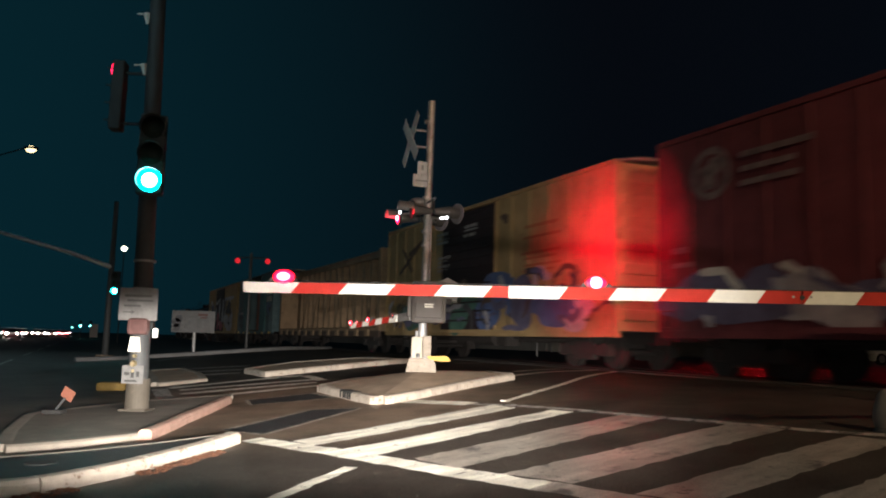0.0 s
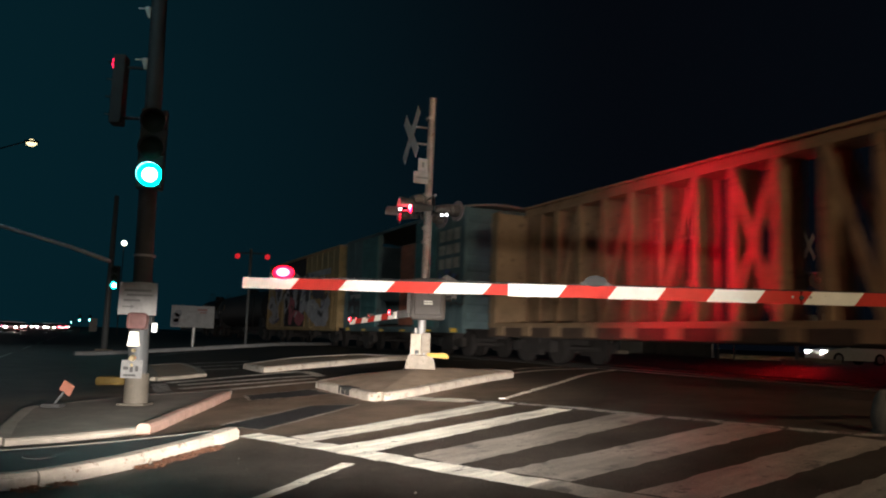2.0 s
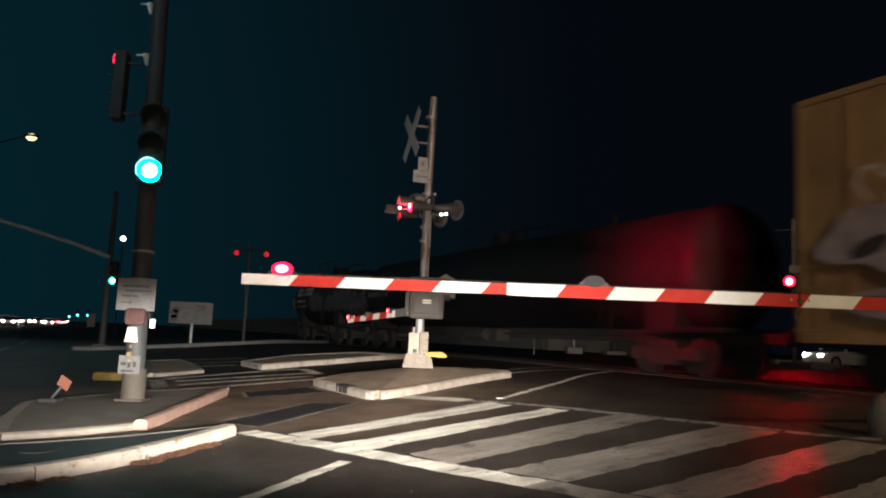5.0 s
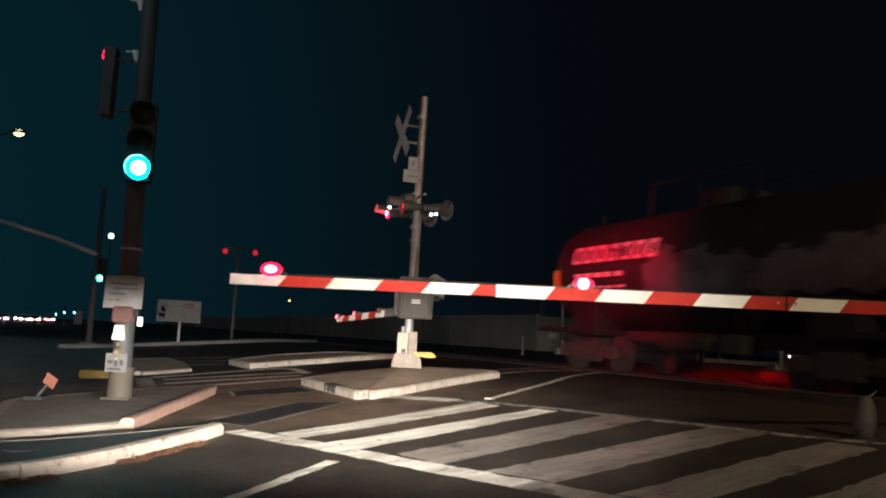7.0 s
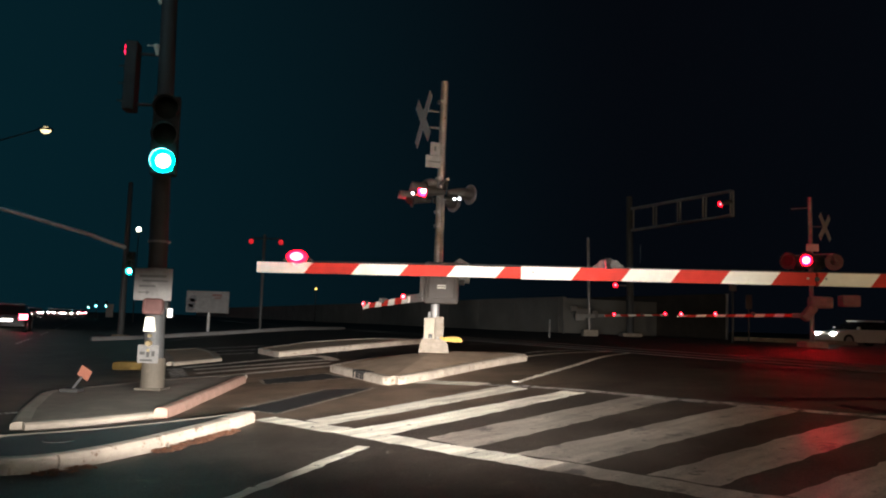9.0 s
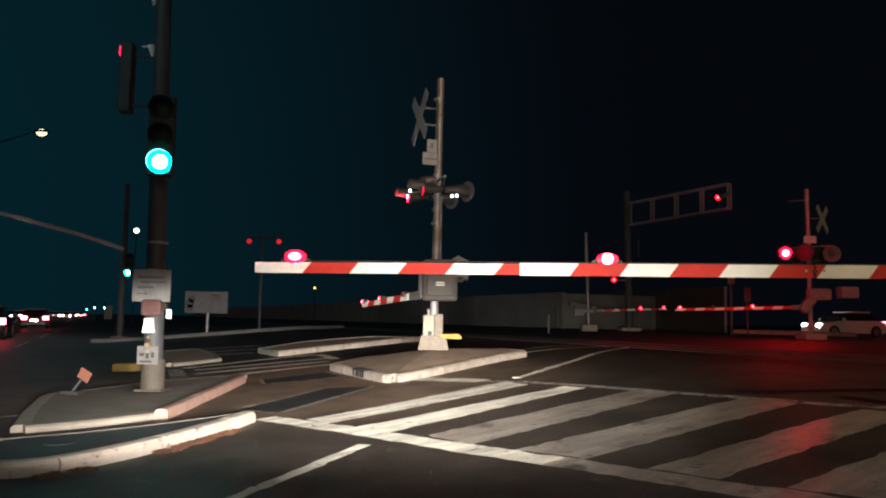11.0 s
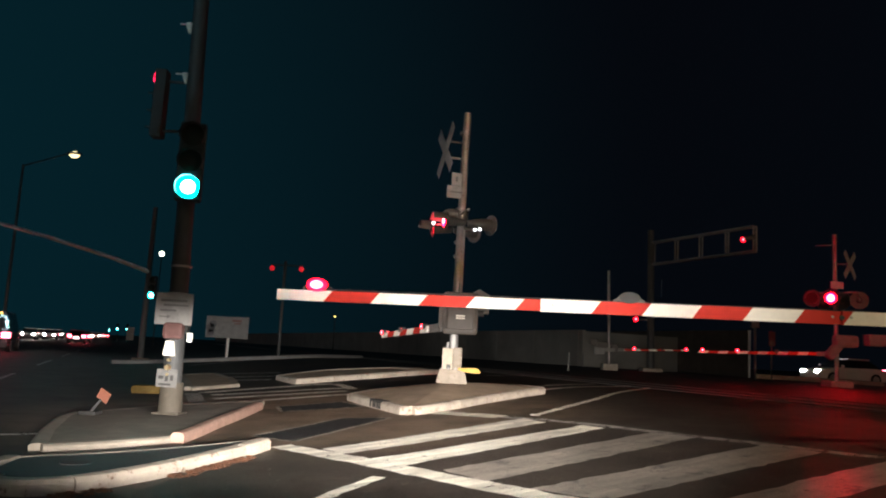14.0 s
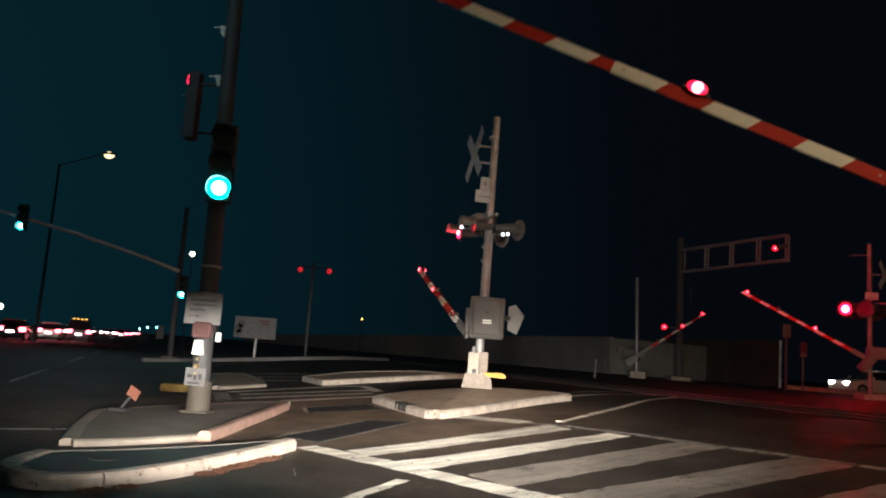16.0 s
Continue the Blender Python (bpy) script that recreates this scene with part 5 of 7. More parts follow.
def build_far_gates():
    # mast with a lit lamp, its arm to one side
    base = Vector((11.5, 25.0, 0.26))
    g = thing("crossing_signal", Matrix.Translation(base), "far crossing mast with lit red lamp and striped gate arm", "crossing signal")
    part("foundation", box(bmesh.new(), (-0.35, -0.35, -0.1), (0.35, 0.35, 0.18), 0.04), CONCRETE_PALE, g)
    part("mast", rod(bmesh.new(), (0, 0, 0.1), (-0.03, 0, 4.80), 0.066, None, 14), RUSTY, g)
    crossbuck(g, Matrix.Translation((0.40, -0.1, 3.82)) @ Matrix.Rotation(radians(42), 4, "Z"))
    part("bracket", rod(bmesh.new(), (0, 0, 3.85), (0.40, -0.08, 3.85), 0.02, None, 8), RUSTY, g)
    part("bracket", rod(bmesh.new(), (-0.62, 0, 4.40), (0, 0, 4.46), 0.018, None, 8), RUSTY, g)
    pl = part("track_count_plate", box(bmesh.new(), (-0.2, -0.09, 3.05), (0.2, -0.08, 3.28), 0.004), SIGN_BACK, g)
    flasher_pair(g, 2.72, -42, 1, 0.28, FAR_LIT, 0.14, 0.18, 0.08, RED_MAST, 0.275, -0.26)
    bm = bmesh.new()
    tube(bm, (0.66, 0.10, 2.72), (0.66, 0.12, 2.72), 0.275, 0.10, 24)
    rod(bm, (0.66, 0.02, 2.72), (0.66, 0.12, 2.72), 0.06, 0.11, 16)
    rod(bm, (0.66, 0.05, 2.75), (0.60, 0.0, 2.94), 0.02, None, 8)
    ob = part("backing", bm, LAMP_DARK, g, "round dark backing of an unlit lamp")
    ob.matrix_basis = Matrix.Rotation(radians(-20), 4, "Z")
    bm = bmesh.new()
    box(bm, (-0.22, -0.45, 1.22), (0.50, -0.1, 1.60), 0.10)
    box(bm, (-0.42, -0.40, -0.12), (0.12, -0.12, 0.16), 0.06, Matrix.Translation((-0.12, 0, 1.18)) @ Matrix.Rotation(radians(-50), 4, "Y"))
    part("mechanism", bm, CW_GREY, g)
    bm = bmesh.new()
    box(bm, (0.75, -0.5, 1.30), (1.30, -0.1, 1.66), 0.04)
    part("side_box", bm, CW_GREY, g)
    striped_arm(g, 3.92, Vector((-0.38, -0.25, 0.995)), -3, rising(14.78, 26, -2.0), ((1.55, True), (2.75, False), (3.80, None)), 0.10, 0.30, 0.055, RED_SMALL, weights=False, lift=0.0115)
    # mast farther along, its arm the other way
    base = Vector((6.6, 37.0, 0.26))
    g = thing("crossing_signal", Matrix.Translation(base), "thin far crossing mast with gate arm", "crossing signal")
    part("foundation", box(bmesh.new(), (-0.35, -0.35, -0.1), (0.35, 0.35, 0.3), 0.04), CONCRETE_PALE, g)
    part("mast", rod(bmesh.new(), (0, 0, 0.1), (-0.14, 0, 4.65), 0.066, None, 12), RUSTY, g)
    bm = bmesh.new()
    box(bm, (-0.70, -0.3, 1.0), (-0.1, 0.1, 1.30), 0.08)
    box(bm, (-0.95, -0.25, 1.12), (-0.6, 0.05, 1.40), 0.05)
    box(bm, (0.05, -0.2, 0.85), (0.35, 0.1, 1.2), 0.04)
    part("mechanism", bm, BOX_GREY, g)
    striped_arm(g, 3.30, Vector((0.3, -0.1, 0.96)), 177, rising(14.78, 35.6, 2.3), ((0.80, False), (2.08, True), (3.15, None)), 0.11, 0.36, 0.075, RED_SMALL, face=1, lift=0.009)
    # cantilever truss over the road
    base = Vector((9.2, 40.0, 0.24))
    g = thing("signal_gantry", Matrix.Translation(base), "galvanised cantilever truss with red warning lights", "signal gantry")
    part("foundation", box(bmesh.new(), (-0.5, -0.5, -0.1), (0.5, 0.5, 0.2), 0.05), CONCRETE_PALE, g)
    # darker steel than the chords stands in for dimmer light on the post
    part("post", rod(bmesh.new(), (0, 0, 0.1), (-0.12, 0, 7.2), 0.19, 0.16, 16), GALV_DULL, g)
    tip = Vector((3.37, -5.0, 0.2))
    for z, name in ((5.44, "lower_chord"), (6.56, "upper_chord")):
        bm = bmesh.new()
        for off in (-0.10, 0.10):
            side = Vector((-tip.y, tip.x, 0)).normalized() * off
            rod(bm, Vector((0, 0, z)) + side, tip + Vector((0, 0, z)) + side, 0.06, None, 8)
        part(name, bm, GALV, g)
    for k in range(5):
        bm = bmesh.new()
        f = 0.01 + k * 0.2475
        for off in (-0.10, 0.10):
            side = Vector((-tip.y, tip.x, 0)).normalized() * off
            rod(bm, tip * f + Vector((0, 0, 5.44)) + side, tip * f + Vector((0, 0, 6.56)) + side, 0.045, None, 6)
        part("upright", bm, GALV, g)
    for f, dz in ((0.97, 0.0),):
        at = tip * f + Vector((-0.45, -0.25, 5.93))
        part("lamp_body", rod(bmesh.new(), at + Vector((0, 0.3, 0)), at + Vector((0, 0.04, 0)), 0.11, 0.14, 14), SIGNAL_BLACK, g)
        lens("lens", at, (0, -1, 0), 0.13, RED_SMALL_B, g, 0.03, "lit red lens")
        bm = bmesh.new()
        tube(bm, at, at + Vector((0.5, -0.02, 0.12)), 0.12, 0.11, 14, 0.3)
        part("hood", bm, HOOD, g)
    at = Vector((-0.85, -0.3, 2.6))
    part("lamp_body", rod(bmesh.new(), at + Vector((0, 0.3, 0)), at + Vector((0, 0.02, 0)), 0.1, 0.13, 14), SIGNAL_BLACK, g)
    lens("lens", at, (0, -1, 0), 0.13, RED_SMALL_B, g, 0.03, "lit red lens")
    part("bracket", rod(bmesh.new(), at + Vector((0, 0.2, 0)), (0, 0, 2.6), 0.03, None, 8), GALV, g)
    crossbuck(g, Matrix.Translation((0.45, -0.1, 4.25)) @ Matrix.Rotation(radians(78), 4, "Z"))
    # post with red-lit diamond plate
    base = Vector((10.78, 30.0, ground_z(10.78, 30)))
    g = thing("warning_sign", Matrix.Translation(base), "thin post with small upright plate", "road sign")
    part("post", rod(bmesh.new(), (0, 0, 0), (0, 0, 2.05), 0.045, None, 10), GALV_DULL, g)
    part("plate", box(bmesh.new(), (-0.14, -0.06, 1.95), (0.14, -0.05, 2.45), 0.004), BOX_GREY, g, "upright dull plate")
    part("small_plate", box(bmesh.new(), (0.5, -0.02, 1.3), (0.75, 0.0, 1.85), 0.004), BOX_GREY, g)
    part("second_post", rod(bmesh.new(), (0.62, 0.02, 0), (0.62, 0.02, 1.8), 0.03, None, 8), GALV_DULL, g)
    # posts beside the wall
    for x, y, h in ((4.2, 33.0, 0.75), (6.4, 44, 0.8)):
        z = ground_z(x, y)
        tagged(part("marker_post", rod(bmesh.new(), (x, y, z), (x, y, z + h), 0.04, None, 8), SIGN_DULL), "short dull white marker post", "marker post", "marker posts")
    # far flasher mast by the side road
    base = Vector((-8.7, 36.0, ground_z(-8.7, 36)))
    g = thing("crossing_signal", Matrix.Translation(base), "distant flasher mast with red lamps", "crossing signal")
    part("mast", rod(bmesh.new(), (0, 0, 0), (0, 0, 4.5), 0.066, None, 10), GALV_DULL, g)
    part("crossarm", rod(bmesh.new(), (-0.62, 0, 4.3), (0.8, 0, 4.3), 0.03, None, 8), DARK_STEEL, g)
    for x, mat in ((-0.6, RED_FAR), (0.78, RED_FAR)):
        part("lamp_body", rod(bmesh.new(), (x, 0.1, 4.15), (x, -0.04, 4.15), 0.11, None, 12), SIGNAL_BLACK, g)
        lens("lens", (x, -0.05, 4.15), (0, -1, 0), 0.12, mat, g, 0.02)


RED_MAST = lens_material("lit_mast_lamp", (1.0, 0.006, 0.012), RED, 950.0, 0.16, 14.0, 0.50)
RED_SMALL_B = lens_material("lit_gantry_lamp", (1.0, 0.2, 0.25), RED, 5.0, 0.13, 4.0)
RED_FAR = glow("far_red_lamp", (1.0, 0.02, 0.035), 0.55)

# ---------------- freight train ----------------
SPEED = 14.8
BOX_RED = material("oxide_red_car_paint", (0.145, 0.042, 0.050), 0.7, spec=0.2, spread=0.25, scale=1.2, bump=0.1, stain=(0.08, 0.035, 0.036), amount=0.4)
BOX_YELLOW = material("faded_yellow_car_paint", (0.37, 0.255, 0.125), 0.7, spread=0.22, scale=1.2, bump=0.1, stain=(0.22, 0.14, 0.075), amount=0.4, spec=0.2)
BOX_BLUE = material("faded_blue_grey_car_paint", (0.095, 0.145, 0.155), 0.7, spread=0.25, scale=1.2, stain=(0.10, 0.065, 0.055), amount=0.35, spec=0.2)
DOOR_BLACK = material("black_car_door", (0.028, 0.017, 0.019), 0.7, spread=0.3, scale=2, spec=0.2)
ROOF_STEEL = material("galvanised_roof", (0.30, 0.27, 0.23), 0.5, metal=0.3, spread=0.25, scale=1.5, stain=(0.18, 0.12, 0.08), amount=0.3)
TAN = material("tan_flatcar_paint", (0.27, 0.18, 0.105), 0.75, spread=0.25, scale=1.5, stain=(0.13, 0.08, 0.05), amount=0.45)
SILL_BROWN = material("grimy_brown_sill", (0.07, 0.045, 0.032), 0.8, spread=0.35, scale=2.0)
DOOR_TURQUOISE = material("turquoise_car_door", (0.065, 0.165, 0.17), 0.7, spread=0.25, scale=1.4, stain=(0.08, 0.07, 0.065), amount=0.35, spec=0.2)
INNER_BROWN = material("red_brown_inner_door", (0.34, 0.12, 0.075), 0.8, spread=0.25, scale=2.0, spec=0.2)
WOOD_LINING = material("worn_plywood_lining", (0.24, 0.15, 0.10), 0.9, spread=0.3, scale=1.5, stain=(0.10, 0.06, 0.045), amount=0.4)
TANK_BLACK = material("black_tank_paint", (0.014, 0.013, 0.014), 0.65, spread=0.3, scale=1.0, stain=(0.035, 0.03, 0.03), amount=0.3, spec=0.25)
TRUCK_STEEL = material("truck_steel", (0.027, 0.023, 0.021), 0.8, spread=0.3, scale=4)
CAR_DARK_IN = material("car_interior", (0.05, 0.035, 0.03), 0.9, spread=0.3)
LETTER = material("car_lettering", (0.55, 0.54, 0.50), 0.7, spread=0.2, scale=6)
LETTER_PALE = material("faded_pale_lettering", (0.40, 0.36, 0.30), 0.7, spread=0.45, scale=3)
LETTER_FAINT = material("faint_car_lettering", (0.17, 0.125, 0.125), 0.7, spread=0.5, scale=5)
LETTER_DIM = material("worn_car_lettering", (0.30, 0.28, 0.27), 0.7, spread=0.4, scale=8)
LETTER_DARK = material("dark_car_lettering", (0.10, 0.06, 0.04), 0.7, spread=0.2)
LETTER_BROWN = material("brown_car_lettering", (0.30, 0.13, 0.05), 0.7, spread=0.2)
G_PURPLE = material("purple_spray", (0.11, 0.10, 0.17), 0.7, spread=0.35, scale=2)
G_GREEN = material("green_spray", (0.05, 0.12, 0.09), 0.7, spread=0.35, scale=2)
G_BLUE = material("blue_spray", (0.08, 0.12, 0.26), 0.7, spread=0.35, scale=2)
G_GREY = material("silver_spray", (0.36, 0.34, 0.36), 0.6, spread=0.35, scale=2)
G_DARK = material("dark_spray", (0.05, 0.045, 0.05), 0.7, spread=0.35, scale=2)
G_RED = material("red_spray", (0.40, 0.08, 0.10), 0.7, spread=0.35, scale=2)


PIECES = {}


def piece(name, key, shape, mat, parent, at):
    """One of many alike pieces: an object of its own on a shared mesh."""
    key = (name, key, mat.name)
    if key not in PIECES:
        q = bmesh.new()
        shape(q)
        me = bpy.data.meshes.new(name)
        q.to_mesh(me)
        q.free()
        me.materials.append(mat)
        PIECES[key] = me
    ob = new(name, PIECES[key])
    ob.parent = parent
    ob.location = at
    return ob


def bogie(parent, x):
    t = new("truck")
    t.parent = parent
    t.location = (x, 0, 0)
    for y in (-1.0, 1.0):
        bm = bmesh.new()
        box(bm, (-1.15, y - 0.08, 0.32), (1.15, y + 0.08, 0.56), 0.03)
        box(bm, (-0.45, y - 0.10, 0.20), (0.45, y + 0.10, 0.72), 0.05)
        for ax in (-0.89, 0.89):
            box(bm, (ax - 0.2, y - 0.11, 0.30), (ax + 0.2, y + 0.11, 0.62), 0.04)
        part("side_frame", bm, TRUCK_STEEL, t)
    for ax in (-0.89, 0.89):
        for y in (-0.72, 0.72):
            bm = bmesh.new()
            rod(bm, (ax, y - 0.065, 0.42), (ax, y + 0.065, 0.42), 0.42, 0.42, 28)
            rod(bm, (ax, y * 0.9 - 0.02, 0.42), (ax, y * 0.9 + 0.02, 0.42), 0.46, 0.46, 28)
            part("wheel", bm, TRUCK_STEEL, t)
        part("axle", rod(bmesh.new(), (ax, -0.75, 0.42), (ax, 0.75, 0.42), 0.07, None, 10), TRUCK_STEEL, t)
    part("bolster", box(bmesh.new(), (-0.22, -1.0, 0.5), (0.22, 1.0, 0.8), 0.04), TRUCK_STEEL, t)


def under_gear(car, L, sill=0.95, gear=True):
    for x in (-L / 2 + 2.0, L / 2 - 2.0):
        bogie(car, x)
    part("centre_sill", box(bmesh.new(), (-L / 2 + 0.1, -0.22, sill - 0.32), (L / 2 - 0.1, 0.22, sill + 0.02), 0.02), TRUCK_STEEL, car)
    for x, w in ((-L / 2, -1), (L / 2, 1)):
        bm = bmesh.new()
        box(bm, (min(x, x + w * 0.62), -0.09, 0.74), (max(x, x + w * 0.62), 0.09, 0.96), 0.03)
        box(bm, (min(x + w * 0.45, x + w * 0.72), -0.16, 0.70), (max(x + w * 0.45, x + w * 0.72), 0.16, 1.0), 0.05)
        part("coupler", bm, TRUCK_STEEL, car)
    if gear:
        bm = bmesh.new()
        rod(bm, (-1.2, -0.6, sill - 0.25), (0.2, -0.6, sill - 0.25), 0.2, None, 14)
        box(bm, (0.6, -0.8, sill - 0.45), (1.2, -0.3, sill - 0.05), 0.03)
        rod(bm, (-L / 2 + 2.5, -0.5, sill - 0.2), (L / 2 - 2.5, -0.5, sill - 0.2), 0.03, None, 6)
        part("brake_gear", bm, TRUCK_STEEL, car)


def ladder(car, x, y, z0, z1, mat):
    bm = bmesh.new()
    for dx in (-0.2, 0.2):
        rod(bm, (x + dx, y, z0), (x + dx, y, z1), 0.018, None, 6)
    z = z0 + 0.15
    while z < z1:
        rod(bm, (x - 0.2, y, z), (x + 0.2, y, z), 0.014, None, 6)
        z += 0.36
    part("ladder", bm, mat, car)


def blob(car, x, z, rx, rz, mat, seed, y=-1.585, name="graffiti"):
    """A sprayed patch with an uneven outline lying on the car's side."""
    rng = random.Random(seed)
    bm = bmesh.new()
    ph = [rng.uniform(0, 6.28) for _ in range(4)]
    vs = []
    for i in range(26):
        a = 2 * math.pi * i / 26
        r = 1 + 0.22 * math.sin(2 * a + ph[0]) + 0.16 * math.sin(3 * a + ph[1]) + 0.1 * math.sin(5 * a + ph[2])
        vs.append(bm.verts.new((x + rx * r * math.cos(a), y, z + rz * r * math.sin(a))))
    bm.faces.new(vs)
    r = bmesh.ops.extrude_face_region(bm, geom=list(bm.faces))
    bmesh.ops.translate(bm, vec=(0, 0.004, 0), verts=[v for v in r["geom"] if isinstance(v, bmesh.types.BMVert)])
    return part(name, bm, mat, car)


def side_bars(car, rows, mat, y=-1.585):
    for x0, x1, z0, z1 in rows:
        part("lettering", box(bmesh.new(), (x0, y, z0), (x1, y + 0.005, z1)), mat, car)


def ring(car, x, z, r, w, mat, y=-1.587):
    bm = bmesh.new()
    tube(bm, (x, y, z), (x, y + 0.005, z), r, r - w, 28)
    part("emblem", bm, mat, car)


def tags(car, x0, x1, z0, z1, n, mats, seed, y=-1.592):
    """Overlapping sprayed letter strokes, outlines and fills on a car's side."""
    rng = random.Random(seed)
    for k in range(n):
        x = x0 + (x1 - x0) * (k + rng.random()) / n
        z = rng.uniform(z0, z1)
        bm = bmesh.new()
        pts = []
        ang = rng.uniform(0, 6.28)
        p = Vector((x, 0, z))
        for _ in range(rng.randint(4, 8)):
            pts.append(p.copy())
            ang += rng.uniform(-1.3, 1.3)
            p += Vector((math.cos(ang) * 0.26, 0, math.sin(ang) * 0.22))
            p.z = min(max(p.z, z0 - 0.1), z1 + 0.1)
        w = rng.uniform(0.04, 0.14)
        yy = y - 0.0012 * k
        prev = None
        for i, q in enumerate(pts):
            way = pts[min(i + 1, len(pts) - 1)] - pts[max(i - 1, 0)]
            side = Vector((-way.z, 0, way.x)).normalized() * w * (1.0 if 0 < i < len(pts) - 1 else 0.5)
            off = Vector((0, yy, 0))
            cur = (bm.verts.new(q + side + off), bm.verts.new(q - side + off))
            if prev:
                bm.faces.new((prev[0], cur[0], cur[1], prev[1]))
            prev = cur
        part("graffiti", bm, mats[k % len(mats)], car)


def boxcar(label, L, paint, door_paint, door=(-1.5, 1.5), eave=5.04, leaves=None, sill=0.93, door_proud=0.09, roof=None):
    car = thing("boxcar", pose(0, 0, 0), label, "boxcar", "freight train cars")
    W = 1.52
    d0, d1 = door
    for side in (-1, 1):
        for a, b in ((-L / 2, d0), (d1, L / 2)):
            bm = bmesh.new()
            y0, y1 = (-W, -W + 0.08) if side < 0 else (W - 0.08, W)
            box(bm, (a, y0, sill), (b, y1, eave))
            panel = part("side_panel", bm, paint, car)
            n = max(2, int((b - a) / 0.95))
            for k in range(n + 1):
                x = a + (b - a) * k / n
                x = min(max(x, a + 0.045), b - 0.045)
                piece("rib", ("rib", eave), lambda q: box(q, (-0.045, -0.0175, sill), (0.045, 0.0175, eave), 0.008), paint, panel, (x, side * (W + 0.0175), 0))
        # doors: two leaves slid apart on the near side, or one closed
        yy = side * (W + door_proud)
        for lo, hi in (leaves if leaves and side < 0 else ((d0 - 0.03, d1 + 0.03),)):
            bm = bmesh.new()
            box(bm, (lo, min(yy, yy - side * 0.045), sill + 0.05), (hi, max(yy, yy - side * 0.045), eave - 0.12), 0.015)
            leaf = part("door", bm, door_paint, car, "ribbed sliding door")
            for k in range(1, 14):
                z = sill + 0.05 + (eave - sill) * k / 14
                piece("door_rib", ("door_rib", hi - lo), lambda q: box(q, (-(hi - lo) / 2 + 0.06, -0.015, -0.03), ((hi - lo) / 2 - 0.06, 0.015, 0.03), 0.008), door_paint, leaf, ((lo + hi) / 2, yy + side * 0.015, z))
        if leaves and side > 0:
            part("lining", box(bmesh.new(), (-L / 2 + 0.1, W - 0.14, sill + 0.12), (L / 2 - 0.1, W - 0.09, eave - 0.1)), WOOD_LINING, car, "worn plywood lining")
        if leaves and side < 0:
            lo, hi = d0 + (d1 - d0) * 0.50, d1 + 0.1
            leaf = part("inner_door", box(bmesh.new(), (lo, -W + 0.17, sill + 0.13), (hi, -W + 0.23, eave - 0.75), 0.01), INNER_BROWN, car, "brown ribbed inner door")
            for k in range(1, 12):
                piece("door_rib", "inner_door_rib", lambda q: box(q, (-(hi - lo) / 2 + 0.04, -0.015, -0.05), ((hi - lo) / 2 - 0.04, 0.015, 0.05), 0.008), INNER_BROWN, leaf, ((lo + hi) / 2, -W + 0.155, sill + 0.13 + 0.27 * k))
            for x in (d0 - 0.06, d1 + 0.06):
                part("door_post", box(bmesh.new(), (x - 0.06, -W + 0.0, sill), (x + 0.06, -W + 0.16, eave - 0.1), 0.01), paint, car)
        part("door_rail", box(bmesh.new(), (d0 - 2.0, min(yy, yy + side * 0.08), sill - 0.06), (d1 + 2.0, max(yy, yy + side * 0.08), sill + 0.04), 0.01), paint, car)
        part("side_sill", box(bmesh.new(), (-L / 2, min(side * W, side * (W - 0.12)), sill - 0.16), (L / 2, max(side * W, side * (W - 0.12)), sill), 0.01), paint, car)
        part("eave_rail", box(bmesh.new(), (-L / 2, min(side * (W + 0.05), side * (W - 0.1)), eave - 0.06), (L / 2, max(side * (W + 0.05), side * (W - 0.1)), eave + 0.06), 0.015), roof or paint, car)
    for w in (-1, 1):
        bm = bmesh.new()
        x = w * L / 2
        box(bm, (min(x, x - w * 0.08), -W + 0.08, sill), (max(x, x - w * 0.08), W - 0.08, eave))
        end = part("end_panel", bm, paint, car, "ribbed end")
        for k in range(7):
            z = sill + 0.4 + k * 0.56
            piece("end_rib", "end_rib", lambda q: box(q, (-0.035, -W + 0.12, -0.16), (0.035, W - 0.12, 0.12), 0.03), paint, end, (x + w * 0.035, 0, z))
        ladder(car, w * (L / 2 - 0.35), -W - 0.09, sill - 0.1, sill + 1.6, paint)
    part("floor", box(bmesh.new(), (-L / 2 + 0.05, -W + 0.08, sill), (L / 2 - 0.05, W - 0.08, sill + 0.12)), CAR_DARK_IN, car)
    bm = bmesh.new()
    n = 14
    prev = None
    for i in range(n + 1):
        y = -W - 0.03 + (2 * W + 0.06) * i / n
        z = eave + 0.05 + 0.16 * (1 - (2 * i / n - 1) ** 2)
        cur = [bm.verts.new((-L / 2, y, z)), bm.verts.new((L / 2, y, z)), bm.verts.new((-L / 2, y, z - 0.06)), bm.verts.new((L / 2, y, z - 0.06))]
        if prev:
            bm.faces.new((prev[0], prev[1], cur[1], cur[0]))
            bm.faces.new((prev[2], cur[2], cur[3], prev[3]))
            bm.faces.new((prev[0], cur[0], cur[2], prev[2]))
            bm.faces.new((prev[1], prev[3], cur[3], cur[1]))
        prev = cur
    part("roof", bm, roof or ROOF_STEEL, car)
    under_gear(car, L, sill)
    return car


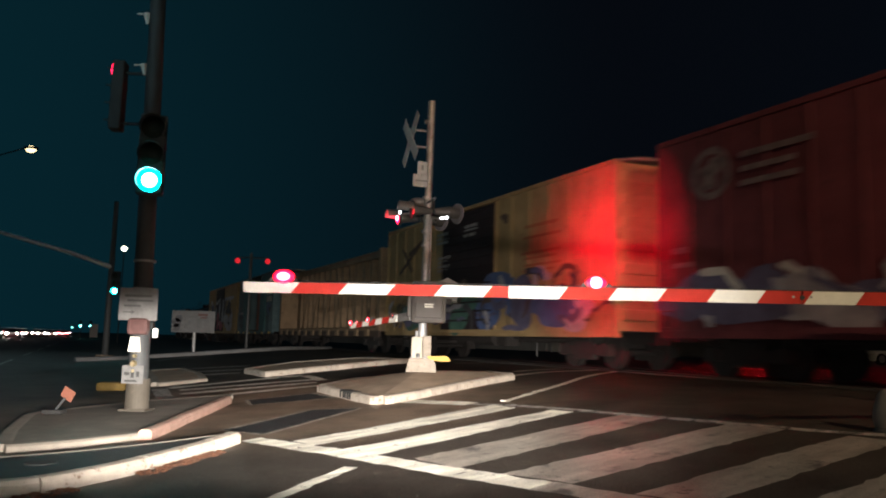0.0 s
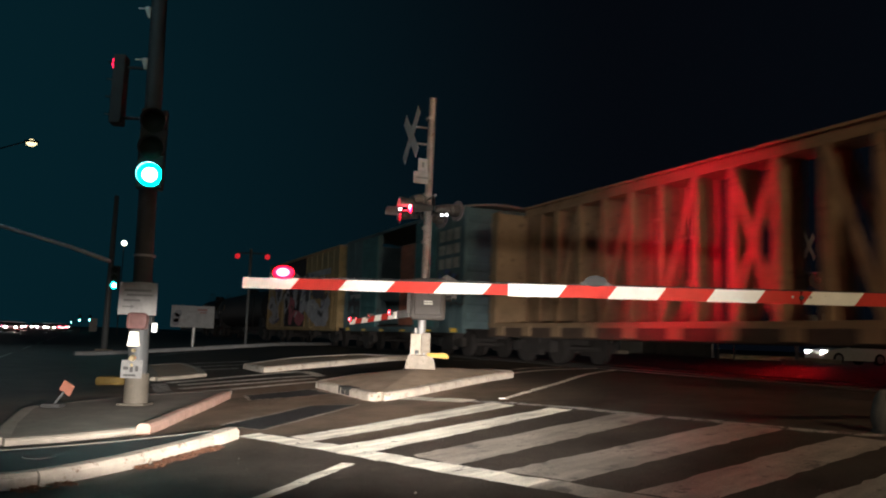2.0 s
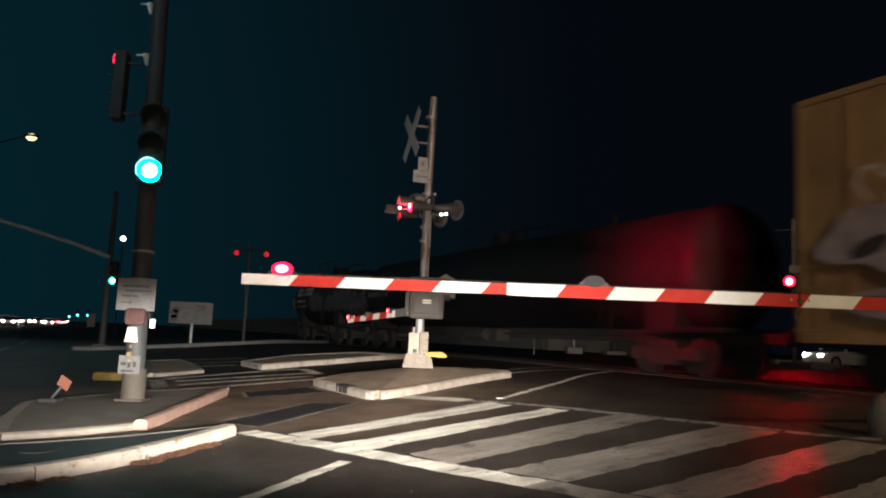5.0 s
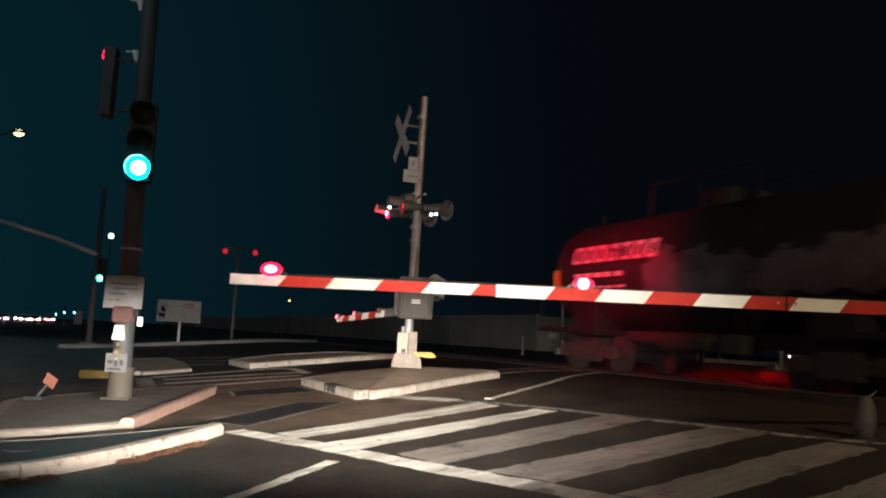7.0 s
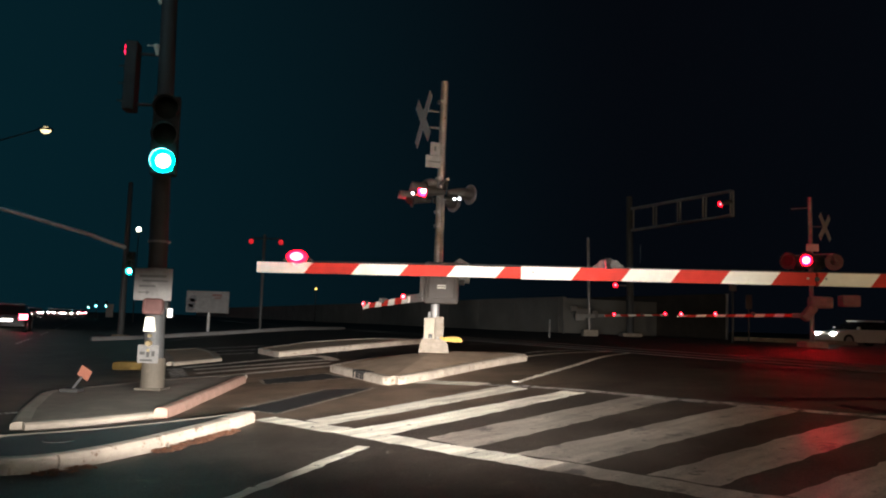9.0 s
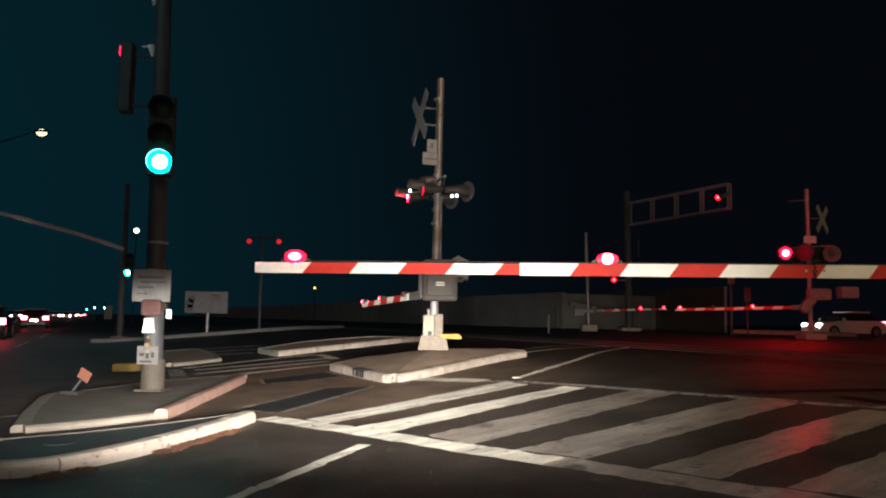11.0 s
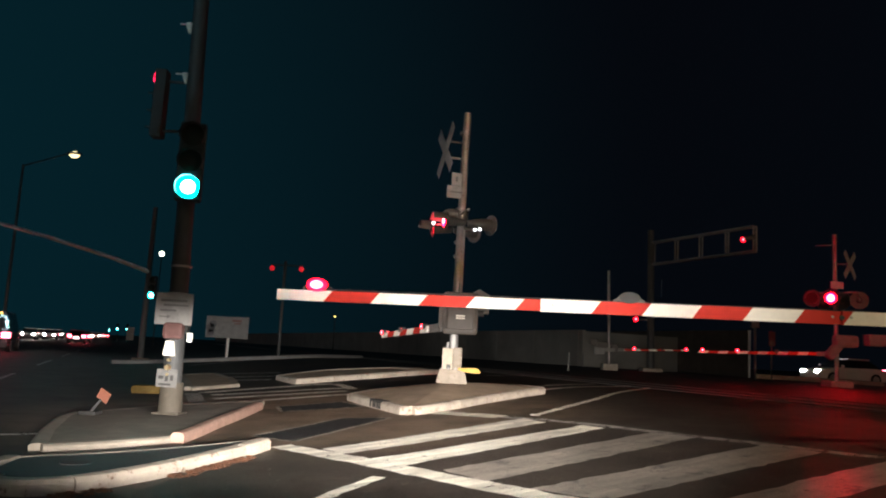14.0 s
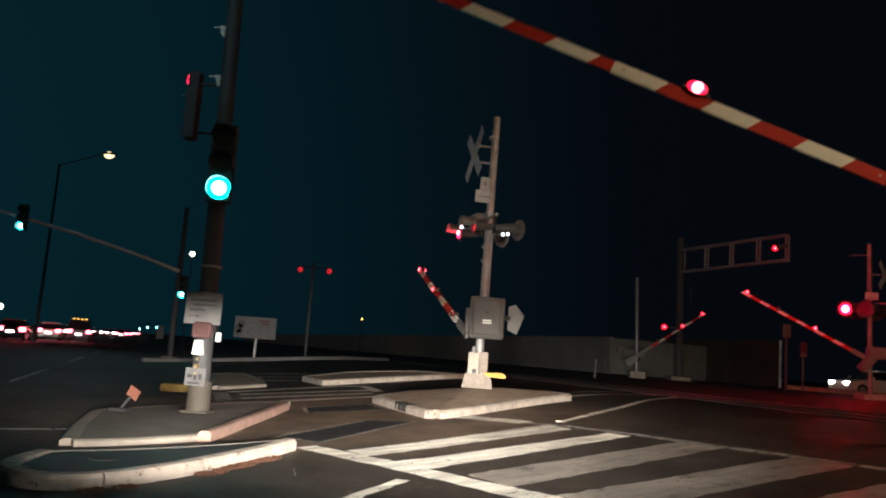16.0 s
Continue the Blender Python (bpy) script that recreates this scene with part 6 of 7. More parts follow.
def centrebeam(L):
    car = thing("centrebeam_flatcar", pose(0, 0, 0), "empty tan centrebeam lumber flatcar with bulkheads", "flatcar", "freight train cars")
    W, deck, top = 1.45, 1.1, 4.58
    part("deck", box(bmesh.new(), (-L / 2, -W, deck - 0.14), (L / 2, W, deck), 0.01), TAN, car)
    for side in (-1, 1):
        y = side * W
        sill = part("side_sill", box(bmesh.new(), (-L / 2, min(y, y - side * 0.1), deck - 0.42), (L / 2, max(y, y - side * 0.1), deck - 0.14), 0.015), SILL_BROWN, car, "grimy brown side sill")
        k = -L / 2 + 0.6
        while k < L / 2 - 0.4:
            piece("stake_pocket", "stake_pocket", lambda q: box(q, (-0.22, -0.03, -0.14), (0.22, 0.03, 0.14), 0.01), TAN, sill, (k + 0.2, y + side * 0.031, deck - 0.24))
            k += 1.55
    for w in (-1, 1):
        bm = bmesh.new()
        x = w * (L / 2 - 0.10)
        box(bm, (x - 0.10, -W, deck), (x + 0.10, W, top), 0.02)
        head = part("bulkhead", bm, TAN, car, "tan end bulkhead")
        for k in range(6):
            z = deck + 0.3 + 0.55 * k
            piece("bulkhead_rib", "bulkhead_rib", lambda q: box(q, (-0.025, -W, 0), (0.025, W, 0.12), 0.01), TAN, head, (x + w * 0.125, 0, z))
        for y in (-W + 0.06, W - 0.06):
            piece("bulkhead_brace", "bulkhead_brace", lambda q: box(q, (-0.09, -0.06, deck), (0.09, 0.06, top), 0.01), TAN, head, (x - w * 0.19, y, 0))
    # top chord: a wide box beam with a lip above and below
    chord = part("top_chord", box(bmesh.new(), (-L / 2 + 0.2, -0.34, top - 0.02), (L / 2 - 0.2, 0.34, top + 0.18), 0.01), TAN, car)
    part("upper_lip", box(bmesh.new(), (-L / 2 + 0.2, -0.42, top + 0.18), (L / 2 - 0.2, 0.42, top + 0.25), 0.01), TAN, chord)
    part("lower_lip", box(bmesh.new(), (-L / 2 + 0.2, -0.39, top - 0.08), (L / 2 - 0.2, 0.39, top - 0.02), 0.01), TAN, chord)
    n = 15
    span = (L - 1.8) / n
    for k in range(n + 1):
        x = -L / 2 + 0.9 + span * k
        bm = bmesh.new()
        wid = 0.22 if k not in (0, n) else 0.78
        for y in (-0.33, 0.33):
            box(bm, (x - wid / 2, y - 0.05, deck), (x + wid / 2, y + 0.05, top), 0.01)
        box(bm, (x - 0.03, -0.3, deck), (x + 0.03, 0.3, top))
        part("post", bm, TAN, car)
        for up in ((False,) if k in (1, 3, 5) else (True,) if k in (9, 11, 13) else (False, True) if k == 7 else ()):
            bm = bmesh.new()
            a = Vector((x, 0, top - 0.1)) if up else Vector((x, 0, deck + 0.1))
            b = Vector((x + span, 0, deck + 0.1)) if up else Vector((x + span, 0, top - 0.1))
            way = (b - a).normalized()
            nrm = Vector((-way.z, 0, way.x)) * 0.09
            out = 0.355 if up else 0.34
            for y in (-out, out):
                vs = [bm.verts.new(p + Vector((0, y + dy, 0))) for dy in (-0.035, 0.035) for p in (a + nrm, b + nrm, b - nrm, a - nrm)]
                for f in ((0, 1, 2, 3), (7, 6, 5, 4), (0, 4, 5, 1), (1, 5, 6, 2), (2, 6, 7, 3), (3, 7, 4, 0)):
                    bm.faces.new([vs[i] for i in f])
            part("brace", bm, TAN, car)
    under_gear(car, L, 1.0, False)
    return car


def tank_car(label, L, R=1.42, centre=2.42):
    car = thing("tank_car", pose(0, 0, 0), label, "tank car", "freight train cars")
    bm = bmesh.new()
    seg, prof = 40, []
    for i in range(7):
        a = math.pi / 2 * i / 6
        prof.append((-L / 2 + 0.5 + 0.55 - 0.55 * math.sin(a), R * math.cos(a)))
    prof = prof[::-1] + [(-L / 2 + 1.06, R), (0, R + 0.02), (L / 2 - 1.06, R)] + [(-x, r) for x, r in prof]
    rings = []
    for x, r in prof:
        r = max(r, 0.02)
        rings.append([bm.verts.new((x, r * math.cos(2 * math.pi * k / seg), centre + r * math.sin(2 * math.pi * k / seg))) for k in range(seg)])
    for a, b in zip(rings, rings[1:]):
        for k in range(seg):
            f = bm.faces.new((a[k], a[(k + 1) % seg], b[(k + 1) % seg], b[k]))
            f.smooth = True
    bm.faces.new(rings[0])
    bm.faces.new(rings[-1][::-1])
    part("tank", bm, TANK_BLACK, car, "black cylindrical tank shell")
    bm = bmesh.new()
    rod(bm, (0, 0, centre + R - 0.05), (0, 0, centre + R + 0.35), 0.45, 0.42, 20)
    rod(bm, (0.9, 0, centre + R - 0.05), (0.9, 0, centre + R + 0.15), 0.25, None, 16)
    part("dome", bm, TANK_BLACK, car)
    bm = bmesh.new()
    for y in (-0.8, 0.8):
        rod(bm, (-1.6, y, centre + R + 0.6), (1.6, y, centre + R + 0.6), 0.02, None, 6)
        for x in (-1.6, 0, 1.6):
            rod(bm, (x, y, centre + R * 0.78), (x, y, centre + R + 0.6), 0.02, None, 6)
    part("railing", bm, TANK_BLACK, car)
    for x in (-L / 2 + 2.0, L / 2 - 2.0):
        part("saddle", box(bmesh.new(), (x - 0.5, -1.2, 0.85), (x + 0.5, 1.2, centre - R * 0.55), 0.05), TANK_BLACK, car)
        ladder(car, x + (1.6 if x < 0 else -1.6), -R - 0.06, 0.9, centre + R * 0.6, TANK_BLACK)
    for w in (-1, 1):
        bm = bmesh.new()
        x = w * L / 2
        box(bm, (min(x, x - w * 1.9), -1.3, 0.92), (max(x, x - w * 1.9), 1.3, 1.04), 0.02)
        for y in (-1.25, 1.25):
            rod(bm, (x - w * 0.1, y, 1.0), (x - w * 0.1, y, 2.0), 0.022, None, 6)
        rod(bm, (x - w * 0.1, -1.25, 2.0), (x - w * 0.1, 1.25, 2.0), 0.022, None, 6)
        part("end_platform", bm, TANK_BLACK, car)
    under_gear(car, L, 1.0)
    return car


def on_tank(car, x0, x1, z0, z1, mat, R=1.42, centre=2.42, name="lettering"):
    """A painted mark that follows the round of the tank."""
    bm = bmesh.new()
    rows = []
    for i in range(5):
        z = z0 + (z1 - z0) * i / 4
        y = -math.sqrt(max(0.01, (R + 0.03) ** 2 - (z - centre) ** 2))
        rows.append((bm.verts.new((x0, y, z)), bm.verts.new((x1, y, z))))
    for a, b in zip(rows, rows[1:]):
        bm.faces.new((a[0], a[1], b[1], b[0]))
    part(name, bm, mat, car)


def train_rows(u_mid):
    times = [0, 1 / 30, 2 / 30, 0.2] + [0.5 * k for k in range(1, 32)] + [15.8, 16 - 2 / 30, 16 - 1 / 30, 16]
    return [(t, Matrix.Translation(su(TRACK, u_mid + SPEED * t, RAIL_Z)) @ Matrix.Rotation(radians(RAIL_TURN), 4, "Z")) for t in times]


def build_train():
    # oxide red boxcar with round emblem
    L = 15.3
    c = boxcar("oxide red boxcar with pale round emblem and graffiti", L, BOX_RED, BOX_RED, (-1.6, 1.6))
    ring(c, -6.0, 4.12, 0.55, 0.15, LETTER_FAINT)
    blob(c, -6.0, 4.12, 0.30, 0.30, LETTER_FAINT, 2)
    side_bars(c, [(-5.2, -3.5, 4.28, 4.40), (-5.2, -3.9, 4.00, 4.11), (-5.2, -3.8, 3.72, 3.83), (-7.2, -6.7, 2.55, 2.68), (-7.2, -6.5, 2.25, 2.35)], LETTER_FAINT)
    for k, (x, z, rx, rz, m) in enumerate(((-5.6, 1.5, 1.3, 0.45, G_PURPLE), (-3.6, 1.45, 1.1, 0.5, G_GREY), (-4.6, 1.7, 0.6, 0.4, G_PURPLE), (-2.4, 1.4, 0.8, 0.42, G_PURPLE), (-6.6, 1.6, 0.8, 0.55, G_PURPLE), (-1.0, 1.55, 1.1, 0.5, G_PURPLE), (0.9, 1.5, 1.2, 0.55, G_PURPLE), (2.8, 1.5, 1.4, 0.5, G_PURPLE), (4.9, 1.5, 1.3, 0.5, G_PURPLE))):
        blob(c, x, z, rx, rz, m, 10 + k, -1.587 + 0.001 * k)
    tags(c, -6.8, 3.5, 1.2, 2.0, 18, (G_GREY, G_PURPLE, LETTER), 15, -1.60)
    MOVES.append((c, train_rows(-13.7 + L / 2)))
    # yellow boxcar with black door
    L = 15.7
    c = boxcar("faded yellow boxcar with black door and graffiti", L, BOX_YELLOW, DOOR_BLACK, (-2.1, 1.7))
    side_bars(c, [(3.6, 5.4, 3.86, 3.96), (3.5, 5.5, 3.55, 3.63), (3.4, 5.5, 3.10, 3.18), (3.6, 5.3, 2.95, 3.02), (3.6, 5.5, 2.75, 2.82), (3.5, 5.2, 2.6, 2.66)], LETTER_BROWN)
    blob(c, 2.4, 4.35, 0.22, 0.16, LETTER_DARK, 40)
    rng = random.Random(31)
    for x0, z0, rows_n in ((-2.6, 4.0, 3), (-0.4, 4.05, 3), (-2.5, 3.0, 4), (-2.4, 2.5, 2)):
        for k in range(rows_n):
            x = x0 + rng.uniform(0, 0.1)
            while x < x0 + 0.9:
                w = rng.uniform(0.08, 0.2)
                side_bars(c, [(x, x + w, z0 + 0.15 * k, z0 + 0.15 * k + 0.10)], LETTER_DIM, -1.615)
                x += w + rng.uniform(0.04, 0.1)
    for a, b in (((-6.3, 3.2), (-4.1, 4.3)), ((-6.0, 4.2), (-5.0, 3.2)), ((-5.4, 3.9), (-3.8, 4.35))):
        bm = bmesh.new()
        va, vb = Vector((a[0], -1.588, a[1])), Vector((b[0], -1.588, b[1]))
        n = Vector((-(vb - va).z, 0, (vb - va).x)).normalized() * 0.09
        bm.faces.new([bm.verts.new(p) for p in (va + n, vb + n, vb - n, va - n)])
        part("graffiti", bm, LETTER_DARK, c)
    for k, (x, z, rx, rz, m) in enumerate(((-4.6, 1.7, 1.2, 0.7, G_GREEN), (-2.4, 1.8, 1.1, 0.8, G_PURPLE), (-0.4, 1.7, 1.0, 0.75, G_GREEN), (1.6, 1.9, 1.2, 0.8, G_BLUE), (3.4, 1.8, 1.0, 0.6, G_PURPLE), (5.0, 1.6, 1.1, 0.6, G_BLUE), (6.3, 1.5, 0.8, 0.5, G_GREY))):
        blob(c, x, z, rx, rz, m, 20 + k, -1.64 + 0.002 * k)
    tags(c, -6.9, 7.0, 1.1, 2.5, 44, (G_GREY, G_DARK, G_BLUE, LETTER_DARK, G_PURPLE), 5, -1.66)
    MOVES.append((c, train_rows(-15.25 - L / 2)))
    # tan centrebeam
    L = 19.35
    c = centrebeam(L)
    MOVES.append((c, train_rows(-32.05 - L / 2)))
    # blue-grey boxcar with its door open
    L = 13.1
    c = boxcar("weathered blue-grey boxcar with open sliding doors", L, BOX_BLUE, DOOR_TURQUOISE, (-2.0, 2.4), leaves=((-4.0, -1.96), (2.36, 4.25)))
    side_bars(c, [(x, x + 0.46, z, z + h) for x in (4.58, 5.18, 5.78) for z, h in ((3.98, 0.40), (3.50, 0.34), (3.0, 0.36))], LETTER_PALE)
    side_bars(c, [(-5.9, -5.2, 2.5, 2.9), (-5.9, -4.3, 1.95, 2.10)], G_DARK)
    side_bars(c, [(-5.6, -4.1, 2.28, 2.46), (-5.7, -5.2, 2.62, 2.78)], LETTER_DIM)
    for x in (-5.6, -3.3, -1.0, 1.4, 3.9, 6.1):
        part("reflector", box(bmesh.new(), (x - 0.24, -1.66, 0.79), (x + 0.24, -1.645, 0.93)), REFLECT_YELLOW, c, "yellow reflector strip")
    tags(c, -6.2, -4.0, 1.4, 2.2, 6, (G_DARK,), 25, -1.60)
    tags(c, 4.5, 6.4, 1.4, 2.8, 7, (G_DARK, G_BLUE), 26, -1.60)
    MOVES.append((c, train_rows(-53.15 - L / 2)))
    # yellow boxcar covered in graffiti
    L = 16.4
    c = boxcar("yellow boxcar with dark door covered in silver graffiti", L, BOX_YELLOW, DOOR_BLACK, (-2.9, 1.7))
    side_bars(c, [(2.0, 6.9, 3.72, 4.02)], G_GREY)
    for k, (x, z, rx, rz, m) in enumerate(((5.0, 3.0, 0.9, 0.75, G_DARK), (2.6, 2.9, 0.6, 0.9, G_DARK), (1.6, 2.6, 0.5, 1.2, G_GREY), (3.7, 1.9, 1.6, 0.6, G_GREY), (6.4, 2.0, 0.9, 0.6, G_GREY), (-0.2, 3.0, 0.45, 1.1, G_GREY), (-1.1, 2.0, 0.8, 0.7, G_RED), (-2.4, 2.4, 0.6, 0.6, G_GREY), (-2.4, 2.4, 0.35, 0.35, DOOR_BLACK), (-2.3, 3.6, 0.4, 0.25, G_GREY), (-4.6, 3.0, 0.8, 0.8, G_GREY), (-4.6, 3.1, 0.45, 0.45, G_DARK), (-6.4, 2.4, 1.1, 0.6, G_GREY), (-5.6, 1.6, 1.4, 0.45, G_GREY), (0.8, 1.5, 1.3, 0.4, G_RED), (5.6, 1.4, 1.4, 0.4, G_GREY))):
        blob(c, x, z, rx, rz, m, 80 + k, -1.645 - 0.0008 * k)
    tags(c, -7.2, 7.2, 1.3, 3.7, 44, (G_DARK, LETTER, G_GREY, LETTER_DARK, G_PURPLE), 9, -1.66)
    MOVES.append((c, train_rows(-67.55 - L / 2)))
    # tank cars
    L = 23.0
    c = tank_car("long black tank car with pale lettering", L)
    side = -L / 2
    for k in range(7):
        on_tank(c, side + 1.7 + k * 0.36, side + 1.95 + k * 0.36, 2.2, 2.42, TANK_LETTER)
    on_tank(c, side + 4.9, side + 5.3, 2.45, 2.95, TANK_PLACARD, name="placard")
    on_tank(c, side + 0.98, side + 1.15, 2.0, 2.9, TANK_PLACARD, name="placard")
    MOVES.append((c, train_rows(-109.04 + L / 2)))
    L = 11.2
    c = tank_car("short black tank car with bold white lettering", L)
    side = -L / 2
    for k in range(7):
        x = side + 1.75 + k * 0.47
        on_tank(c, x, x + 0.35, 2.95, 3.05, LETTER)
        on_tank(c, x, x + 0.35, 2.62, 2.70, LETTER)
        on_tank(c, x, x + 0.10, 2.70, 2.95, LETTER)
        on_tank(c, x + 0.26, x + 0.35, 2.70, 2.95, LETTER)
    for k in range(5):
        on_tank(c, side + 1.9 + k * 0.4, side + 2.2 + k * 0.4, 2.25, 2.36, LETTER)
        on_tank(c, side + 1.9 + k * 0.4, side + 2.2 + k * 0.4, 1.98, 2.04, LETTER)
    on_tank(c, side + 0.95, side + 1.2, 1.9, 2.5, YELLOW, name="placard")
    for k in range(52):
        x = side + 4.5 + k * 0.19
        puff = abs(math.sin(k * 0.55)) ** 0.5 * 0.34 + 0.16 * math.sin(k * 0.21 + 1.0) + 0.07 * math.sin(k * 2.3)
        on_tank(c, x, x + 0.19, 1.72 + 0.06 * math.sin(k * 1.3), 2.34 + puff, G_GREY_DIM, name="graffiti")
    MOVES.append((c, train_rows(-122.04 + L / 2)))


TANK_LETTER = material("grimy_tank_lettering", (0.17, 0.155, 0.15), 0.7, spread=0.3, scale=5)
TANK_PLACARD = material("grimy_yellow_placard", (0.36, 0.22, 0.05), 0.7, spread=0.4, scale=6)
G_GREY_DIM = material("dull_grey_spray", (0.085, 0.075, 0.09), 0.7, spread=0.4, scale=2)
REFLECT_YELLOW = material("yellow_reflector", (1.0, 0.62, 0.07), 0.4, spread=0.1)

# ---------------- road vehicles ----------------
CAR_WHITE = material("white_car_paint", (0.78, 0.78, 0.76), 0.25, spread=0.04)
CAR_DARK = material("dark_car_paint", (0.03, 0.032, 0.035), 0.25, spread=0.1)
CAR_GREY = material("grey_car_paint", (0.20, 0.20, 0.21), 0.25, spread=0.1)
GLASS = material("car_glass", (0.015, 0.018, 0.02), 0.08, spread=0.1)
RIM = material("alloy_rim", (0.45, 0.45, 0.46), 0.35, metal=0.8, spread=0.1)


def car_body(kind, paint, label, category="car", group=""):
    """A car that points along its own +x, its wheels on z = 0."""
    c = thing({"car": "car", "van": "van"}[kind], pose(0, 0, 0), label, category, group)
    if kind == "car":
        low = [(-2.25, 0.55), (-2.2, 0.85), (-1.5, 0.95), (1.0, 0.93), (1.95, 0.78), (2.28, 0.62), (2.28, 0.32), (1.9, 0.22), (-1.9, 0.22), (-2.25, 0.32)]
        cabin = [(-1.85, 0.92), (-1.15, 1.36), (-0.3, 1.45), (0.35, 1.38), (1.15, 0.92)]
        width, wheel_x, tail, nose = 0.89, 1.38, -2.23, 2.26
    else:
        low = [(-2.5, 0.5), (-2.52, 1.0), (2.0, 1.0), (2.45, 0.85), (2.5, 0.45), (2.3, 0.25), (-2.4, 0.25)]
        cabin = [(-2.5, 1.0), (-2.42, 1.95), (1.0, 2.0), (1.45, 1.75), (2.0, 1.0)]
        width, wheel_x, tail, nose = 0.98, 1.6, -2.53, 2.49
    for prof, w0, w1, name, mat in ((low, width, width, "body", paint), (cabin, width * 0.93, width * 0.76, "cabin", GLASS)):
        bm = bmesh.new()
        zs = [z for _, z in prof]
        z0, z1 = min(zs), max(zs)
        sides = []
        for s in (-1, 1):
            ring_v = []
            for x, z in prof:
                f = (z - z0) / (z1 - z0)
                w = w0 + (w1 - w0) * f if name == "cabin" else w0 * (1 - 0.08 * (abs(x) / 2.3) ** 4)
                ring_v.append(bm.verts.new((x, s * w, z)))
            sides.append(ring_v)
            bm.faces.new(ring_v if s > 0 else ring_v[::-1])
        n = len(prof)
        for i in range(n):
            bm.faces.new((sides[0][i], sides[0][(i + 1) % n], sides[1][(i + 1) % n], sides[1][i]))
        bmesh.ops.bevel(bm, geom=list(bm.edges), offset=0.05, segments=2, affect="EDGES")
        part(name, bm, mat, c)
    top = cabin[1:-1]
    bm = bmesh.new()
    xs = [p[0] for p in top]
    zt = max(p[1] for p in cabin)
    box(bm, (min(xs) - 0.02, -width * 0.74, zt - 0.05), (max(xs) - 0.1, width * 0.74, zt + 0.02), 0.02)
    part("roof", bm, paint, c)
    for x in (-wheel_x, wheel_x):
        for s in (-1, 1):
            w = new("wheel")
            w.parent = c
            w.location = (x, s * (width - 0.1), 0.33)
            bm = bmesh.new()
            rod(bm, (0, -0.1, 0), (0, 0.1, 0), 0.33, None, 22)
            part("tyre", bm, RUBBER, w)
            bm = bmesh.new()
            rod(bm, (0, s * 0.09, 0), (0, s * 0.115, 0), 0.21, None, 16)
            part("rim", bm, RIM, w)
    zl = 0.68 if kind == "car" else 0.75
    for s in (-1, 1):
        part("headlight", box(bmesh.new(), (nose - 0.14, s * width * 0.72 - 0.12, zl - 0.06), (nose + 0.01, s * width * 0.72 + 0.12, zl + 0.06), 0.03), LAMP_WHITE, c, "lit white headlight")
        part("tail_light", box(bmesh.new(), (tail - 0.02, s * width * 0.78 - 0.24, zl - 0.02), (tail + 0.1, s * width * 0.78 + 0.14, zl + 0.24), 0.03), TAIL_RED, c, "lit red tail light")
        part("mirror", box(bmesh.new(), (0.75, s * (width + 0.08) - 0.08, 0.93), (0.88, s * (width + 0.08) + 0.08, 1.08), 0.03), paint, c)
    part("rear_plate", box(bmesh.new(), (tail - 0.03, -0.25, 0.55), (tail, 0.25, 0.68)), GLARE_PLATE, c, "pale rear plate glowing in place of glare")
    part("front_bumper", box(bmesh.new(), (nose - 0.1, -width * 0.9, 0.3), (nose + 0.04, width * 0.9, 0.5), 0.04), paint, c)
    if kind == "van":
        for y in (-0.5, -0.17, 0.17, 0.5):
            part("marker_lamp", box(bmesh.new(), (-2.47, y - 0.05, 1.93), (-2.40, y + 0.05, 1.99), 0.01), AMBER, c)
        part("rear_window", box(bmesh.new(), (-2.50, -0.7, 1.15), (-2.44, 0.7, 1.7), 0.03), GLASS, c)
    return c


# emissive plate imitates the white glare on the backs of the cars
GLARE_PLATE = glow("glare_rear_plate", (1.0, 0.85, 0.82), 8.0)


def drive(car, rows):
    MOVES.append((car, rows))


def on_side_road(s, rows, away=True):
    turn = RAIL_TURN + (180 if away else 0)
    return [(t, Matrix.Translation(su(s, u, ground_s(s))) @ Matrix.Rotation(radians(turn), 4, "Z")) for t, u in rows]


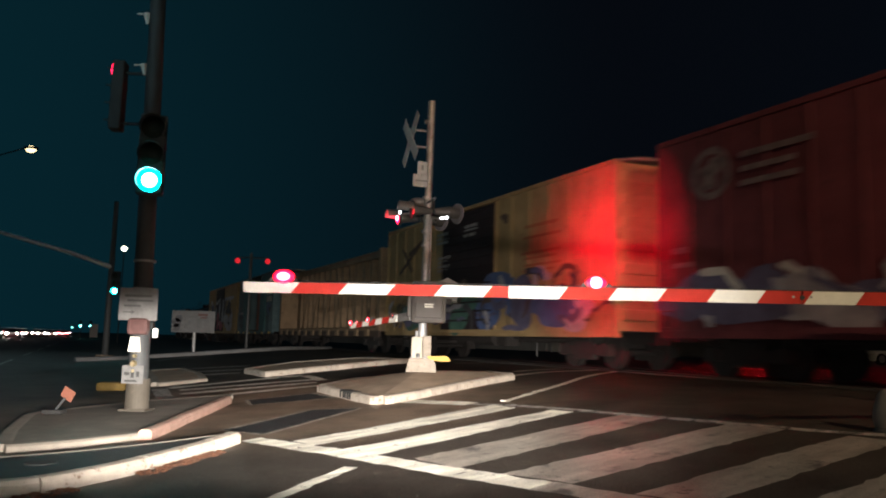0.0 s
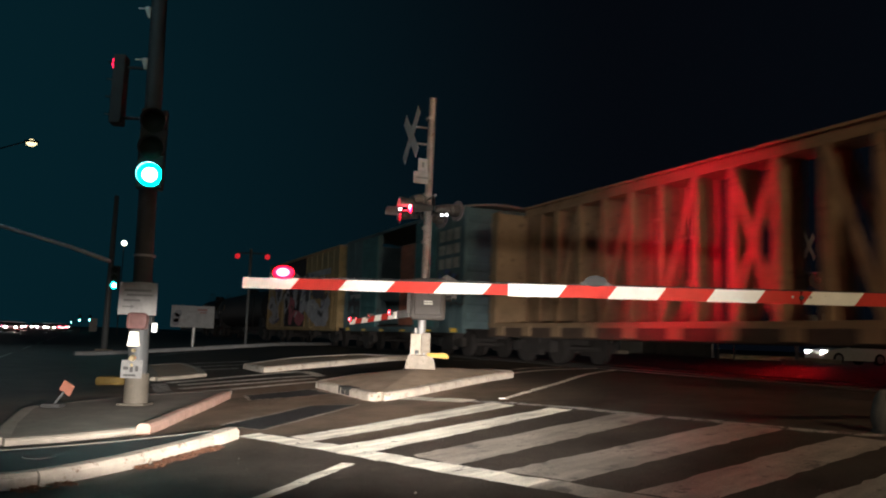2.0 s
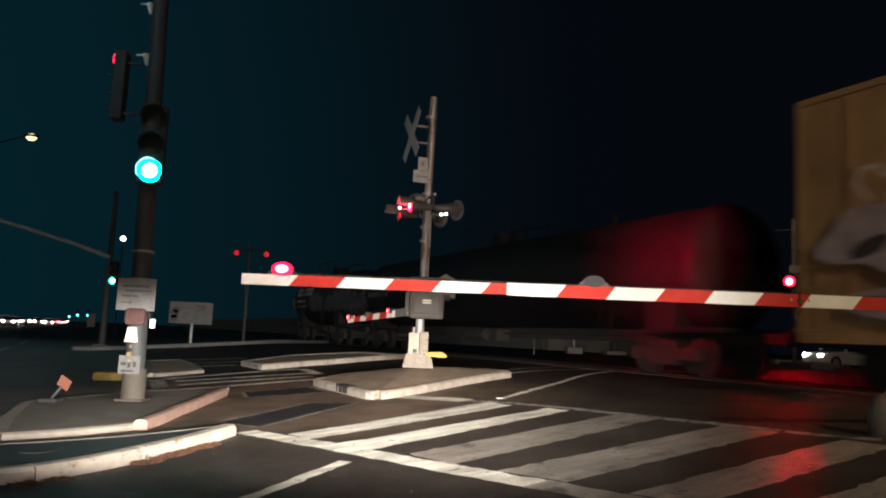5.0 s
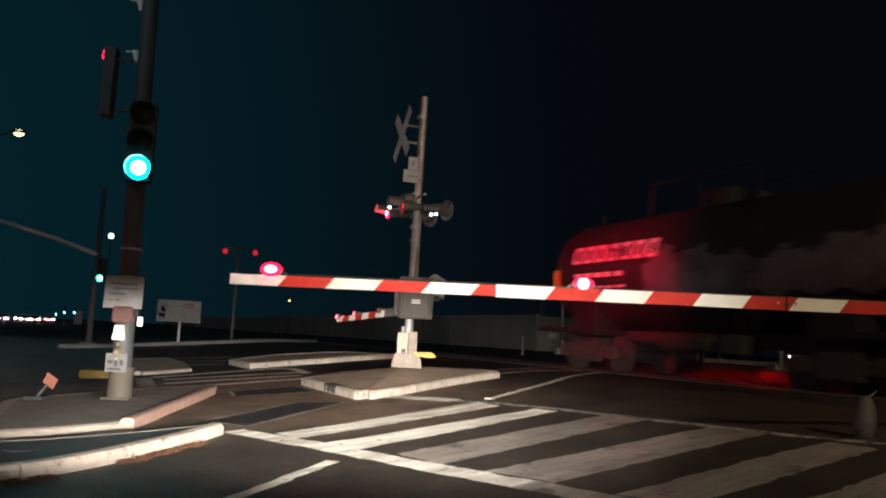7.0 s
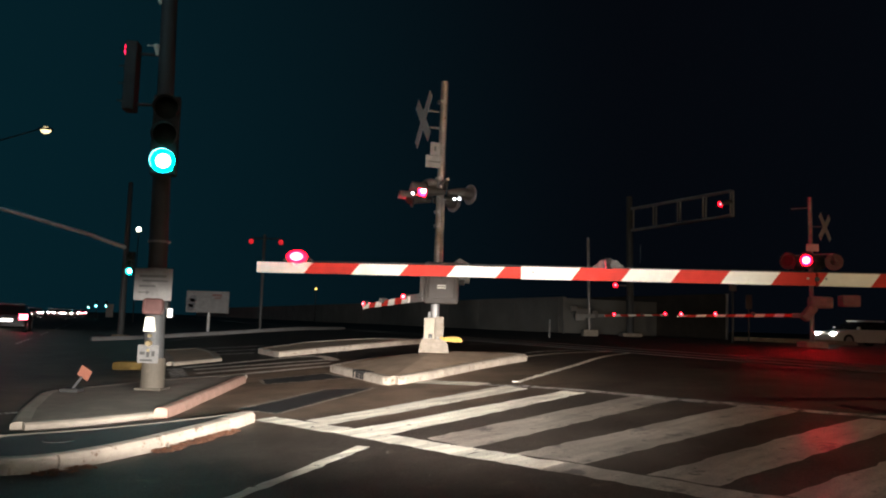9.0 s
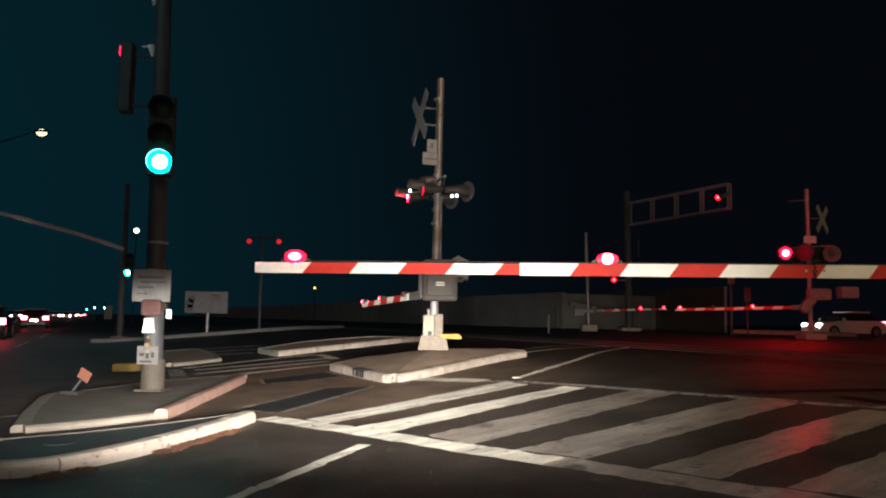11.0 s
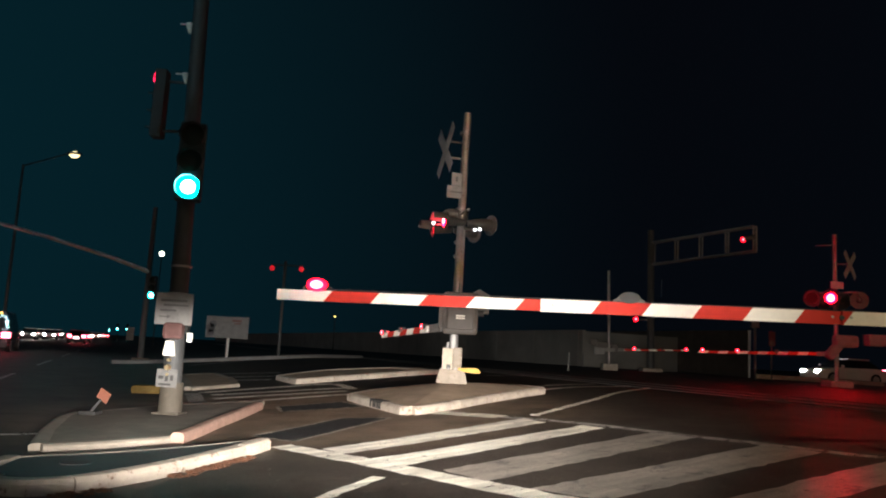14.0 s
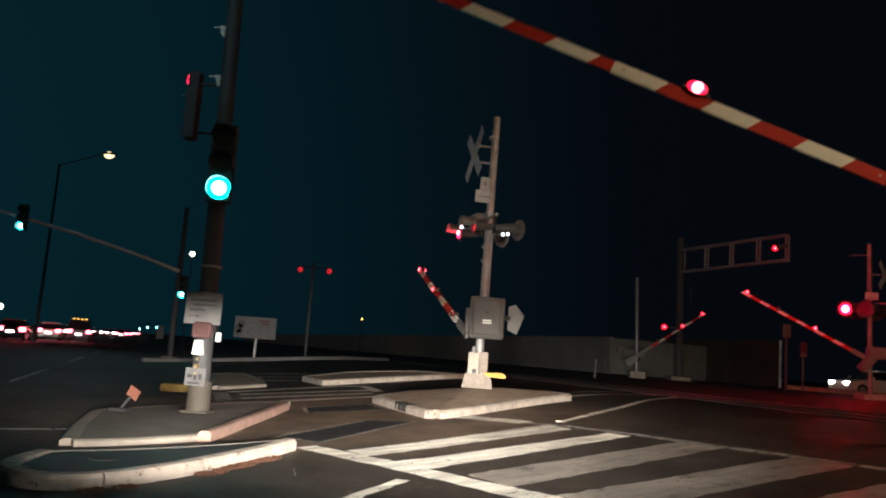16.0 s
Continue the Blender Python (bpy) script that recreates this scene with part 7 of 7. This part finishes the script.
def build_traffic():
    # white cars waiting beyond the railway
    heading = math.degrees(math.atan2(-0.22, -0.96))
    a = car_body("car", CAR_WHITE, "white sedan waiting beyond the railway with headlights on")

    def at(az, d, back=2.0):
        p = Vector((d * math.sin(radians(az)), d * math.cos(radians(az)), 0))
        p -= Vector((math.cos(radians(heading)), math.sin(radians(heading)), 0)) * back
        return Matrix.Translation((p.x, p.y, ground_z(p.x, p.y))) @ Matrix.Rotation(radians(heading), 4, "Z")
    drive(a, [(t, at(az, 50)) for t, az in ((0, 26.0), (4.2, 25.97), (7.6, 25.95), (8.4, 25.8), (11, 24.9), (12.5, 23.8), (14.0, 23.3), (16, 23.1))])
    b = car_body("car", CAR_WHITE, "pale sedan queueing behind the white sedan")
    drive(b, [(t, at(az, 52, 10.0)) for t, az in ((0, 26.0), (7.6, 25.9), (11, 25.2), (12.5, 24.6), (14.5, 24.0), (16, 23.8))])
    # traffic on the side road, driving away
    for kind, paint, s, rows, label in (
            ("car", CAR_DARK, -4.4, ((0, 70), (6, 0), (8, -32), (8.4, -38), (8.7, -43), (11, -66), (12.5, -80), (14, -105), (16, -150)), "dark car driving away with tail lights lit"),
            ("car", CAR_GREY, -4.6, ((0, -190), (8, -215), (11, -225), (12.5, -232), (16, -260)), "grey car driving away with tail lights lit"),
            ("van", CAR_GREY, -6.2, ((0, 200), (8, 80), (12.5, -22), (14, -47), (15, -62), (16, -79)), "boxy van driving away with roof lamps"),
            ("car", CAR_DARK, -9.2, ((0, 240), (8, 110), (14, -38), (15, -52), (16, -63)), "dark hatchback slowing with tail lights lit"),
            ("car", CAR_WHITE, -8.2, ((0, 230), (8, 95), (14, -44), (15, -60), (16, -75)), "pale car driving away with tail lights lit"),
            ("car", CAR_DARK, -4.6, ((0, 60), (8, -20), (11, -40), (12.5, -66), (14, -95), (16, -132)), "dark saloon driving away with tail lights lit")):
        c = car_body(kind, paint, label, group="side road traffic")
        drive(c, on_side_road(s, rows))
    # oncoming traffic far down the side road
    for k, (s, u0, u1) in enumerate(((-11, -118, -112), (-11, -170, -160), (-8.5, -210, -202), (-11, -265, -255), (-8.5, -300, -290), (-11, -350, -340), (-11, -92, -150), (-9.5, -128, -124), (-12, -142, -138), (-9.5, -186, -182), (-12, -232, -228), (-9.5, -250, -246), (-10.5, -155, -152), (-8.0, -176, -172), (-10.5, -205, -200), (-12, -285, -280), (-8.0, -330, -322), (-10.5, -380, -372), (-6.2, -176, -174), (-7.2, -196, -193), (-6.2, -222, -218), (-7.2, -262, -258), (-6.2, -310, -305), (-6.8, -370, -365))):
        c = car_body("car", CAR_GREY, "distant oncoming car with bright headlights", group="oncoming traffic")
        if k == 6:
            drive(c, on_side_road(s, ((0, -96), (1, -86), (2.2, -72), (4, -50), (8, 10), (16, 120)), False))
        else:
            drive(c, on_side_road(s, ((0, u0), (8, (u0 + u1) / 2), (16, u1)), False))


def motions():
    for ob, rows in MOVES:
        walk(ob, rows)


build_ground()
build_railway()
build_wall()
build_islands()
build_bollard()
build_markings()
build_signal_pole()
build_far_signals()
build_centre_mast()
build_main_gate()
build_far_gates()
build_train()
build_traffic()
build_billboard()
build_lamps()
build_fallen_marker()
motions()
